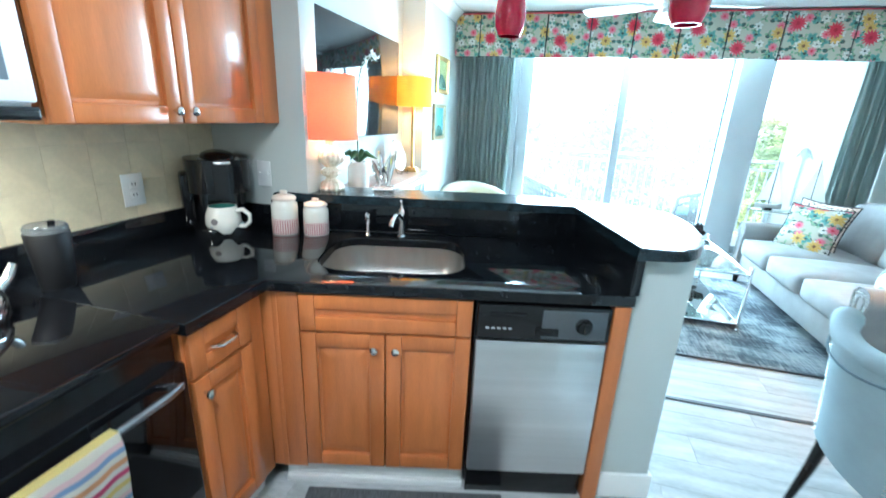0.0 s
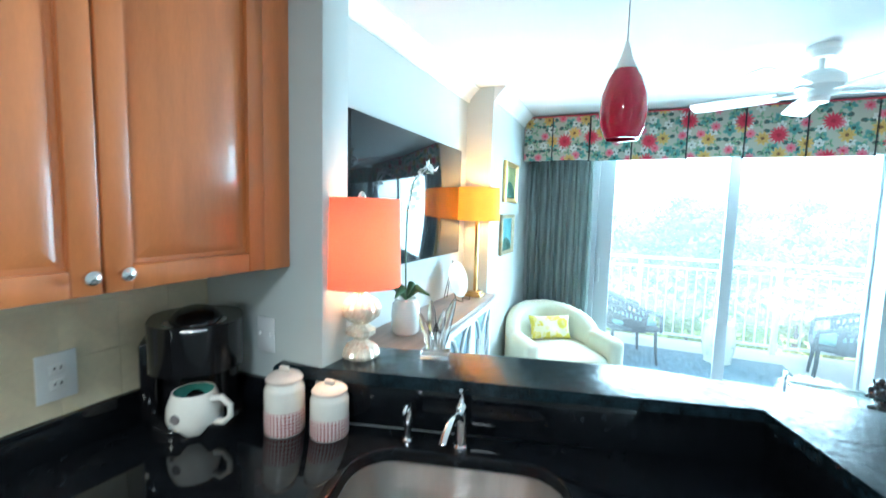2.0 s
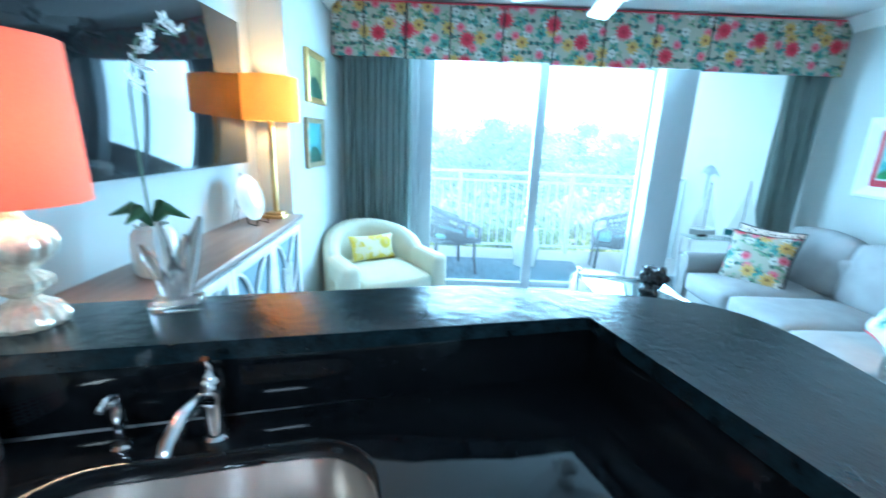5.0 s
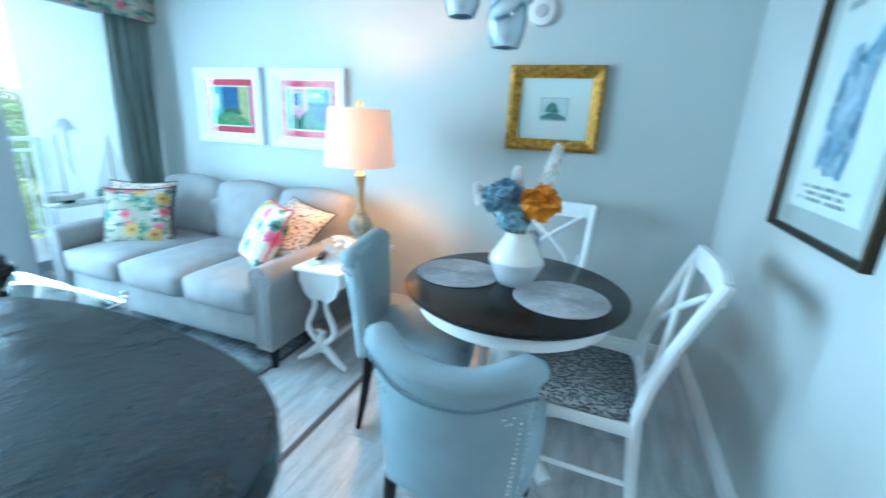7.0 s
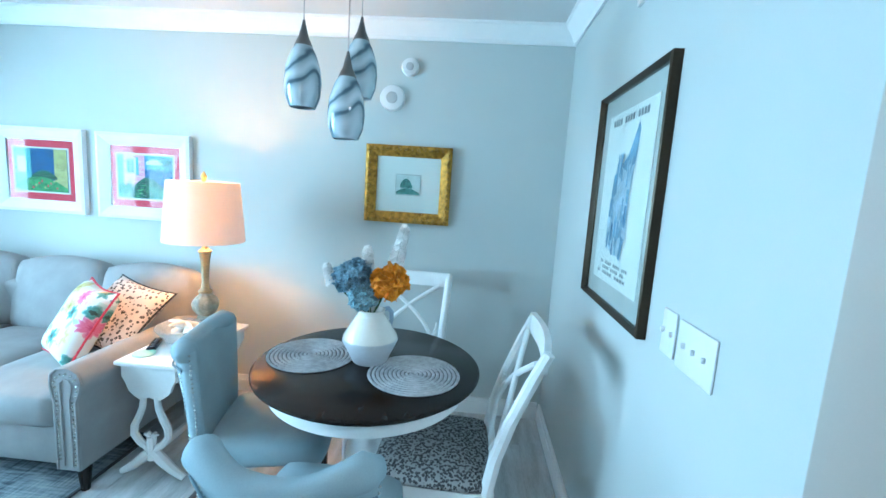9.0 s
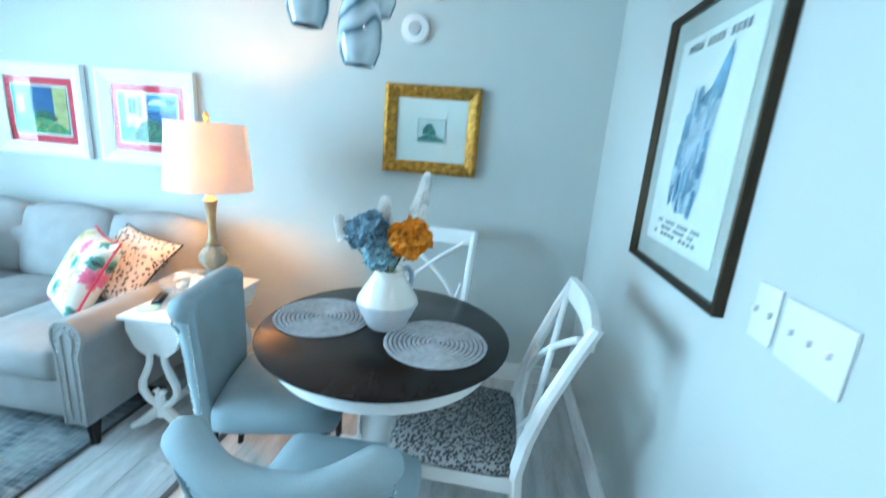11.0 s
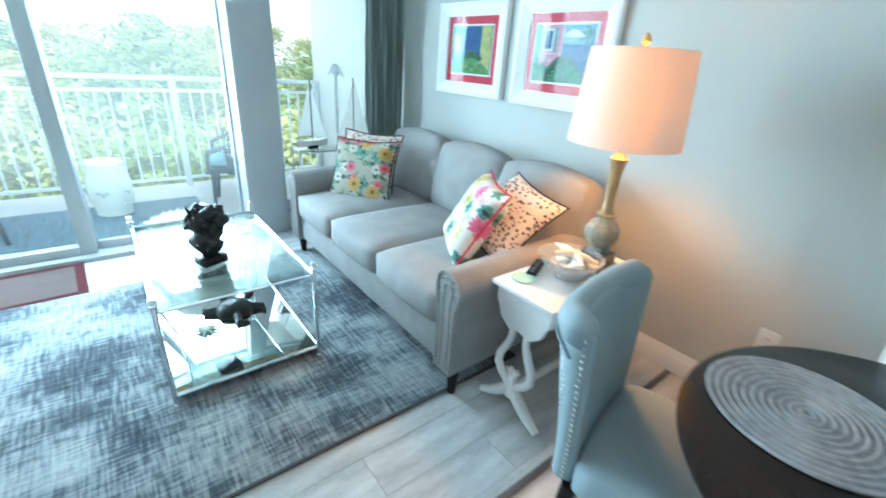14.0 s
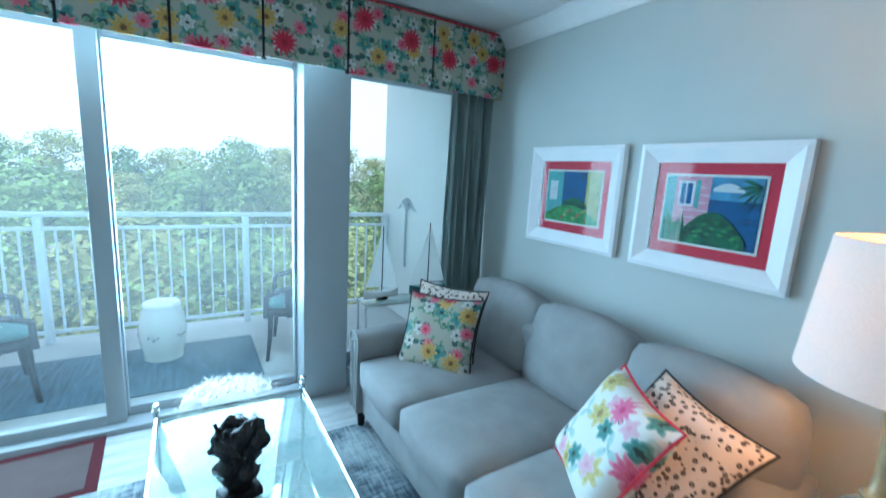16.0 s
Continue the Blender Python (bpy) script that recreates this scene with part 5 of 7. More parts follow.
bp = nt.nodes.new("ShaderNodeBump")
bp.inputs["Strength"].default_value, bp.inputs["Distance"].default_value = 0.5, 0.003
link(nt, last, bp.inputs["Height"])
link(nt, bp.outputs[0], b.inputs["Normal"])
rug = thing("area_rug", "distressed blue-grey area rug under the coffee table", "rug", pose(0.2, 3.46, 0))
boxed("field", (0, 2.75, 0, 1.78, 0.001, 0.010), RUG, rug, 0.003)
boxed("binding", (0, 2.75, -0.008, 0.006, 0.001, 0.012), surf("dark_binding", (0.06, 0.065, 0.07), 0.9), rug, 0.002, "dark bound edge")
dm = thing("door_mat", "beige door mat with red border", "mat", pose(0.38, 5.22, 0, 0, 0, 3))
boxed("border", (0, 0.86, -0.03, 0.46, 0.001, 0.008), surf("red_weave", (0.062, 0.004, 0.009), 0.95, fine=300, bump=0.4), dm, 0.003, "red border")
boxed("field", (0.05, 0.81, 0.02, 0.41, 0.008, 0.011), surf("beige_weave", (0.105, 0.075, 0.071), 0.95, fine=300, bump=0.4), dm, 0.001)

# armchair
BUTTER = surf("pale_sage_linen", (0.62, 0.63, 0.50), 0.9, var=0.06, fine=380, bump=0.3)
arm = thing("armchair", "pale sage barrel armchair near the window", "armchair", pose(-0.115, 5.06, 0, 0, 0, 34) @ Matrix.Scale(1.03, 4))
bm = B()
rows = []
for k in range(25):
    a = radians(-8 + 196 * k / 24)
    back = max(0, math.sin(a)) ** 0.7
    ztop = 0.56 + 0.19 * back
    for_r = []
    ro, ri = 0.42, 0.29
    cx, cy = math.cos(a), math.sin(a) * 0.95
    rows.append([bm.verts.new(p) for p in ((ro * cx * 0.97, ro * cy * 0.97, 0.04), (ro * cx, ro * cy, 0.3), (ro * cx, ro * cy, ztop - 0.05), (0.96 * ro * cx, 0.96 * ro * cy, ztop - 0.01), (0.5 * (ro + ri) * cx, 0.5 * (ro + ri) * cy, ztop), (1.05 * ri * cx, 1.05 * ri * cy, ztop - 0.02), (ri * cx, ri * cy, ztop - 0.07), (ri * cx, ri * cy, 0.28))])
for a, c in zip(rows, rows[1:]):
    for j in range(len(a) - 1):
        bm.faces.new((a[j], a[j + 1], c[j + 1], c[j]))
for e in (rows[0], rows[-1]):
    bm.faces.new(e)
# arms run forward
for s in (-1, 1):
    box(bm, s * 0.355 - 0.065, s * 0.355 + 0.065, -0.38, 0.0, 0.04, 0.565, 0.05, 4)
part("shell", bm, BUTTER, arm, angle=60)
bm = B()
box(bm, -0.29, 0.29, -0.37, 0.25, 0.05, 0.31, 0.02)
part("base", bm, BUTTER, arm)
bm = B()
soft(bm, -0.275, 0.275, -0.385, 0.24, 0.31, 0.44, 0.04, 0.02)
part("seat_cushion", bm, BUTTER, arm, angle=80)
bm = B()
lathe(bm, [(0, 0), (0.22, 0), (0.22, 0.04), (0, 0.04)], 24)
part("swivel_base", bm, DARKWOOD, arm)
YELLOW = blobs("yellow_print", (0.72, 0.70, 0.52), [((0.66, 0.56, 0.06), 1.0, 0.45), ((0.7, 0.66, 0.3), 1.7, 0.3)], 9.0)
pw = thing("throw_pillow", "small yellow printed pillow on the armchair", "pillow", pose(-0.175, 5.165, 0.565, -18, 0, 34))
bm = B()
cushion(bm, 0.40, 0.22, 0.12)
part("cover", bm, YELLOW, pw, angle=70)

# console, television and what stands there
TEAL_PANEL = surf("blue_grey_panel", (0.22, 0.30, 0.36), 0.5, var=0.1)
con = thing("console", "white media console with fretwork doors and wooden top", "console", pose(-0.745, 2.86, 0, 0, 0, 2.5))
bm = B()
box(bm, -0.0, 0.345, -0.01, 1.47, 0.955, 0.985, 0.006)
part("tabletop", bm, surf("grey_brown_wood", (0.25, 0.19, 0.16), 0.35, var=0.25, stretch=(6, 0.7, 1), scale=4), con, "grey-brown wooden top")
bm = B()
for d in ((0.0, 0.31, 0.0, 0.02, 0.0, 0.955), (0.0, 0.31, 1.44, 1.46, 0, 0.955), (0, 0.31, 0.02, 1.44, 0.06, 0.09), (0, 0.31, 0.02, 1.44, 0.93, 0.955), (0, 0.02, 0.02, 1.44, 0.09, 0.93)):
    box(bm, *d, bevel=0.003)
part("body", bm, WHITEWOOD, con)
for k in range(3):
    y0 = 0.025 + k * 0.473
    bm = B()
    for d in ((0.31, 0.328, y0, y0 + 0.04, 0.09, 0.93), (0.31, 0.328, y0 + 0.43, y0 + 0.468, 0.09, 0.93), (0.31, 0.328, y0 + 0.04, y0 + 0.43, 0.09, 0.13), (0.31, 0.328, y0 + 0.04, y0 + 0.43, 0.89, 0.93)):
        box(bm, *d, bevel=0.003)
    door = part("door", bm, WHITEWOOD, con)
    boxed("backing", (0.300, 0.308, y0 + 0.03, y0 + 0.44, 0.10, 0.92), TEAL_PANEL, door, 0, "blue-grey backing")
    bm = B()
    yc = y0 + 0.235
    for s in (-1, 1):
        for zc, fl in ((0.13, 1), (0.89, -1)):
            pts = [(0.318, yc + s * (0.19 - 0.25 * math.sin(radians(q))), zc + fl * 0.60 * (1 - math.cos(radians(q)))) for q in range(0, 91, 10)]
            tube(bm, pts, 0.010, 6)
            pts = [(0.318, yc + s * (0.19 * math.cos(radians(q))), zc + fl * (0.10 + 0.26 * math.sin(radians(q)))) for q in range(0, 91, 15)]
            tube(bm, pts, 0.008, 6)
    part("fretwork", bm, WHITEWOOD, door)
tv = thing("television", "wall-mounted flat black television, switched off", "television", pose(XT, 2.82, 1.30))
boxed("cabinet", (0.02, 0.062, 0, 1.32, 0, 0.705), BLACK, tv, 0.006)
boxed("bracket", (0.0, 0.02, 0.45, 0.87, 0.2, 0.5), BLACK, tv)
boxed("screen", (0.0625, 0.0655, 0.012, 1.308, 0.016, 0.693), surf("tv_screen", (0.01, 0.012, 0.014), 0.05, var=0.1, bump=0), tv, 0.001, "glossy dark screen")

lamp2 = thing("table_lamp", "slim brass column lamp with a yellow drum shade, lit", "lamp", pose(-0.575, 4.20, 0.985))
BRASS = surf("brass", (0.62, 0.42, 0.16), 0.28, 0.9, var=0.15, bump=0.02)
bm = B()
box(bm, -0.06, 0.06, -0.06, 0.06, 0, 0.02, 0.004)
box(bm, -0.045, 0.045, -0.045, 0.045, 0.02, 0.035, 0.004)
part("foot", bm, BRASS, lamp2)
bm = B()
box(bm, -0.013, 0.013, -0.013, 0.013, 0.035, 0.53, 0.004)
lathe(bm, [(0.02, 0.53), (0.02, 0.54), (0.008, 0.55), (0.008, 0.61)], 12)
part("stem", bm, BRASS, lamp2)
shade(lamp2, 0.155, 0.150, 0.54, 0.77, shade_mat("yellow_shade", (0.90, 0.60, 0.16), 0.5))
lamp_bulb(lamp2, 0.59)
bulb("console_lamp_light", (-0.575, 4.20, 1.65), 11, (1.0, 0.50, 0.16), 0.05)

plate = thing("decorative_plate", "white decorative plate on a black wire easel", "plate", pose(-0.62, 4.0, 0.985, 0, 0, 82))
bm = B()
lathe(bm, [(0, 0.012), (0.06, 0.008), (0.075, 0.0), (0.12, -0.012), (0.122, -0.008), (0.076, 0.006), (0.06, 0.014), (0, 0.016)], 36)
part("dish", bm, CERAMIC, plate).matrix_local = pose(0, 0, 0.145, 76, 0, 0)
bm = B()
for s in (-1, 1):
    tube(bm, [(s * 0.05, -0.05, 0.03), (s * 0.05, -0.055, 0.0), (s * 0.05, 0.0, 0.01), (s * 0.03, 0.05, 0.22), (0, 0.06, 0.27), (s * 0.02, 0.11, 0.0)], 0.003, 6)
part("easel", bm, BLACK, plate, "black wire easel")

orchid = thing("orchid", "white orchid in a white ceramic pot", "orchid", pose(-0.58, 3.15, 0.985))
bm = B()
lathe(bm, [(0, 0), (0.055, 0), (0.068, 0.015), (0.07, 0.10), (0.066, 0.145), (0.05, 0.165), (0.052, 0.175), (0.044, 0.175), (0.04, 0.16), (0, 0.155)], 32)
part("pot", bm, CERAMIC, orchid, "white rounded pot")
bm = B()
tube(bm, [(0, 0, 0.16), (0.01, -0.03, 0.4), (0.02, -0.04, 0.6), (0.03, 0.0, 0.74), (0.04, 0.08, 0.80), (0.05, 0.18, 0.79)], 0.004, 6)
part("stem", bm, surf("orchid_stem", (0.05, 0.09, 0.03), 0.5), orchid)
PETAL = surf("white_petal", (0.82, 0.80, 0.76), 0.6, var=0.06, bump=0.1)


def petal_disc(bm, m, r, n=5, curl=0.3):
    for k in range(n):
        a = 2 * math.pi * k / n
        pts = [Vector((0, 0, 0)), Vector((r * 0.6 * math.cos(a - 0.5), r * 0.6 * math.sin(a - 0.5), curl * r * 0.4)), Vector((r * math.cos(a), r * math.sin(a), curl * r)), Vector((r * 0.6 * math.cos(a + 0.5), r * 0.6 * math.sin(a + 0.5), curl * r * 0.4))]
        bm.faces.new([bm.verts.new(m @ p) for p in pts])


for k in range(9):
    bm = B()
    t = k / 8
    p = Vector((0.03 + 0.02 * t, -0.03 + 0.21 * t, 0.62 + 0.2 * math.sin(t * 2.0)))
    petal_disc(bm, Matrix.Translation(p) @ pose(0, 0, 0, 70 - 30 * (k % 3), 30 * math.sin(k * 2.1), 90 * math.cos(k)), 0.042, 5, 0.25)
    part("flower", bm, PETAL, orchid, "white orchid flower", smooth=False)
for k in range(4):
    bm = B()
    a = k * 1.6
    tube(bm, [(0, 0, 0.17), (0.06 * math.cos(a), 0.06 * math.sin(a), 0.23), (0.13 * math.cos(a), 0.13 * math.sin(a), 0.20)], [0.006, 0.022, 0.003], 8)
    part("leaf", bm, surf("orchid_leaf", (0.05, 0.11, 0.04), 0.4), orchid, "dark green leaf")

# lamp and glass ornament on the bar
blamp = thing("table_lamp", "mercury glass table lamp with a coral drum shade", "lamp", pose(-0.44, 2.555, 1.081))
MERCURY = surf("mercury_glass", (0.86, 0.72, 0.58), 0.2, 0.35, var=0.3, scale=30, bump=0.05)
bm = B()
lathe(bm, [(0, 0), (0.062, 0), (0.066, 0.01), (0.055, 0.035), (0.03, 0.05), (0.022, 0.06), (0.03, 0.068), (0.05, 0.08), (0.05, 0.095), (0.03, 0.108), (0.025, 0.115), (0.04, 0.125), (0.063, 0.145), (0.068, 0.17), (0.058, 0.195), (0.03, 0.212), (0.022, 0.225), (0.02, 0.26), (0, 0.26)], 64, ribs=16, rib=0.045)
part("base", bm, MERCURY, blamp)
shade(blamp, 0.136, 0.128, 0.25, 0.545, shade_mat("coral_shade", (0.85, 0.36, 0.25), 0.45))
bm = B()
lathe(bm, [(0, 0.53), (0.008, 0.53), (0.014, 0.55), (0.008, 0.565), (0, 0.57)], 12)
part("finial", bm, NICKEL, blamp)
lamp_bulb(blamp, 0.33)
bulb("bar_lamp_light", (-0.44, 2.555, 1.48), 7, (1.0, 0.60, 0.32), 0.05)
coral = thing("glass_ornament", "clear glass coral ornament on a square base", "ornament", pose(-0.20, 2.66, 1.081, 0, 0, 15))
CRYSTAL = surf("crystal", (0.96, 0.94, 0.92), 0.03, bump=0, trans=0.95)
boxed("base", (-0.05, 0.05, -0.035, 0.035, 0, 0.025), CRYSTAL, coral, 0.004)
bm = B()
for k, (dx, top, lean) in enumerate(((-0.03, 0.15, -0.03), (-0.012, 0.20, -0.01), (0.01, 0.17, 0.02), (0.028, 0.21, 0.035), (0.0, 0.12, 0.0))):
    tube(bm, [(dx * 0.5, 0, 0.02), (dx, 0.004 * k, 0.08), (dx + lean * 0.6, 0, top * 0.8), (dx + lean, 0, top)], [0.014, 0.016, 0.014, 0.005], 8)
part("fronds", bm, CRYSTAL, coral)


# pictures
def picture(name, label, m, w, h, frame_w, frame_d, frame_mat, mats, group=""):
    """A framed picture facing -y: frame of four mitred members, mounts and the sheet."""
    ob = thing(name, label, "picture", m, group)
    prof = [(0, 0), (0, -frame_d), (frame_w * 0.25, -frame_d * 1.15), (frame_w * 0.6, -frame_d * 0.8), (frame_w, -frame_d * 0.45), (frame_w, 0)]
    for side in range(4):
        bm = B()
        L = (w, h, w, h)[side]
        a = [bm.verts.new((-L / 2 + i, d, i)) for i, d in prof]
        c = [bm.verts.new((L / 2 - i, d, i)) for i, d in prof]
        for k in range(len(prof)):
            bm.faces.new((a[k], a[(k + 1) % len(prof)], c[(k + 1) % len(prof)], c[k]))
        bm.faces.new(a)
        bm.faces.new(c[::-1])
        off = (h, w, h, w)[side]
        bmesh.ops.transform(bm, matrix=pose(0, 0, 0, 0, -90 * side, 0) @ pose(0, 0, -off / 2), verts=bm.verts[:])
        part("frame_member", bm, frame_mat, ob, angle=25)
    y = -0.003
    for pname, pw, ph, material in mats:
        boxed(pname, (-pw / 2, pw / 2, y - 0.003, y, -ph / 2, ph / 2), material, ob)
        y -= 0.0035
    g = boxed("glazing", (-w / 2 + frame_w, w / 2 - frame_w, -frame_d * 0.55 - 0.002, -frame_d * 0.55, -h / 2 + frame_w, h / 2 - frame_w), MATT_GLASS, ob, 0, "clear picture glass")
    g.visible_shadow = False
    return ob, y


RED_MOUNT = surf("red_mount", (0.52, 0.010, 0.045), 0.6, var=0.05)
SEA = surf("painted_sea", (0.008, 0.07, 0.22), 0.6, var=0.4, scale=9, stretch=(1, 1, 4))
SKYP = surf("painted_sky", (0.10, 0.26, 0.46), 0.6, var=0.5, scale=14)
LEAFP = surf("painted_green", (0.012, 0.085, 0.04), 0.6, var=0.8, scale=25)
PINKP = surf("painted_pink", (0.58, 0.27, 0.36), 0.6, var=0.15, scale=30)
AQUAP = surf("painted_aqua", (0.14, 0.36, 0.38), 0.6, var=0.2, scale=30)
YELP = surf("painted_yellow", (0.40, 0.38, 0.14), 0.6, var=0.3, scale=30)
PALE_PAINT = surf("painted_white", (0.62, 0.62, 0.66), 0.6, var=0.1, scale=30)
LIGHT_LEAFP = surf("painted_leaf_green", (0.06, 0.22, 0.06), 0.6, var=0.6, scale=40)
PAPER = surf("mount_paper", (0.80, 0.80, 0.77), 0.7, var=0.03)
WHITE_GLOSS = surf("white_frame_paint", (0.80, 0.81, 0.82), 0.3, var=0.03, bump=0.02)


def patch(ob, name, pts, y, material):
    """A flat painted shape on a picture sheet."""
    bm = B()
    bm.faces.new([bm.verts.new((x, y, z)) for x, z in pts])
    return part(name, bm, material, ob)


def hill(x0, x1, z0, top, n=10):
    return [(x0 + (x1 - x0) * k / n, z0 + top * math.sin(math.pi * (0.12 + 0.8 * k / n))) for k in range(n + 1)] + [(x1, z0), (x0, z0)]


pb, y = picture("framed_picture", "seaside house painting with red mount in white frame", pose(XR - 0.001, 3.945, 1.452, 0, 0, -90), 0.66, 0.57, 0.082, 0.035, WHITE_GLOSS,
                [("red_mount", 0.55, 0.46, RED_MOUNT), ("white_mount", 0.41, 0.31, PAPER), ("sheet", 0.39, 0.29, SEA)], "pictures over the sofa")
patch(pb, "painted_sky", [(0.0, 0.05), (0.195, 0.05), (0.195, 0.145), (0.0, 0.145)], y - 0.001, SKYP)
patch(pb, "painted_cloud", hill(0.01, 0.13, 0.085, 0.035), y - 0.0015, PALE_PAINT)
patch(pb, "painted_house", [(-0.15, -0.145), (0.0, -0.145), (0.0, 0.145), (-0.15, 0.145)], y - 0.0015, PINKP)
for k in range(7):
    patch(pb, "painted_board", [(-0.15, -0.10 + 0.033 * k), (0.0, -0.10 + 0.033 * k), (0.0, -0.097 + 0.033 * k), (-0.15, -0.097 + 0.033 * k)], y - 0.0018, PALE_PAINT)
patch(pb, "painted_corner", [(-0.195, -0.145), (-0.15, -0.145), (-0.15, 0.145), (-0.195, 0.145)], y - 0.0015, AQUAP)
patch(pb, "painted_window", [(-0.135, 0.015), (-0.065, 0.015), (-0.065, 0.125), (-0.135, 0.125)], y - 0.0022, PALE_PAINT)
patch(pb, "painted_window_pane", [(-0.125, 0.025), (-0.075, 0.025), (-0.075, 0.115), (-0.125, 0.115)], y - 0.0026, SEA)
patch(pb, "painted_shutter", [(-0.062, 0.01), (-0.042, 0.01), (-0.042, 0.13), (-0.062, 0.13)], y - 0.0022, AQUAP)
patch(pb, "painted_glazing_bar", [(-0.103, 0.025), (-0.098, 0.025), (-0.098, 0.115), (-0.103, 0.115)], y - 0.003, PALE_PAINT)
patch(pb, "painted_bush", hill(-0.10, 0.16, -0.145, 0.145), y - 0.003, LEAFP)
for k in range(16):
    # bright strokes along the bush and tall leaves beside the house
    a = 0.2 + 2.6 * k / 15
    cx, cz = 0.03 - 0.10 * math.cos(a), -0.145 + 0.10 * math.sin(a) * (0.5 + 0.5 * (k % 3) / 2)
    patch(pb, "painted_leaf", [(cx, cz), (cx + 0.012, cz + 0.008), (cx + 0.03, cz + 0.004), (cx + 0.014, cz - 0.004)], y - 0.0034, LIGHT_LEAFP)
for k in range(7):
    cx = -0.185 + 0.014 * k
    patch(pb, "painted_leaf", [(cx, -0.145), (cx + 0.010, -0.145), (cx + 0.012, -0.06 + 0.02 * math.sin(k * 2)), (cx - 0.004, -0.03 + 0.03 * math.sin(k * 1.3))], y - 0.0036, (LEAFP, LIGHT_LEAFP)[k % 2])
for k in range(6):
    a = radians(150 + 22 * k)
    tip = (0.192 + 0.095 * math.cos(a), 0.10 + 0.075 * math.sin(a) - 0.012 * k)
    patch(pb, "painted_frond", [(0.194, 0.11), (0.5 * (0.194 + tip[0]), 0.5 * (0.11 + tip[1]) + 0.012), tip, (0.5 * (0.194 + tip[0]), 0.5 * (0.11 + tip[1]) - 0.006)], y - 0.0032 - 0.0001 * k, LEAFP)
pa, y = picture("framed_picture", "seaside garden painting with red mount in white frame", pose(XR - 0.001, 4.70, 1.455, 0, 0, -90), 0.66, 0.57, 0.082, 0.035, WHITE_GLOSS,
                [("red_mount", 0.55, 0.46, RED_MOUNT), ("white_mount", 0.41, 0.31, PAPER), ("sheet", 0.39, 0.29, SEA)], "pictures over the sofa")
patch(pa, "painted_house", [(-0.195, -0.145), (-0.07, -0.145), (-0.07, 0.145), (-0.195, 0.145)], y - 0.001, AQUAP)
patch(pa, "painted_window", [(-0.17, -0.02), (-0.11, -0.02), (-0.11, 0.09), (-0.17, 0.09)], y - 0.0015, PALE_PAINT)
patch(pa, "painted_sun_wall", [(0.10, -0.145), (0.195, -0.145), (0.195, 0.145), (0.10, 0.145)], y - 0.001, YELP)
patch(pa, "painted_garden", hill(-0.195, 0.195, -0.145, 0.10), y - 0.002, LIGHT_LEAFP)
patch(pa, "painted_hedge", hill(-0.07, 0.12, -0.06, 0.06), y - 0.0018, LEAFP)
for k in range(9):
    cx, cz = -0.06 + 0.022 * k, -0.12 + 0.03 * ((k * 5) % 4) / 2
    patch(pa, "painted_flower", [(cx - 0.008, cz), (cx, cz - 0.008), (cx + 0.008, cz), (cx, cz + 0.010)], y - 0.003, (RED_MOUNT, YELP)[k % 3 == 1])

GILT = surf("carved_gilt", (0.40, 0.22, 0.035), 0.36, 0.75, var=0.65, scale=38, fine=150, bump=0.9, dist=0.008)
gp, y = picture("framed_picture", "small landscape print in a wide carved gilt frame", pose(XR - 0.001, 2.157, 1.512, 0, 0, -90), 0.55, 0.49, 0.07, 0.035, GILT,
                [("mount", 0.43, 0.37, PAPER), ("print_border", 0.165, 0.135, surf("print_edge", (0.45, 0.47, 0.45), 0.7)), ("sheet", 0.155, 0.125, surf("print_paper", (0.62, 0.68, 0.66), 0.7, var=0.15, scale=20))])
GREYGREEN = surf("print_green", (0.12, 0.25, 0.22), 0.7, var=0.7, scale=60)
patch(gp, "printed_tree", hill(-0.05, 0.03, -0.02, 0.06), y - 0.001, GREYGREEN)
patch(gp, "printed_ground", hill(-0.075, 0.075, -0.06, 0.04), y - 0.0015, GREYGREEN)
# carved leaves along the gilt frame
bm = B()
for side in range(4):
    L = (0.55, 0.49, 0.55, 0.49)[side]
    off = (0.49, 0.55, 0.49, 0.55)[side]
    n = 14
    for k in range(n):
        q = bmesh.ops.create_icosphere(bm, subdivisions=1, radius=0.017)["verts"]
        mm = pose(0, 0, 0, 0, -90 * side, 0) @ pose(-L / 2 + L * (k + 0.5) / n, -0.038, -off / 2 + 0.022, 0, 35 if k % 2 else -35, 0) @ Matrix.Diagonal((1.0, 0.55, 0.55, 1))
        bmesh.ops.transform(bm, matrix=mm, verts=q)
part("carving", bm, GILT, gp, "carved gilt leaves")

BRONZE = surf("dark_bronze_frame", (0.04, 0.026, 0.014), 0.3, 0.6, var=0.3)
TAUPE = surf("taupe_mount", (0.50, 0.50, 0.48), 0.7)
po, y = picture("poster", "blue watercolour poster in a thin dark bronze frame", pose(2.405, YP + 0.001, 1.505, 0, 0, 180), 0.66, 0.82, 0.018, 0.028, BRONZE,
                [("mount", 0.62, 0.78, TAUPE), ("sheet", 0.47, 0.64, PAPER)])
BLUEP = surf("blue_wash", (0.20, 0.33, 0.48), 0.7, var=0.5, scale=13, fine=60)
MIDBLUE = surf("steel_blue_wash", (0.30, 0.42, 0.54), 0.7, var=0.4, scale=16)
INKBLUE = surf("deep_blue_wash", (0.11, 0.19, 0.31), 0.7, var=0.5, scale=20)
PALEBLUE = surf("pale_blue_wash", (0.48, 0.56, 0.66), 0.7, var=0.4, scale=18)
rnd = random.Random(8)
patch(po, "painted_roof", [(-0.07, 0.10), (0.03, 0.155), (0.10, 0.26), (0.115, 0.23), (0.10, 0.11), (0.02, 0.06)], y - 0.001, BLUEP)
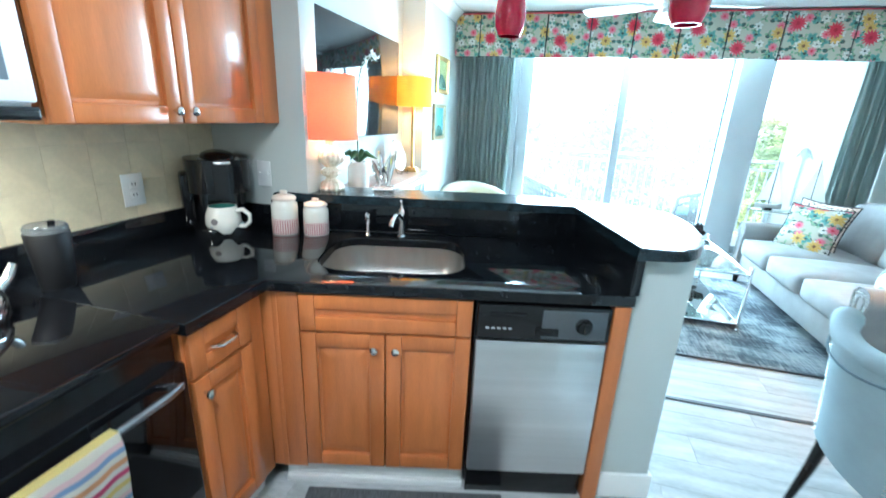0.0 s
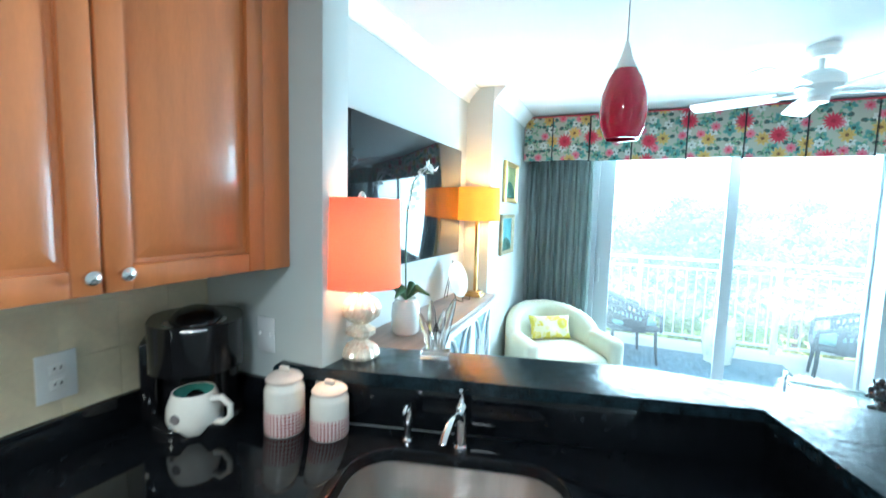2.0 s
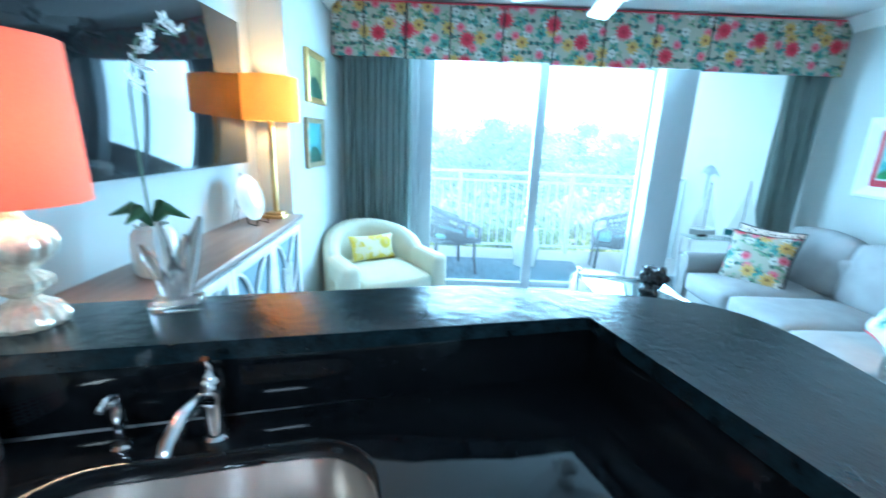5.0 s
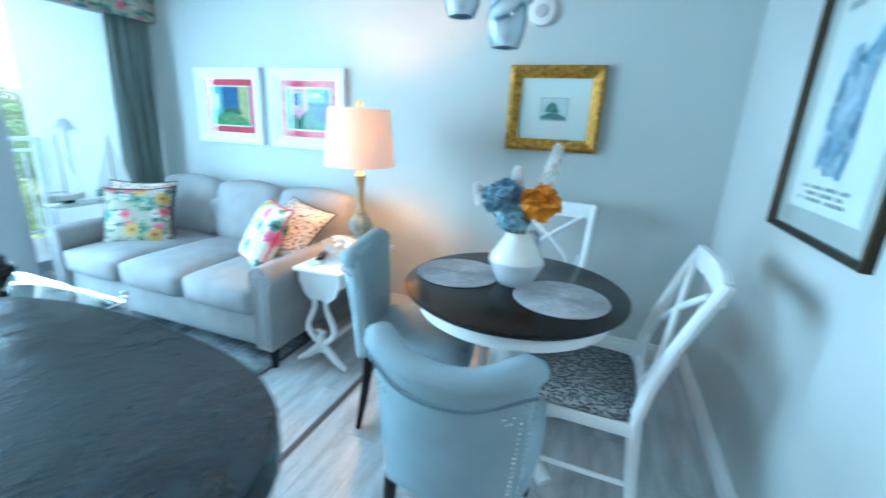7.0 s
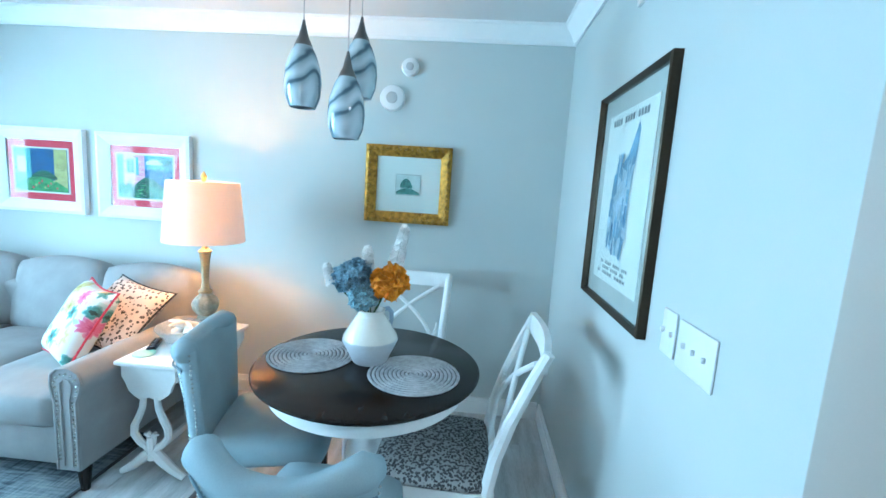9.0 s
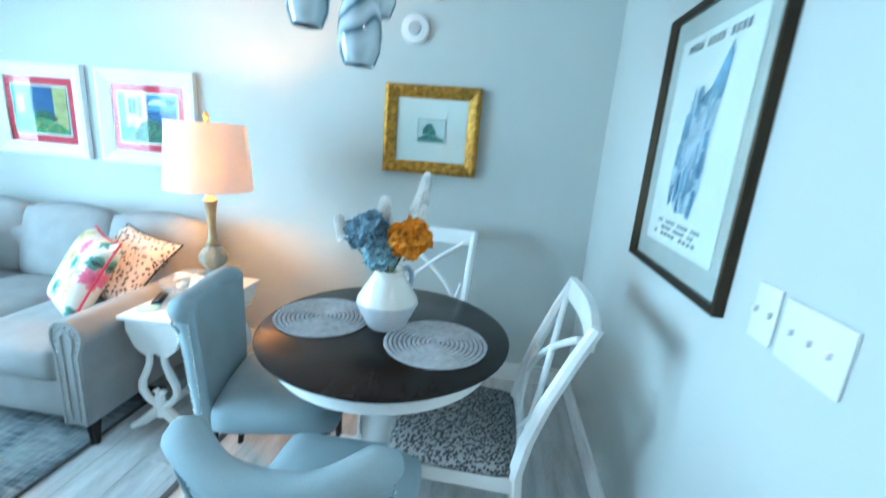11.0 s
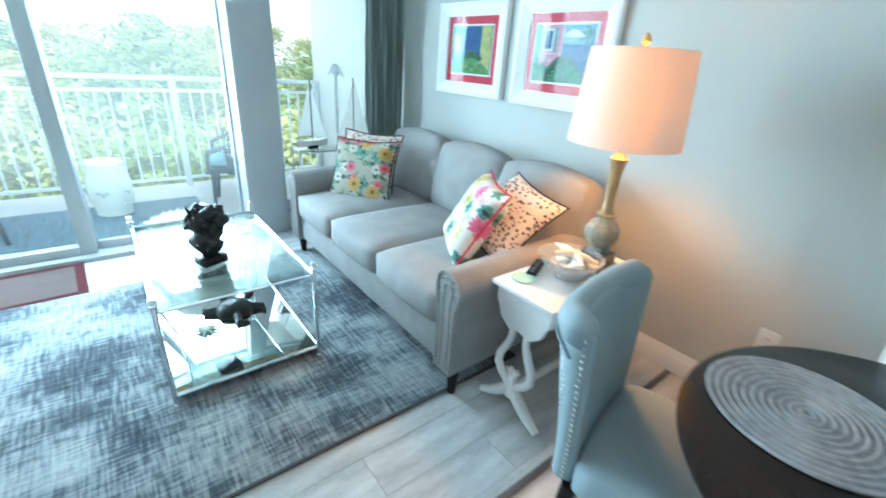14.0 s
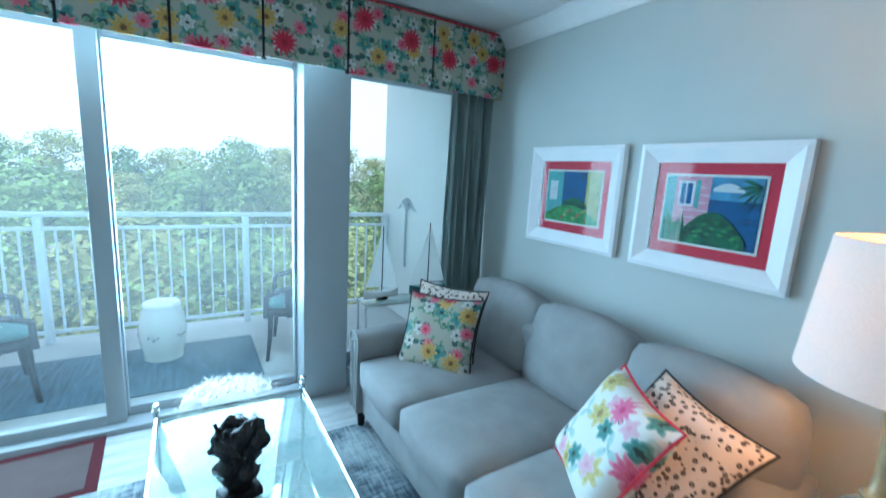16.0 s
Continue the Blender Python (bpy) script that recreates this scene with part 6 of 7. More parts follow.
patch(po, "painted_facade", [(-0.12, -0.17), (-0.03, -0.21), (0.06, -0.20), (0.09, -0.13), (0.08, 0.02), (0.10, 0.12), (0.02, 0.10), (-0.08, 0.13), (-0.09, 0.02), (-0.12, -0.06)], y - 0.0014, PALEBLUE)
for k in range(58):
    # loose upright brush strokes over the painted block, denser and deeper towards its foot
    low = k % 3 > 0
    cx, cz = rnd.uniform(-0.10, 0.075), rnd.uniform(-0.18, -0.02) if low else rnd.uniform(-0.02, 0.13)
    hw, hl, sl = rnd.uniform(0.006, 0.016), rnd.uniform(0.016, 0.045), rnd.uniform(-0.006, 0.008)
    patch(po, "brush_stroke", [(cx - hw, cz - hl), (cx + hw * 0.7, cz - hl * 1.1), (cx + hw + sl, cz + hl), (cx - hw * 0.8 + sl, cz + hl * 0.9)], y - 0.0018 - 0.00005 * k, (BLUEP, PALEBLUE, BLUEP, MIDBLUE, INKBLUE if low else PALEBLUE)[k % 5])
GREYINK = surf("grey_ink", (0.25, 0.26, 0.27), 0.7)
for k, (x0, x1, z) in enumerate(((-0.20, 0.20, 0.285), (-0.15, 0.15, -0.245), (-0.12, 0.12, -0.265), (-0.17, 0.17, -0.285))):
    n = 16 if k < 2 else 12
    for j in range(n):
        if (j * 7 + k) % 5 == 0:
            continue
        xa = x0 + (x1 - x0) * j / n
        patch(po, "printed_bar", [(xa, z - (0.012 if k == 0 else 0.006)), (xa + (x1 - x0) / n * 0.7, z - (0.012 if k == 0 else 0.006)), (xa + (x1 - x0) / n * 0.7, z + (0.012 if k == 0 else 0.006)), (xa, z + (0.012 if k == 0 else 0.006))], y - 0.001, GREYINK)

p1, y = picture("framed_picture", "small landscape painting in a gold frame", pose(XP + 0.001, 4.95, 1.84, 0, 0, 90), 0.42, 0.34, 0.04, 0.025, BRASS, [("sheet", 0.36, 0.28, YELP)])
patch(p1, "painted_hill", hill(-0.17, 0.17, -0.13, 0.14), y - 0.001, LEAFP)
p2, y = picture("framed_picture", "small shore painting in an aged gilt frame", pose(XP + 0.001, 4.89, 1.40, 0, 0, 90), 0.40, 0.34, 0.035, 0.025, MATS["aged_gilt"], [("sheet", 0.34, 0.28, AQUAP)])
patch(p2, "painted_shore", hill(-0.16, 0.16, -0.135, 0.11), y - 0.001, LEAFP)

# curtains and valance
CURTAIN = surf("grey_green_curtain", (0.38, 0.44, 0.42), 0.85, var=0.12, scale=3, fine=200, bump=0.2)


def curtain(x0, x1, y, z0, z1, folds, label):
    ob = thing("curtain", label, "curtain", group="curtains at the window")
    bm = B()
    n, rows = folds * 10, []
    for j in range(9):
        z = z0 + (z1 - z0) * j / 8
        amp = 0.035 - 0.012 * j / 8
        rows.append([bm.verts.new((x0 + (x1 - x0) * i / n + 0.006 * math.sin(i * 0.9 + j), y + amp * math.sin(2 * math.pi * i / 10 + 0.25 * math.sin(i * 0.37)) + 0.008 * math.sin(i * 0.23 + j * 0.6), z)) for i in range(n + 1)])
    for a, c in zip(rows, rows[1:]):
        for i in range(n):
            bm.faces.new((a[i], a[i + 1], c[i + 1], c[i]))
    bmesh.ops.solidify(bm, geom=bm.faces[:], thickness=0.003)
    part("cloth", bm, CURTAIN, ob, angle=80)


curtain(-0.50, 0.10, 5.60, 0.015, 2.30, 11, "grey-green pleated floor-length curtain, drawn aside")
curtain(3.21, 3.545, 5.53, 0.015, 2.30, 8, "grey-green pleated curtain gathered beside the sofa wall")
val = thing("valance", "floral pleated valance with red piping above the window", "valance", pose(0, 0, 0))
seams = [-0.545, -0.28, 0.05, 0.40, 0.82, 1.22, 1.62, 2.02, 2.46, 3.0, 3.56]
for k, (a, c) in enumerate(zip(seams, seams[1:])):
    bm = B()
    vs = box(bm, a + 0.006, c - 0.006, 5.42, 5.44, 2.075 + 0.006 * math.sin(k * 2), 2.475, 0.006)
    part("cloth_panel", bm, FLORAL, val)
for x in seams[1:-1]:
    boxed("pleat", (x - 0.012, x + 0.012, 5.434, 5.446, 2.07, 2.472), DARK_PIPING, val, 0.003, "dark inverted pleat")
bm = B()
tube(bm, [(-0.545, 5.425, 2.478), (3.56, 5.425, 2.478)], 0.008, 8)
part("piping", bm, RED_PIPING, val, "red top piping")
boxed("board", (-0.545, 3.56, 5.44, 5.715, 2.455, 2.475), WHITEWOOD, val)
boxed("cloth_panel", (3.541, 3.561, 5.44, 5.70, 2.075, 2.455), FLORAL, val, 0.004)
boxed("cloth_panel", (-0.545, -0.525, 5.44, 5.70, 2.075, 2.455), FLORAL, val, 0.004)
boxed("lining", (-0.52, 3.54, 5.446, 5.45, 2.09, 2.455), PAPER, val)

# ceiling fan
fan = thing("ceiling_fan", "white five-blade ceiling fan", "ceiling fan", pose(1.28, 4.22, H))
bm = B()
lathe(bm, [(0, 0), (0.07, 0), (0.075, -0.03), (0.05, -0.06), (0.015, -0.065)], 24)
part("canopy", bm, TRIM, fan)
bm = B()
tube(bm, [(0, 0, -0.05), (0, 0, -0.14)], 0.013, 10)
part("downrod", bm, TRIM, fan)
bm = B()
lathe(bm, [(0, -0.13), (0.06, -0.13), (0.105, -0.16), (0.11, -0.21), (0.085, -0.245), (0.05, -0.26), (0.045, -0.29), (0, -0.295)], 32)
part("motor", bm, TRIM, fan)
for k in range(5):
    bm = B()
    m = pose(0, 0, -0.235, 0, 0, 72 * k + 12) @ pose(0, 0, 0, 11, 0, 0)
    box(bm, 0.09, 0.20, -0.022, 0.022, -0.006, 0.0, 0.002, m=m)
    iron = part("blade_iron", bm, TRIM, fan)
    bm = B()
    slab(bm, [(0.17, -0.05), (0.30, -0.062), (0.56, -0.068), (0.60, -0.055), (0.61, 0.0), (0.60, 0.055), (0.56, 0.068), (0.30, 0.062), (0.17, 0.05)], 0.0, 0.007, 0.002)
    bmesh.ops.transform(bm, matrix=m, verts=bm.verts[:])
    part("blade", bm, TRIM, iron)


# hanging lamps
def pendant(label, x, y, zb, h, r, glass_mat, cap_mat, group, ztop=H):
    ob = thing("pendant_lamp", label, "pendant lamp", pose(x, y, zb), group)
    bm = B()
    prof = [(r * 0.70, 0), (r * 0.93, h * 0.16), (r, h * 0.36), (r * 0.93, h * 0.58), (r * 0.68, h * 0.80), (r * 0.36, h * 0.95), (r * 0.25, h * 1.0)]
    lathe(bm, prof + [(a - 0.004, z) for a, z in reversed(prof)] + [prof[0]], 32)
    part("shade", bm, glass_mat, ob, angle=60)
    bm = B()
    lathe(bm, [(r * 0.50, h * 0.90), (r * 0.40, h * 0.97), (r * 0.27, h * 1.04), (r * 0.12, h * 1.2), (0.004, h * 1.28), (0, h * 1.28)], 20)
    part("cap", bm, cap_mat, ob)
    bm = B()
    tube(bm, [(0, 0, h * 1.25), (0, 0, ztop - zb - 0.001)], 0.0025, 6)
    part("cord", bm, surf("grey_cord", (0.45, 0.45, 0.45), 0.5), ob)
    return ob


CRANBERRY = surf("cranberry_glass", (0.42, 0.006, 0.035), 0.10, var=0.25, scale=10, bump=0, coat=0.6, sub=0.1)
for x, y in ((0.352, 2.90), (1.076, 2.66)):
    ob = pendant("cranberry red glass pendant with nickel cap over the bar", x, y, 1.845, 0.25, 0.076, CRANBERRY, NICKEL, "pendants over the bar")
    bm = B()
    lathe(bm, [(0, 0), (0.05, 0), (0.05, -0.015), (0.02, -0.025), (0, -0.025)], 24)
    part("ceiling_rose", bm, TRIM, ob).matrix_local = pose(0, 0, H - 1.845)

MARBLED = bpy.data.materials.new("marbled_blue_glass")
MARBLED.use_nodes = True
nt = MARBLED.node_tree
b = nt.nodes["Principled BSDF"]
b.inputs["Roughness"].default_value = 0.12
b.inputs["Coat Weight"].default_value = 0.5
co, wv, rp = nt.nodes.new("ShaderNodeTexCoord"), nt.nodes.new("ShaderNodeTexWave"), nt.nodes.new("ShaderNodeValToRGB")
wv.wave_type, wv.bands_direction = "BANDS", "DIAGONAL"
wv.inputs["Scale"].default_value, wv.inputs["Distortion"].default_value, wv.inputs["Detail"].default_value = 6.0, 9.0, 2.0
link(nt, co.outputs["Object"], wv.inputs["Vector"])
link(nt, wv.outputs["Fac"], rp.inputs[0])
rp.color_ramp.elements[0].color = (0.09, 0.14, 0.18, 1)
rp.color_ramp.elements[1].color = (0.62, 0.68, 0.71, 1)
rp.color_ramp.elements.new(0.22).color = (0.36, 0.44, 0.49, 1)
link(nt, rp.outputs[0], b.inputs["Base Color"])
for x, y, z in ((2.38, 2.37, 1.76), (2.36, 2.20, 1.655), (2.52, 2.20, 1.83)):
    pendant("marbled blue-grey glass pendant over the dining table", x, y, z, 0.235, 0.066, MARBLED, surf("dark_nickel", (0.2, 0.19, 0.18), 0.3, 0.9, bump=0), "pendants over the dining table", H - 0.03)
rose = thing("ceiling_rose", "round brushed brass ceiling canopy for three pendants", "ceiling canopy", pose(2.42, 2.26, H))
bm = B()
lathe(bm, [(0, -0.001), (0.15, -0.001), (0.15, -0.02), (0.14, -0.03), (0, -0.032)], 40)
part("plate", bm, NICKEL, rose)

# alarms and vent
for y, z, r, nm, lb in ((2.18, 2.235, 0.055, "smoke_alarm", "small round white smoke alarm on the wall"), (2.284, 2.045, 0.08, "alarm_sounder", "round white alarm sounder with strobe on the wall")):
    ob = thing(nm, lb, "alarm", pose(XR, y, z, 0, -90, 0))
    bm = B()
    lathe(bm, [(0, 0.001), (r, 0.001), (r, 0.012), (r * 0.9, 0.028), (r * 0.6, 0.034), (0, 0.035)], 32)
    part("cover", bm, WHITE_PLASTIC, ob)
    bm = B()
    lathe(bm, [(r * 0.45, 0.034), (r * 0.42, 0.040), (r * 0.25, 0.042), (0, 0.042)], 20)
    part("sensor", bm, surf("grey_sensor", (0.45, 0.46, 0.46), 0.4), ob)
vent = thing("wall_vent", "white louvred air vent high on the wall", "vent", pose(2.34, YP + 0.001, 2.28))
boxed("vent_frame", (-0.14, 0.14, 0, 0.012, -0.10, 0.10), WHITE_PLASTIC, vent, 0.004)
for k in range(7):
    bm = B()
    box(bm, -0.12, 0.12, 0.010, 0.022, -0.003, 0.003, 0.001, m=pose(0, 0, -0.075 + 0.025 * k, -30))
    part("slat", bm, WHITE_PLASTIC, vent)

# ---- dining corner ----
table = thing("dining_table", "round dining table with espresso top and white pedestal", "table", pose(2.495, 2.11, 0) @ Matrix.Diagonal((1, 1, 1.016, 1)))
bm = B()
lathe(bm, [(0, 0.715), (0.425, 0.715), (0.438, 0.720), (0.44, 0.728), (0.452, 0.732), (0.462, 0.738), (0.462, 0.744), (0.452, 0.75), (0, 0.75)], 72)
part("tabletop", bm, DARKWOOD, table, "dark espresso round top")
bm = B()
lathe(bm, [(0.40, 0.715), (0.40, 0.655), (0.385, 0.65), (0.375, 0.655), (0.375, 0.715)], 64)
part("apron", bm, WHITEWOOD, table)
bm = B()
lathe(bm, [(0, 0.70), (0.12, 0.70), (0.10, 0.66), (0.06, 0.62), (0.055, 0.50), (0.08, 0.40), (0.09, 0.33), (0.065, 0.24), (0.075, 0.20), (0.08, 0.12), (0, 0.12)], 32)
part("pedestal", bm, WHITEWOOD, table)
for k in range(4):
    bm = B()
    a = radians(45 + 90 * k)
    c, s = math.cos(a), math.sin(a)
    tube(bm, [(0.05 * c, 0.05 * s, 0.20), (0.15 * c, 0.15 * s, 0.15), (0.25 * c, 0.25 * s, 0.07), (0.34 * c, 0.34 * s, 0.032)], [0.05, 0.04, 0.034, 0.03], 10)
    part("foot", bm, WHITEWOOD, table)
MATW = surf("grey_woven_vinyl", (0.40, 0.40, 0.41), 0.6, var=0.3, scale=40, fine=260, bump=0.6, dist=0.002)
for x, y in ((2.51, 2.36), (2.41, 1.905)):
    pm = thing("placemat", "round grey woven placemat on the table", "placemat", pose(x, y + 0.005, 0.7625), "placemats on the table")
    for k in range(11):
        bm = B()
        r = 0.012 + 0.0165 * k
        pts = [(r * math.cos(2 * math.pi * q / 40), r * math.sin(2 * math.pi * q / 40), 0.004) for q in range(40)]
        tube(bm, pts, 0.0062, 6, closed=True)
        for v in bm.verts:
            v.co.z = max(0.0, 0.004 + (v.co.z - 0.004) * 0.75)
        part("woven_ring", bm, MATW, pm)
    bm = B()
    lathe(bm, [(0, 0.0), (0.180, 0.0), (0.180, 0.003), (0, 0.003)], 40)
    part("backing", bm, surf("dark_mat_backing", (0.10, 0.10, 0.11), 0.8), pm)

jug = thing("vase", "white two-tone ceramic jug vase holding flowers", "vase", pose(2.51, 2.115, 0.7625, 0, 0, -40))
bm = B()
lathe(bm, [(0, 0), (0.066, 0), (0.074, 0.008), (0.115, 0.095), (0.114, 0.105)], 36)
part("lower_body", bm, surf("pale_grey_glaze", (0.55, 0.56, 0.58), 0.3), jug, "pale grey glazed base")
bm = B()
lathe(bm, [(0.114, 0.104), (0.112, 0.115), (0.062, 0.195), (0.056, 0.205), (0.058, 0.225), (0.052, 0.225), (0.05, 0.205), (0, 0.19)], 36)
part("upper_body", bm, CERAMIC, jug)
bm = B()
tube(bm, [(0.055, 0, 0.21), (0.088, 0, 0.215), (0.108, 0, 0.195), (0.11, 0, 0.16), (0.10, 0, 0.125)], [0.011, 0.010, 0.010, 0.010, 0.011], 10)
part("handle", bm, surf("blue_grey_glaze", (0.30, 0.36, 0.44), 0.35), jug, "blue-grey handle")


def ruffle(bm, m, r, rnd):
    """One broad petal cluster: a shallow cup with a wavy rim."""
    n = 9
    c = bm.verts.new(m @ Vector((0, 0, -0.25 * r)))
    ph, amp = rnd.uniform(0, 6), rnd.uniform(0.15, 0.35)
    mid, rim = [], []
    for k in range(n):
        a = 2 * math.pi * k / n
        q = r * (1 + 0.16 * math.sin(3 * a + ph))
        mid.append(bm.verts.new(m @ Vector((0.6 * q * math.cos(a), 0.6 * q * math.sin(a), 0.05 * r))))
        rim.append(bm.verts.new(m @ Vector((q * math.cos(a), q * math.sin(a), amp * r * math.sin(4 * a + ph)))))
    for k in range(n):
        bm.faces.new((c, mid[k], mid[(k + 1) % n]))
        bm.faces.new((mid[k], rim[k], rim[(k + 1) % n], mid[(k + 1) % n]))


def bloom(name, m, r, count, size, material, label, seed, squash=0.85):
    """A full flower head built of many small curled petals, with its stem."""
    ob = thing(name, label, "flower", m, "flowers in the vase")
    rnd = random.Random(seed)
    bm = B()
    for k in range(count):
        z = 1 - 1.7 * (k + 0.5) / count
        a = k * 2.39996
        q = math.sqrt(max(0, 1 - z * z))
        n = Vector((q * math.cos(a), q * math.sin(a), z))
        p = Vector((n.x, n.y, n.z * squash)) * r * rnd.uniform(0.70, 1.12)
        rot = n.to_track_quat("Z", "Y").to_matrix().to_4x4() @ pose(0, 0, 0, rnd.uniform(-65, 65), rnd.uniform(-65, 65), rnd.uniform(0, 360))
        ruffle(bm, Matrix.Translation(p) @ rot, size * rnd.uniform(0.8, 1.2), rnd)
    tagged(part("petal_head", bm, material, ob, smooth=False), kind="stuff")
    bm = B()
    w = m.inverted() @ Vector((2.51, 2.115, 0.95))
    tube(bm, [(0, 0, 0), w * 0.5 + Vector((0, 0, -0.01)), w], 0.004, 6)
    part("stem", bm, surf("flower_stem", (0.07, 0.12, 0.05), 0.6), ob, "green stem")


BLUE_PETAL = surf("blue_petal", (0.20, 0.31, 0.39), 0.7, var=0.6, scale=30, bump=0.1)
TEAL_PETAL = surf("teal_petal", (0.27, 0.42, 0.48), 0.7, var=0.6, scale=30, bump=0.1)
GOLD_PETAL = surf("amber_petal", (0.80, 0.29, 0.006), 0.65, var=0.4, scale=20, bump=0.1)
bloom("hydrangea", pose(2.485, 2.190, 1.125, -20, 0, 0), 0.074, 330, 0.0135, BLUE_PETAL, "dusty blue hydrangea head in the vase", 1)
bloom("hydrangea", pose(2.460, 2.140, 1.05, -10, -20, 0), 0.056, 200, 0.012, TEAL_PETAL, "teal blue hydrangea head in the vase", 2)
bloom("dahlia", pose(2.485, 2.040, 1.112, 10, -20, 0), 0.062, 120, 0.027, GOLD_PETAL, "amber orange flower head in the vase", 3)


def spike(m, h, r, seed, label):
    ob = thing("delphinium", label, "flower", m, "flowers in the vase")
    rnd = random.Random(seed)
    bm = B()
    for k in range(120):
        t = k / 120
        a = k * 2.4
        q = r * (1 - 0.65 * t)
        petal_disc(bm, Matrix.Translation((q * math.cos(a), q * math.sin(a), h * t)) @ pose(0, 0, 0, rnd.uniform(30, 80), 0, math.degrees(a) + 90), 0.017, 5, 0.3)
    tagged(part("floret_spike", bm, PETAL, ob, smooth=False), kind="stuff")
    bm = B()
    w = m.inverted() @ Vector((2.51, 2.115, 0.95))
    tube(bm, [(0, 0, h), (0, 0, 0), w], 0.003, 6)
    part("stem", bm, MATS["flower_stem"], ob, "green stem")


spike(pose(2.550, 2.040, 1.13, 10, 12, 0), 0.21, 0.034, 4, "tall white delphinium spike in the vase")
spike(pose(2.530, 2.140, 1.11, -4, 4, 0), 0.13, 0.028, 5, "short white delphinium spike in the vase")
spike(pose(2.470, 2.270, 1.10, -22, 0, 0), 0.07, 0.022, 6, "white delphinium tip beside the hydrangea")

CHAIRCLOTH = surf("powder_blue_velvet", (0.285, 0.36, 0.39), 0.8, var=0.12, scale=6, fine=300, bump=0.2)


def parsons(m, label):
    """An upholstered dining chair: curved winged back, padded seat, dark legs. It faces +y."""
    ob = thing("dining_chair", label, "chair", m, "upholstered chairs at the table")
    bm = B()
    soft(bm, -0.22, 0.22, -0.20, 0.25, 0.36, 0.475, 0.03, 0.02)
    part("seat", bm, CHAIRCLOTH, ob, angle=80)
    bm = B()
    n, rows = 16, []
    for j in range(13):
        t = j / 12
        z = 0.36 + 0.475 * t
        w = 0.19 + 0.04 * t
        lean = -0.20 - 0.085 * t
        ring = []
        for i in range(n + 1):
            s = 2 * i / n - 1
            zz = z + (0.060 * abs(s) ** 2.2 - 0.012) * (t ** 3) - 0.03 * (t ** 5) * (abs(s) ** 9)
            ring.append((s * w, lean + 0.075 * (t ** 0.8) * abs(s) ** 2.6, zz))
        rows.append(ring)
    th = 0.085
    fr = [[bm.verts.new(p) for p in r] for r in rows]
    bk = [[bm.verts.new((p[0] * 1.015, p[1] - th * (0.45 + 0.55 * math.cos(1.2 * (2 * i / n - 1))), p[2] - 0.004)) for i, p in enumerate(r)] for r in rows]
    for j in range(12):
        for i in range(n):
            bm.faces.new((fr[j][i], fr[j][i + 1], fr[j + 1][i + 1], fr[j + 1][i]))
            bm.faces.new((bk[j][i + 1], bk[j][i], bk[j + 1][i], bk[j + 1][i + 1]))
        for i in (0, n):
            bm.faces.new((fr[j][i], fr[j + 1][i], bk[j + 1][i], bk[j][i]))
    for i in range(n):
        for j in (0, 12):
            bm.faces.new((fr[j][i], fr[j][i + 1], bk[j][i + 1], bk[j][i]))
    bmesh.ops.recalc_face_normals(bm, faces=bm.faces[:])
    bmesh.ops.bevel(bm, geom=[e for e in bm.edges if e.calc_face_angle(0) > 0.9], offset=0.018, segments=3, profile=0.5, affect="EDGES")
    back = part("backrest", bm, CHAIRCLOTH, ob, angle=75)
    # padded roll over the top, thickest at the wings, with a corded seam below it
    bm = B()
    path, radii, seam = [], [], []
    for i in range(n + 1):
        s = 2 * i / n - 1
        p = rows[-1][i]
        off = th * (0.45 + 0.55 * math.cos(1.2 * s))
        path.append((p[0] * 1.0, p[1] - off * 0.52, p[2] - 0.022))
        radii.append((0.037 + 0.012 * abs(s) ** 3) * (0.55 if abs(s) == 1 else 1))
        q = rows[-2][i]
        seam.append((q[0] * 1.018, q[1] - off - 0.004, q[2] - 0.040))
    tube(bm, path, radii, 14)
    part("top_roll", bm, CHAIRCLOTH, back, angle=80)
    # seam coloured darker than the cloth to draw the groove's shadow
    bm = B()
    tube(bm, seam, 0.0042, 6)
    part("piping", bm, surf("shaded_seam_blue", (0.12, 0.17, 0.20), 0.8), back, "corded seam darkened as a shadow line")
    for s in (-1, 1):
        bm = B()
        for k in range(26):
            t = 0.06 + 0.90 * k / 25
            z, lean = 0.36 + 0.475 * t, -0.20 - 0.085 * t
            q = bmesh.ops.create_icosphere(bm, subdivisions=1, radius=0.0048)["verts"]
            bmesh.ops.translate(bm, verts=q, vec=(s * ((0.19 + 0.04 * t) * 1.012 + 0.002), lean + 0.075 * (t ** 0.8) - 0.03, z + 0.02 * t ** 3))
        part("nailhead_trim", bm, NICKEL, back, "row of nickel nailheads")
        bm = B()
        # an inner row with a square scroll on the outside of the wing
        for t, e in [(0.05 + 0.033 * k, 0.90) for k in range(25)] + [(0.84, 0.84), (0.84, 0.78), (0.84, 0.72), (0.80, 0.72), (0.76, 0.72), (0.72, 0.74), (0.72, 0.79), (0.76, 0.81)]:
            q = bmesh.ops.create_icosphere(bm, subdivisions=1, radius=0.0048)["verts"]
            yb = -0.20 - 0.085 * t + 0.075 * (t ** 0.8) * e ** 2.6 - th * (0.45 + 0.55 * math.cos(1.2 * e))
            bmesh.ops.translate(bm, verts=q, vec=(s * e * (0.19 + 0.04 * t) * 1.015, yb - 0.001, 0.356 + 0.475 * t + (0.045 * e ** 2.2 - 0.012) * t ** 3))
        part("nailhead_scroll", bm, NICKEL, back, "square scroll of nickel nailheads")
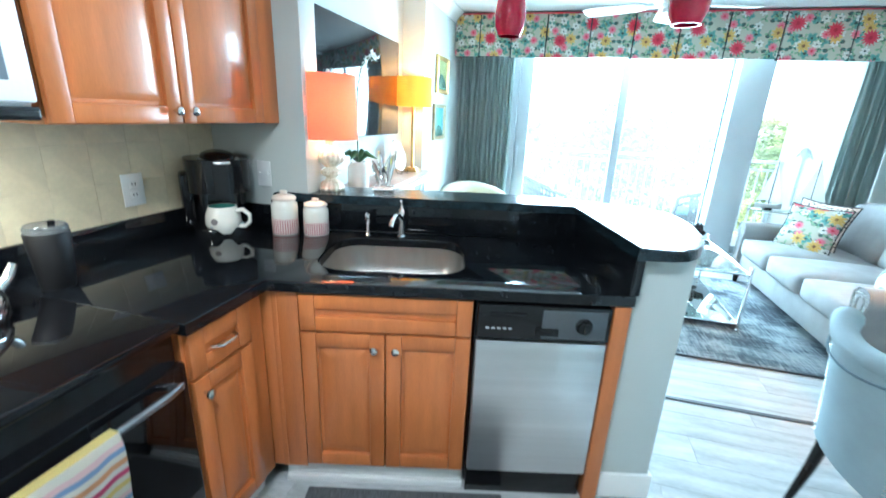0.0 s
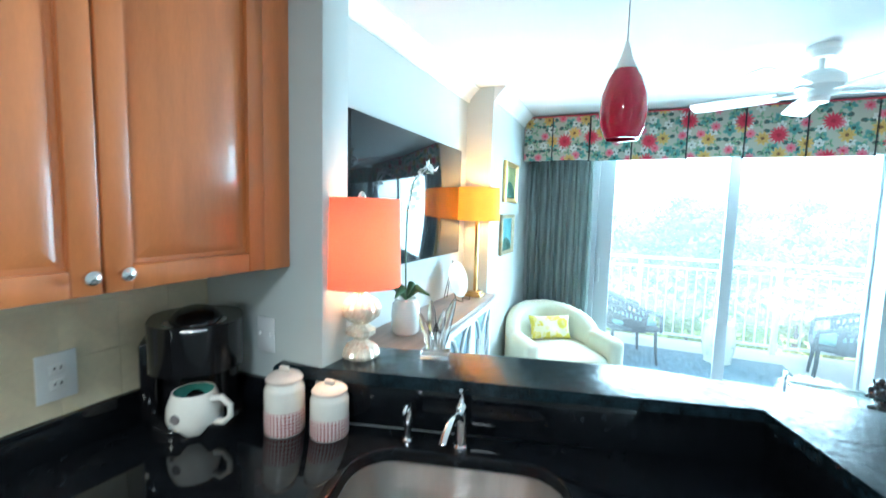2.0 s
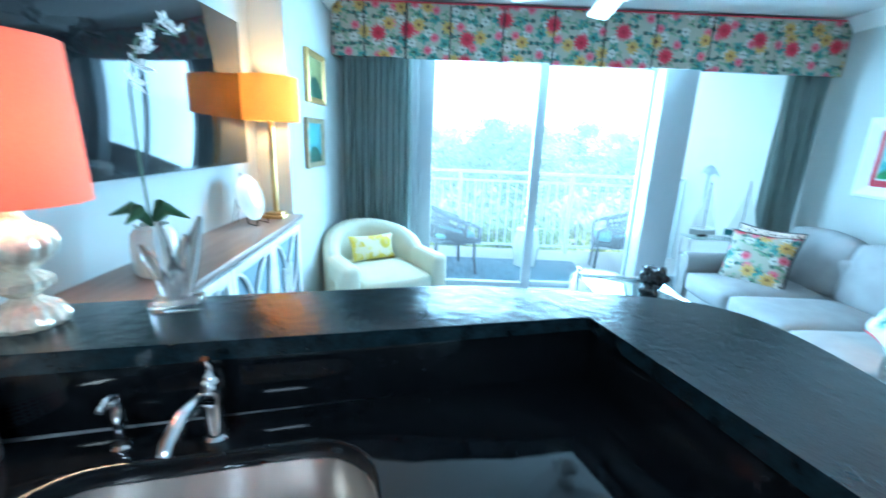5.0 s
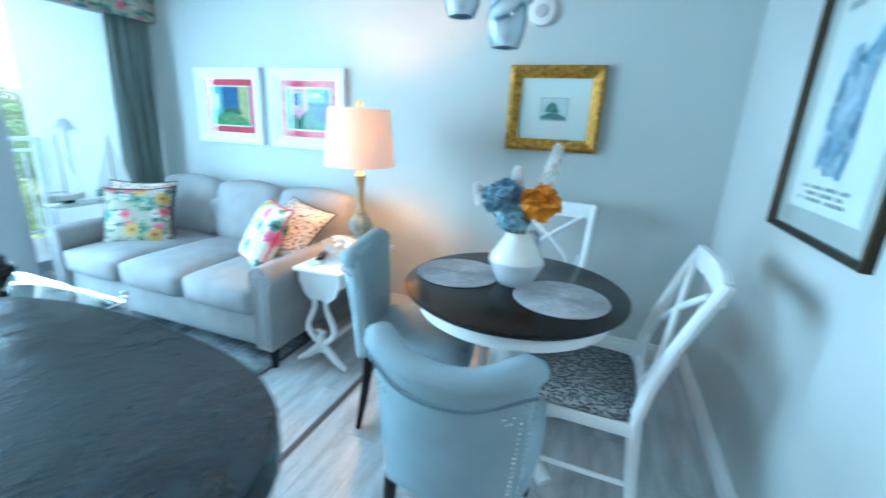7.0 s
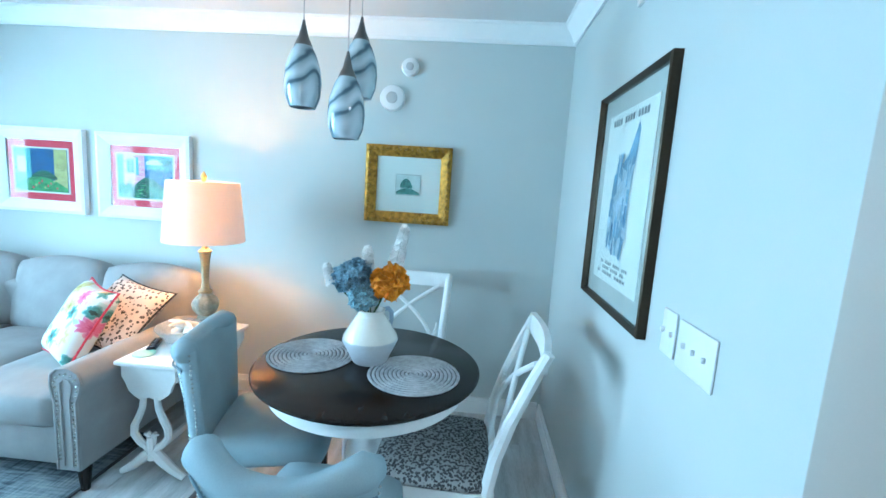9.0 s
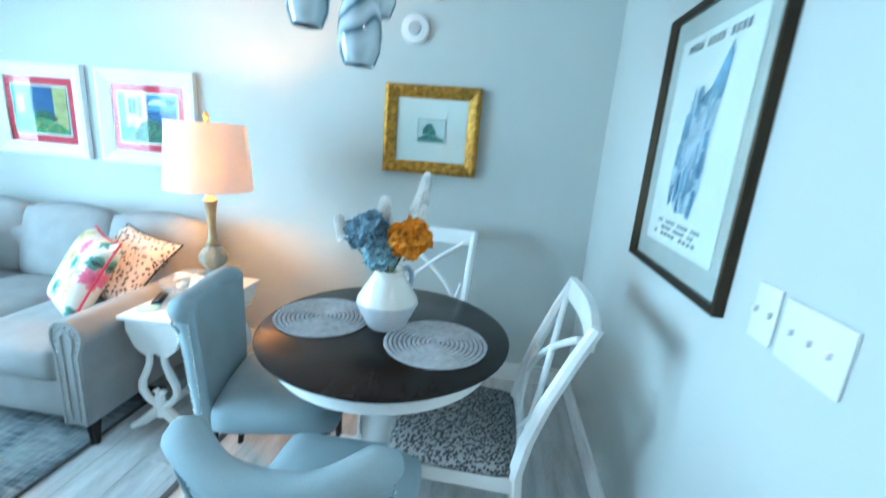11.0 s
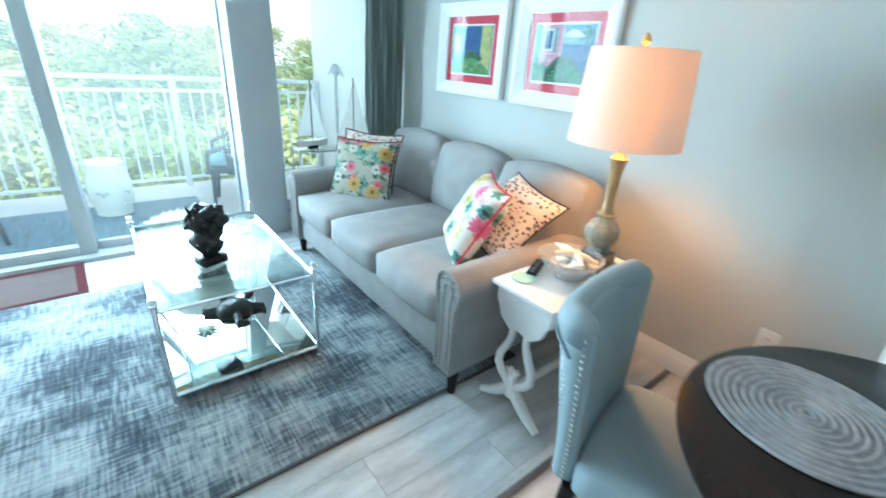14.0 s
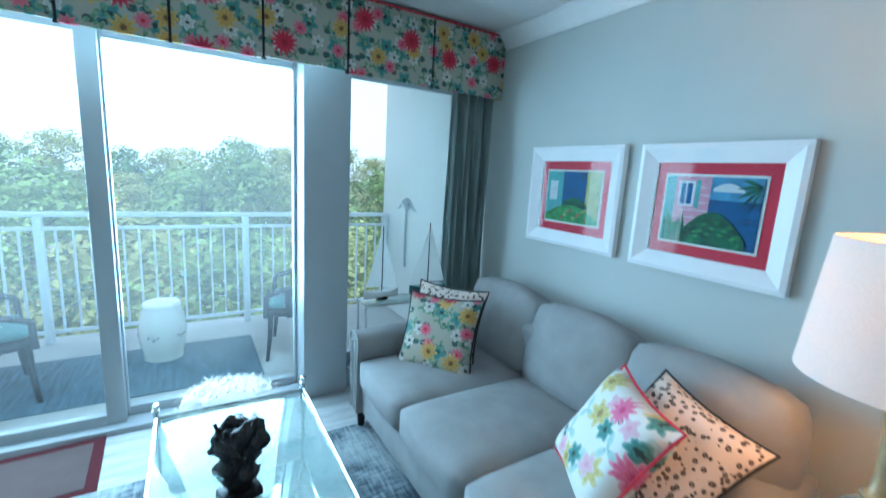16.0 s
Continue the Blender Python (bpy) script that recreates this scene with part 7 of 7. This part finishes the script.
    for x, y, dx, dy in ((-0.19, 0.20, 0, 0.01), (0.19, 0.20, 0, 0.01), (-0.19, -0.20, -0.01, -0.05), (0.19, -0.20, 0.01, -0.05)):
        bm = B()
        tube(bm, [(x, y, 0.37), (x + dx * 0.4, y + dy * 0.35, 0.2), (x + dx, y + dy, 0.0)], [0.024, 0.020, 0.013], 8)
        part("leg", bm, DARKWOOD, ob, "dark tapered leg")
    return ob


first = parsons(pose(2.515, 2.54, 0, 0, 0, 193), "powder blue upholstered dining chair with nailhead trim")
copy_thing(first, pose(1.985, 2.125, 0, 0, 0, -90))

LEOPARD = blobs("leopard_seat", (0.27, 0.27, 0.26), [((0.02, 0.02, 0.025), 10.0, 0.50)], 9.0, ruffle=0.02)


def xback(m, label):
    """A white open-back chair with curved crossing splats and a patterned seat. It faces +y."""
    ob = thing("side_chair", label, "chair", m, "white chairs at the table")
    for s in (-1, 1):
        bm = B()
        tube(bm, [(s * 0.205, -0.25, 0.0), (s * 0.205, -0.215, 0.22), (s * 0.205, -0.195, 0.45), (s * 0.210, -0.215, 0.58), (s * 0.216, -0.255, 0.72), (s * 0.224, -0.315, 0.88), (s * 0.228, -0.36, 0.985)], [0.017, 0.022, 0.024, 0.024, 0.023, 0.022, 0.020], 8)
        part("back_leg", bm, WHITEWOOD, ob)
        bm = B()
        tube(bm, [(s * 0.215, 0.20, 0.44), (s * 0.215, 0.20, 0.0)], [0.022, 0.014], 8)
        part("front_leg", bm, WHITEWOOD, ob)
        bm = B()
        tube(bm, [(s * 0.21, 0.20, 0.18), (s * 0.205, -0.22, 0.18)], 0.010, 8)
        part("stretcher", bm, WHITEWOOD, ob)
        bm = B()
        # a bowed splat from the lower rail to the far upper corner
        for off in (0.0,):
            pts = []
            for k in range(11):
                t = k / 10
                x = s * (0.175 - 0.35 * t + 0.10 * math.sin(math.pi * t))
                z = 0.50 + 0.425 * t
                pts.append((x, -0.20 - 0.14 * ((z - 0.45) / 0.5) ** 1.6, z))
            tube(bm, pts, 0.0115, 8)
            pts = []
            for k in range(9):
                t = k / 8
                x = s * (0.03 + 0.15 * math.sin(math.pi * t * 0.5))
                z = 0.50 + 0.22 * t
                pts.append((x, -0.20 - 0.14 * ((z - 0.45) / 0.5) ** 1.6, z))
            tube(bm, pts, 0.009, 8)
        part("splat", bm, WHITEWOOD, ob)
    bm = B()
    n = 10
    for z0, z1, y in ((0.915, 0.995, -0.345),):
        for i in range(n):
            a, c = -0.235 + 0.47 * i / n, -0.235 + 0.47 * (i + 1) / n
            ya, yc = y - 0.025 * math.cos(a / 0.235 * 1.5), y - 0.025 * math.cos(c / 0.235 * 1.5)
            vs = [bm.verts.new(p) for p in ((a, ya - 0.012, z0), (c, yc - 0.012, z0), (c, yc - 0.018, z1), (a, ya - 0.018, z1), (a, ya + 0.012, z0), (c, yc + 0.012, z0), (c, yc + 0.006, z1), (a, ya + 0.006, z1))]
            for f in ((0, 1, 2, 3), (5, 4, 7, 6), (3, 2, 6, 7), (1, 0, 4, 5)):
                bm.faces.new([vs[q] for q in f])
            if i == 0:
                bm.faces.new([vs[q] for q in (0, 3, 7, 4)])
            if i == n - 1:
                bm.faces.new([vs[q] for q in (1, 2, 6, 5)])
    bmesh.ops.remove_doubles(bm, verts=bm.verts[:], dist=0.0005)
    part("top_rail", bm, WHITEWOOD, ob, angle=50)
    bm = B()
    tube(bm, [(-0.205, -0.205, 0.50), (0, -0.215, 0.50), (0.205, -0.205, 0.50)], 0.012, 8)
    part("lower_rail", bm, WHITEWOOD, ob)
    bm = B()
    box(bm, -0.225, 0.225, -0.205, 0.215, 0.385, 0.44, 0.006)
    part("seat_frame", bm, WHITEWOOD, ob)
    bm = B()
    soft(bm, -0.225, 0.225, -0.185, 0.225, 0.435, 0.485, 0.022, 0.015)
    part("seat_pad", bm, LEOPARD, ob, "grey leopard print seat pad", angle=80)
    return ob


c1 = xback(pose(2.42, 1.79, 0, 0, 0, -2), "white cross-back dining chair with leopard print seat")
copy_thing(c1, pose(2.98, 2.07, 0, 0, 0, 90))

# ---- sailing boats on the glass table by the window ----
gt = thing("sofa_table", "narrow chrome and glass table behind the sofa arm", "table", pose(2.58, 5.38, 0))
boxed("glass_top", (0.0, 0.60, 0.0, 0.16, 0.70, 0.712), TABLE_GLASS, gt, 0.002, "clear glass top")
for z in (0.69,):
    bm = B()
    box(bm, 0, 0.60, 0.0, 0.015, z, z + 0.01, 0.002)
    box(bm, 0, 0.60, 0.145, 0.16, z, z + 0.01, 0.002)
    part("rail", bm, CHROME, gt)
for x in (0.008, 0.592):
    for y in (0.008, 0.152):
        bm = B()
        tube(bm, [(x, y, 0), (x, y, 0.695)], 0.008, 8)
        part("leg", bm, CHROME, gt)


SAILCLOTH = shade_mat("sailcloth", (0.80, 0.82, 0.80), 0.55)


def boat(m, h, hull_mat):
    ob = thing("model_boat", "model sailing boat with pale sails", "model boat", m, "boats on the glass table")
    bm = B()
    rings = []
    for k in range(9):
        t = 2 * k / 8 - 1
        w = 0.026 * (1 - t * t) ** 0.6 + 0.001
        rings.append([bm.verts.new((0.11 * t, q * w, zz)) for q, zz in ((-1, 0.05 + 0.012 * t * t), (-0.7, 0.022), (0, 0.012), (0.7, 0.022), (1, 0.05 + 0.012 * t * t))])
    for a, c in zip(rings, rings[1:]):
        for k in range(4):
            bm.faces.new((a[k], a[k + 1], c[k + 1], c[k]))
        bm.faces.new((a[4], a[0], c[0], c[4]))
    part("hull", bm, hull_mat, ob)
    boxed("stand", (-0.03, 0.03, -0.02, 0.02, 0, 0.016), DARKWOOD, ob, 0.002)
    bm = B()
    tube(bm, [(0.0, 0, 0.045), (0.0, 0, h)], 0.003, 6)
    tube(bm, [(0.0, 0, 0.075), (-0.10, 0, 0.075)], 0.002, 6)
    part("mast", bm, DARKWOOD, ob)
    cloth = SAILCLOTH
    for pts in (((-0.004, 0, 0.08), (-0.10, 0.004, 0.08), (-0.004, 0, h * 0.97)), ((0.006, 0, h * 0.9), (0.105, 0, 0.06), (0.01, 0.006, 0.07))):
        bm = B()
        bm.faces.new([bm.verts.new(p) for p in pts])
        bmesh.ops.solidify(bm, geom=bm.faces[:], thickness=0.0015)
        part("sail", bm, cloth, ob)


boat(pose(2.72, 5.46, 0.713, 0, 0, 8) @ Matrix.Scale(1.15, 4), 0.42, surf("pale_hull", (0.66, 0.68, 0.66), 0.4))
boat(pose(3.06, 5.46, 0.713, 0, 0, 172) @ Matrix.Scale(1.2, 4), 0.42, surf("teal_hull", (0.06, 0.20, 0.20), 0.4))

# ---- balcony things ----
RAILW = surf("white_rail_paint", (0.72, 0.76, 0.78), 0.35, var=0.05)
rail = thing("balcony_railing", "white metal balcony railing with slim balusters", "railing", pose(0, 7.47, -0.03))
boxed("top_rail", (-1.2, 3.62, -0.03, 0.03, 1.06, 1.10), RAILW, rail, 0.008)
boxed("second_rail", (-1.2, 3.62, -0.012, 0.012, 0.95, 0.98), RAILW, rail, 0.004)
boxed("bottom_rail", (-1.2, 3.62, -0.012, 0.012, 0.08, 0.11), RAILW, rail, 0.004)
for x in (-0.9, 0.62, 2.12, 3.58):
    boxed("post", (x - 0.028, x + 0.028, -0.028, 0.028, 0.0, 1.06), RAILW, rail, 0.004)
proto = finish("baluster", (lambda q: (box(q, -0.008, 0.008, -0.008, 0.008, 0.11, 0.95), q)[1])(B()), RAILW)
for k in range(43):
    x = -1.15 + 0.11 * k
    if min(abs(x - p) for p in (-0.9, 0.62, 2.12, 3.58)) > 0.04:
        o = new("baluster", proto)
        o.parent = rail
        o.location = (x, 0, 0)

WICKER = surf("dark_wicker", (0.035, 0.045, 0.05), 0.55, var=0.5, scale=60, bump=0.5)


def wicker_chair(m, label):
    """A dark woven armchair with an open-weave back curving into the arms. It faces +y."""
    ob = thing("wicker_chair", label, "chair", m, "wicker chairs on the balcony")
    bm = B()
    soft(bm, -0.25, 0.25, -0.24, 0.27, 0.36, 0.42, 0.02, 0.01)
    part("seat", bm, WICKER, ob, angle=80)
    bm = B()
    n, rows = 48, []
    for j in range(9):
        t = j / 8
        ring = []
        for k in range(n + 1):
            a = radians(172 + 196 * k / n)
            w = math.sin(math.pi * k / n) ** 1.2
            rr = 0.27 + 0.05 * t
            ring.append(bm.verts.new((rr * math.cos(a), 0.06 + 1.05 * rr * math.sin(a), 0.36 + (0.25 + 0.17 * w) * t)))
        rows.append(ring)
    for j in range(8):
        for k in range(n):
            # a plain woven foot and an open lattice band above it
            if j in (4, 6) and k % 2 == j // 2 % 2 and 1 < k < n - 2:
                continue
            bm.faces.new((rows[j][k], rows[j][k + 1], rows[j + 1][k + 1], rows[j + 1][k]))
    rim = [v.co.copy() for v in rows[-1]]
    bmesh.ops.solidify(bm, geom=bm.faces[:], thickness=0.012)
    tube(bm, [Vector((rim[0].x, 0.24, 0.56))] + rim + [Vector((rim[-1].x, 0.24, 0.56))], 0.020, 8)
    for s in (0, -1):
        tube(bm, [Vector((rim[s].x, 0.24, 0.56)), Vector((rim[s].x * 0.95, 0.25, 0.38))], 0.018, 8)
    part("backrest", bm, WICKER, ob)
    for x, y in ((-0.24, 0.22), (0.24, 0.22), (-0.2, -0.22), (0.2, -0.22)):
        bm = B()
        tube(bm, [(x, y, 0.38), (x * 1.03, y * 1.03, 0.2), (x * 1.1, y * 1.12, 0.0)], [0.02, 0.018, 0.014], 8)
        part("leg", bm, WICKER, ob)
    bm = B()
    soft(bm, -0.22, 0.22, -0.2, 0.24, 0.42, 0.48, 0.025, 0.01)
    part("seat_cushion", bm, surf("teal_outdoor_cloth", (0.16, 0.30, 0.30), 0.85), ob, "pale teal seat cushion", angle=80)
    return ob


w1 = wicker_chair(pose(0.48, 6.52, -0.03, 0, 0, -70), "dark wicker balcony armchair with teal cushion")
copy_thing(w1, pose(2.46, 6.62, -0.03, 0, 0, 75))
stool = thing("garden_stool", "white ceramic garden stool with pierced fretwork", "stool", pose(1.44, 6.83, -0.03))
bm = B()
lathe(bm, [(0, 0), (0.125, 0), (0.135, 0.012), (0.13, 0.03), (0.155, 0.13), (0.165, 0.23), (0.155, 0.34), (0.13, 0.43), (0.135, 0.445), (0.12, 0.462), (0, 0.466)], 40)
part("body", bm, CERAMIC, stool)
# dark rings laid on the body draw the shade inside pierced openings
for a in (250, 180, 320):
    bm = B()
    for dx, dz in ((-0.03, 0.0), (0.03, 0.0), (0, 0.022), (0, -0.022), (0, 0)):
        tube(bm, [(dx + 0.010 * math.cos(q * 0.785), 0, dz + 0.009 * math.sin(q * 0.785)) for q in range(8)], 0.003, 5, closed=True)
    part("fretwork", bm, surf("shadow_fret", (0.12, 0.13, 0.13), 0.6), stool, "knot fretwork, dark rings for shaded openings").matrix_local = pose(0.161 * math.cos(radians(a)), 0.161 * math.sin(radians(a)), 0.22, 0, 0, a + 90)
orug = thing("outdoor_rug", "faded blue-grey outdoor rug on the balcony", "rug", pose(0.35, 6.2, -0.03))
boxed("field", (0, 1.75, 0, 0.85, 0.001, 0.008), surf("faded_blue_rug", (0.13, 0.19, 0.24), 0.95, var=0.35, scale=5, fine=120, stretch=(8, 1, 1), bump=0.3), orug, 0.002)

orn = thing("metal_ornament", "grey metal palm ornament on the balcony side wall", "ornament", pose(3.60, 6.95, 0.55))
bm = B()
tube(bm, [(0, 0, 0), (0, 0.01, 0.35), (0, 0, 0.62)], 0.012, 6)
for k in range(6):
    a = radians(30 + 24 * k)
    tube(bm, [(0, 0, 0.60), (0, 0.12 * math.cos(a), 0.60 + 0.12 * math.sin(a)), (0, 0.24 * math.cos(a), 0.55 + 0.10 * math.sin(a))], [0.012, 0.016, 0.004], 6)
part("palm", bm, surf("grey_metal", (0.48, 0.53, 0.56), 0.5, 0.5), orn)

# ---- distance ----
struct("ground", (-400, 400, 9, 700, -11.2, -11.0), surf("woodland_floor", (0.09, 0.12, 0.045), 0.95, var=0.5, scale=0.1, fine=2), "grassy ground far below the balcony")
struct("building_face", (-6.5, 9.0, 7.3, 7.6, -11.0, -0.22), WALL, "pale facade of the building below the balcony")
LEAF = []
for k, c in enumerate(((0.22, 0.31, 0.09), (0.34, 0.36, 0.12), (0.17, 0.26, 0.10))):
    LEAF.append(surf("foliage_%s" % ("green", "olive", "deep")[k], c, 0.75, var=0.6, scale=0.6, fine=5, bump=0.0, spread=0.25))
BARK = surf("bark", (0.13, 0.10, 0.075), 0.9, var=0.4, scale=3)


def tree_parts(seed, h, leafmat):
    rnd = random.Random(seed)
    bm = B()
    tube(bm, [(0, 0, 0), (0.1, 0.05, h * 0.3), (-0.05, 0.1, h * 0.6), (0.1, 0, h * 0.9)], [0.28, 0.2, 0.13, 0.04], 8)
    limbs = []
    for k in range(9):
        a, z = k * 2.4, h * (0.34 + 0.06 * k)
        l = h * 0.30 * (1 - 0.45 * k / 9) * rnd.uniform(0.8, 1.2)
        tip = Vector((l * math.cos(a), l * math.sin(a), z + l * 0.45))
        limbs.append(tip)
        tube(bm, [(0, 0, z), tip * 0.5 + Vector((0, 0, z * 0.5 - 0.1)), tip], [0.1, 0.06, 0.02], 5)
    trunk = finish("trunk", bm, BARK)
    pts, faces = [], []
    clumps = [(t, h * rnd.uniform(0.11, 0.17)) for t in limbs] + [(Vector((rnd.uniform(-0.12, 0.12) * h, rnd.uniform(-0.12, 0.12) * h, h * rnd.uniform(0.6, 1.0))), h * rnd.uniform(0.10, 0.17)) for _ in range(9)]
    for c, r in clumps:
        for _ in range(240):
            n = Vector((rnd.gauss(0, 1), rnd.gauss(0, 1), rnd.gauss(0, 1))).normalized()
            p = c + Vector((n.x, n.y, n.z * 0.75)) * r * rnd.uniform(0.6, 1.12)
            s = rnd.uniform(0.10, 0.21)
            u = n.cross(Vector((rnd.uniform(-1, 1), rnd.uniform(-1, 1), 1))).normalized()
            v = (n + Vector((rnd.uniform(-0.6, 0.6), rnd.uniform(-0.6, 0.6), rnd.uniform(-0.6, 0.6)))).normalized().cross(u)
            i = len(pts)
            pts += [p - u * s, p - v * s * 0.55, p + u * s, p + v * s * 0.55]
            faces.append((i, i + 1, i + 2, i + 3))
    me = bpy.data.meshes.new("crown")
    me.from_pydata([tuple(p) for p in pts], [], faces)
    me.materials.append(leafmat)
    return trunk, me


protos = []
for k in range(5):
    trunk, crown_me = tree_parts(20 + k, (9.5, 11.0, 8.5, 12.0, 10.0)[k], LEAF[k % 3])
    t = thing("tree", ("broadleaf tree with a full green crown", "broadleaf tree with a yellowish olive crown", "dark green broadleaf tree")[k % 3], "tree", pose(0, 0, 0), "trees beyond the balcony")
    for nm, me in (("trunk", trunk), ("crown", crown_me)):
        o = new(nm, me)
        o.parent = t
    protos.append(t)
rnd = random.Random(11)
spots = []
for row, (yy, step, n) in enumerate(((14, 3.3, 16), (19, 3.7, 18), (26, 4.2, 22), (36, 5.0, 24), (50, 6.0, 28), (72, 8.0, 30), (105, 10.0, 34))):
    for k in range(n):
        spots.append(((k - n / 2) * step + rnd.uniform(-1.5, 1.5) + 1.0, yy + rnd.uniform(-2.2, 2.2), row))
for k, (x, y, row) in enumerate(spots):
    s = rnd.uniform(0.82, 1.08) * (0.80, 0.87, 0.94, 1.01, 1.11, 1.25, 1.48)[row]
    m = pose(x, y, -11.0, 0, 0, rnd.uniform(0, 360))
    if k < 5:
        ob = protos[k]
        ob.matrix_world = m
    else:
        ob = copy_thing(protos[rnd.randrange(5)], m)
    ob.scale = (s * (1.0 if row < 4 else 1.25), s * (1.0 if row < 4 else 1.25), s)
hs = thing("house", "distant white house with a pale roof among the trees", "house", pose(-14, 44, -11.0))
boxed("wall", (0, 7, 0, 8, 0, 8.6), TRIM, hs)
bm = B()
v = [bm.verts.new(p) for p in ((-0.4, -0.4, 8.6), (7.4, -0.4, 8.6), (7.4, 8.4, 8.6), (-0.4, 8.4, 8.6), (3.5, -0.4, 10.4), (3.5, 8.4, 10.4))]
for f in ((0, 1, 4), (1, 2, 5, 4), (2, 3, 5), (3, 0, 4, 5), (0, 3, 2, 1)):
    bm.faces.new([v[q] for q in f])
part("roof", bm, surf("pale_roof", (0.6, 0.6, 0.58), 0.6), hs)
for k in range(3):
    boxed("window", (1 + 2 * k, 2 + 2 * k, -0.05, 0.02, 5.5, 7.0), BLACK_GLASS, hs)

CLOUD = bpy.data.materials.new("overcast_cloud")
CLOUD.use_nodes = True
nt = CLOUD.node_tree
nt.nodes.remove(nt.nodes["Principled BSDF"])
em, n, co, rp = nt.nodes.new("ShaderNodeEmission"), nt.nodes.new("ShaderNodeTexNoise"), nt.nodes.new("ShaderNodeTexCoord"), nt.nodes.new("ShaderNodeValToRGB")
n.inputs["Scale"].default_value = 0.012
link(nt, co.outputs["Object"], n.inputs["Vector"])
link(nt, n.outputs[0], rp.inputs[0])
rp.color_ramp.elements[0].color, rp.color_ramp.elements[1].color = (0.88, 0.90, 0.92, 1), (0.98, 0.98, 0.98, 1)
link(nt, rp.outputs[0], em.inputs[0])
em.inputs[1].default_value = 2.2
link(nt, em.outputs[0], nt.nodes["Material Output"].inputs[0])
bm = B()
rings = []
for el in (-3, 5, 15, 30, 45):
    rings.append([bm.verts.new((420 * math.cos(radians(el)) * math.cos(radians(a)), 420 * math.cos(radians(el)) * math.sin(radians(a)), 420 * math.sin(radians(el)))) for a in range(0, 181, 10)])
for a, c in zip(rings, rings[1:]):
    for k in range(len(a) - 1):
        bm.faces.new((a[k], a[k + 1], c[k + 1], c[k]))
tagged(part("backdrop", bm, CLOUD, None, "bright overcast sky"), kind="structure").visible_shadow = False

# ---- floor planks and wall tiles ----
strip = struct("floor_strip", (0.95, 3.53, 2.915, 2.945, 0.0, 0.006), STRIP, "grey metal floor transition strip", 0.002)
floor_ob = bpy.data.objects["floor"]
plank_meshes = {}


def plank(x0, x1, y0, y1):
    key = (round(x1 - x0, 3), round(y1 - y0, 3))
    if key not in plank_meshes:
        bm = B()
        box(bm, -key[0] / 2, key[0] / 2, -key[1] / 2, key[1] / 2, -0.012, 0.0, 0.0007, 1)
        plank_meshes[key] = finish("plank", bm, PLANK)
    o = new("plank", plank_meshes[key])
    o.parent = floor_ob
    o.location = ((x0 + x1) / 2, (y0 + y1) / 2, 0)


rnd = random.Random(3)
row = 0
y = YB
while y < 5.70:
    y1 = min(y + 0.182, 5.72)
    x = -1.0 - (0.0, 0.45, 0.85, 0.2, 0.65)[row % 5]
    while x < XR:
        x0, x1 = max(x, -1.0), min(x + 1.22, XR)
        if x1 - x0 > 0.05:
            plank(x0 + 0.0004, x1 - 0.0004, y + 0.0004, y1 - 0.0004)
        x += 1.22
    y = y1
    row += 1
kitchen_wall = bpy.data.objects["wall_kitchen"]
boxed("grout_bed", (XL, XL + 0.004, 0.60, 2.399, 1.01, 1.43), GROUT, kitchen_wall)
tm = finish("tile", (lambda q: (box(q, 0.0, 0.006, -0.0745, 0.0745, -0.0745, 0.0745, 0.0008, 1), q)[1])(B()), TILE)
for j in range(3):
    for k in range(12):
        o = new("tile", tm)
        o.parent = kitchen_wall
        o.location = (XL - 0.0005, 0.68 + 0.15 * k, 1.086 + 0.15 * j)
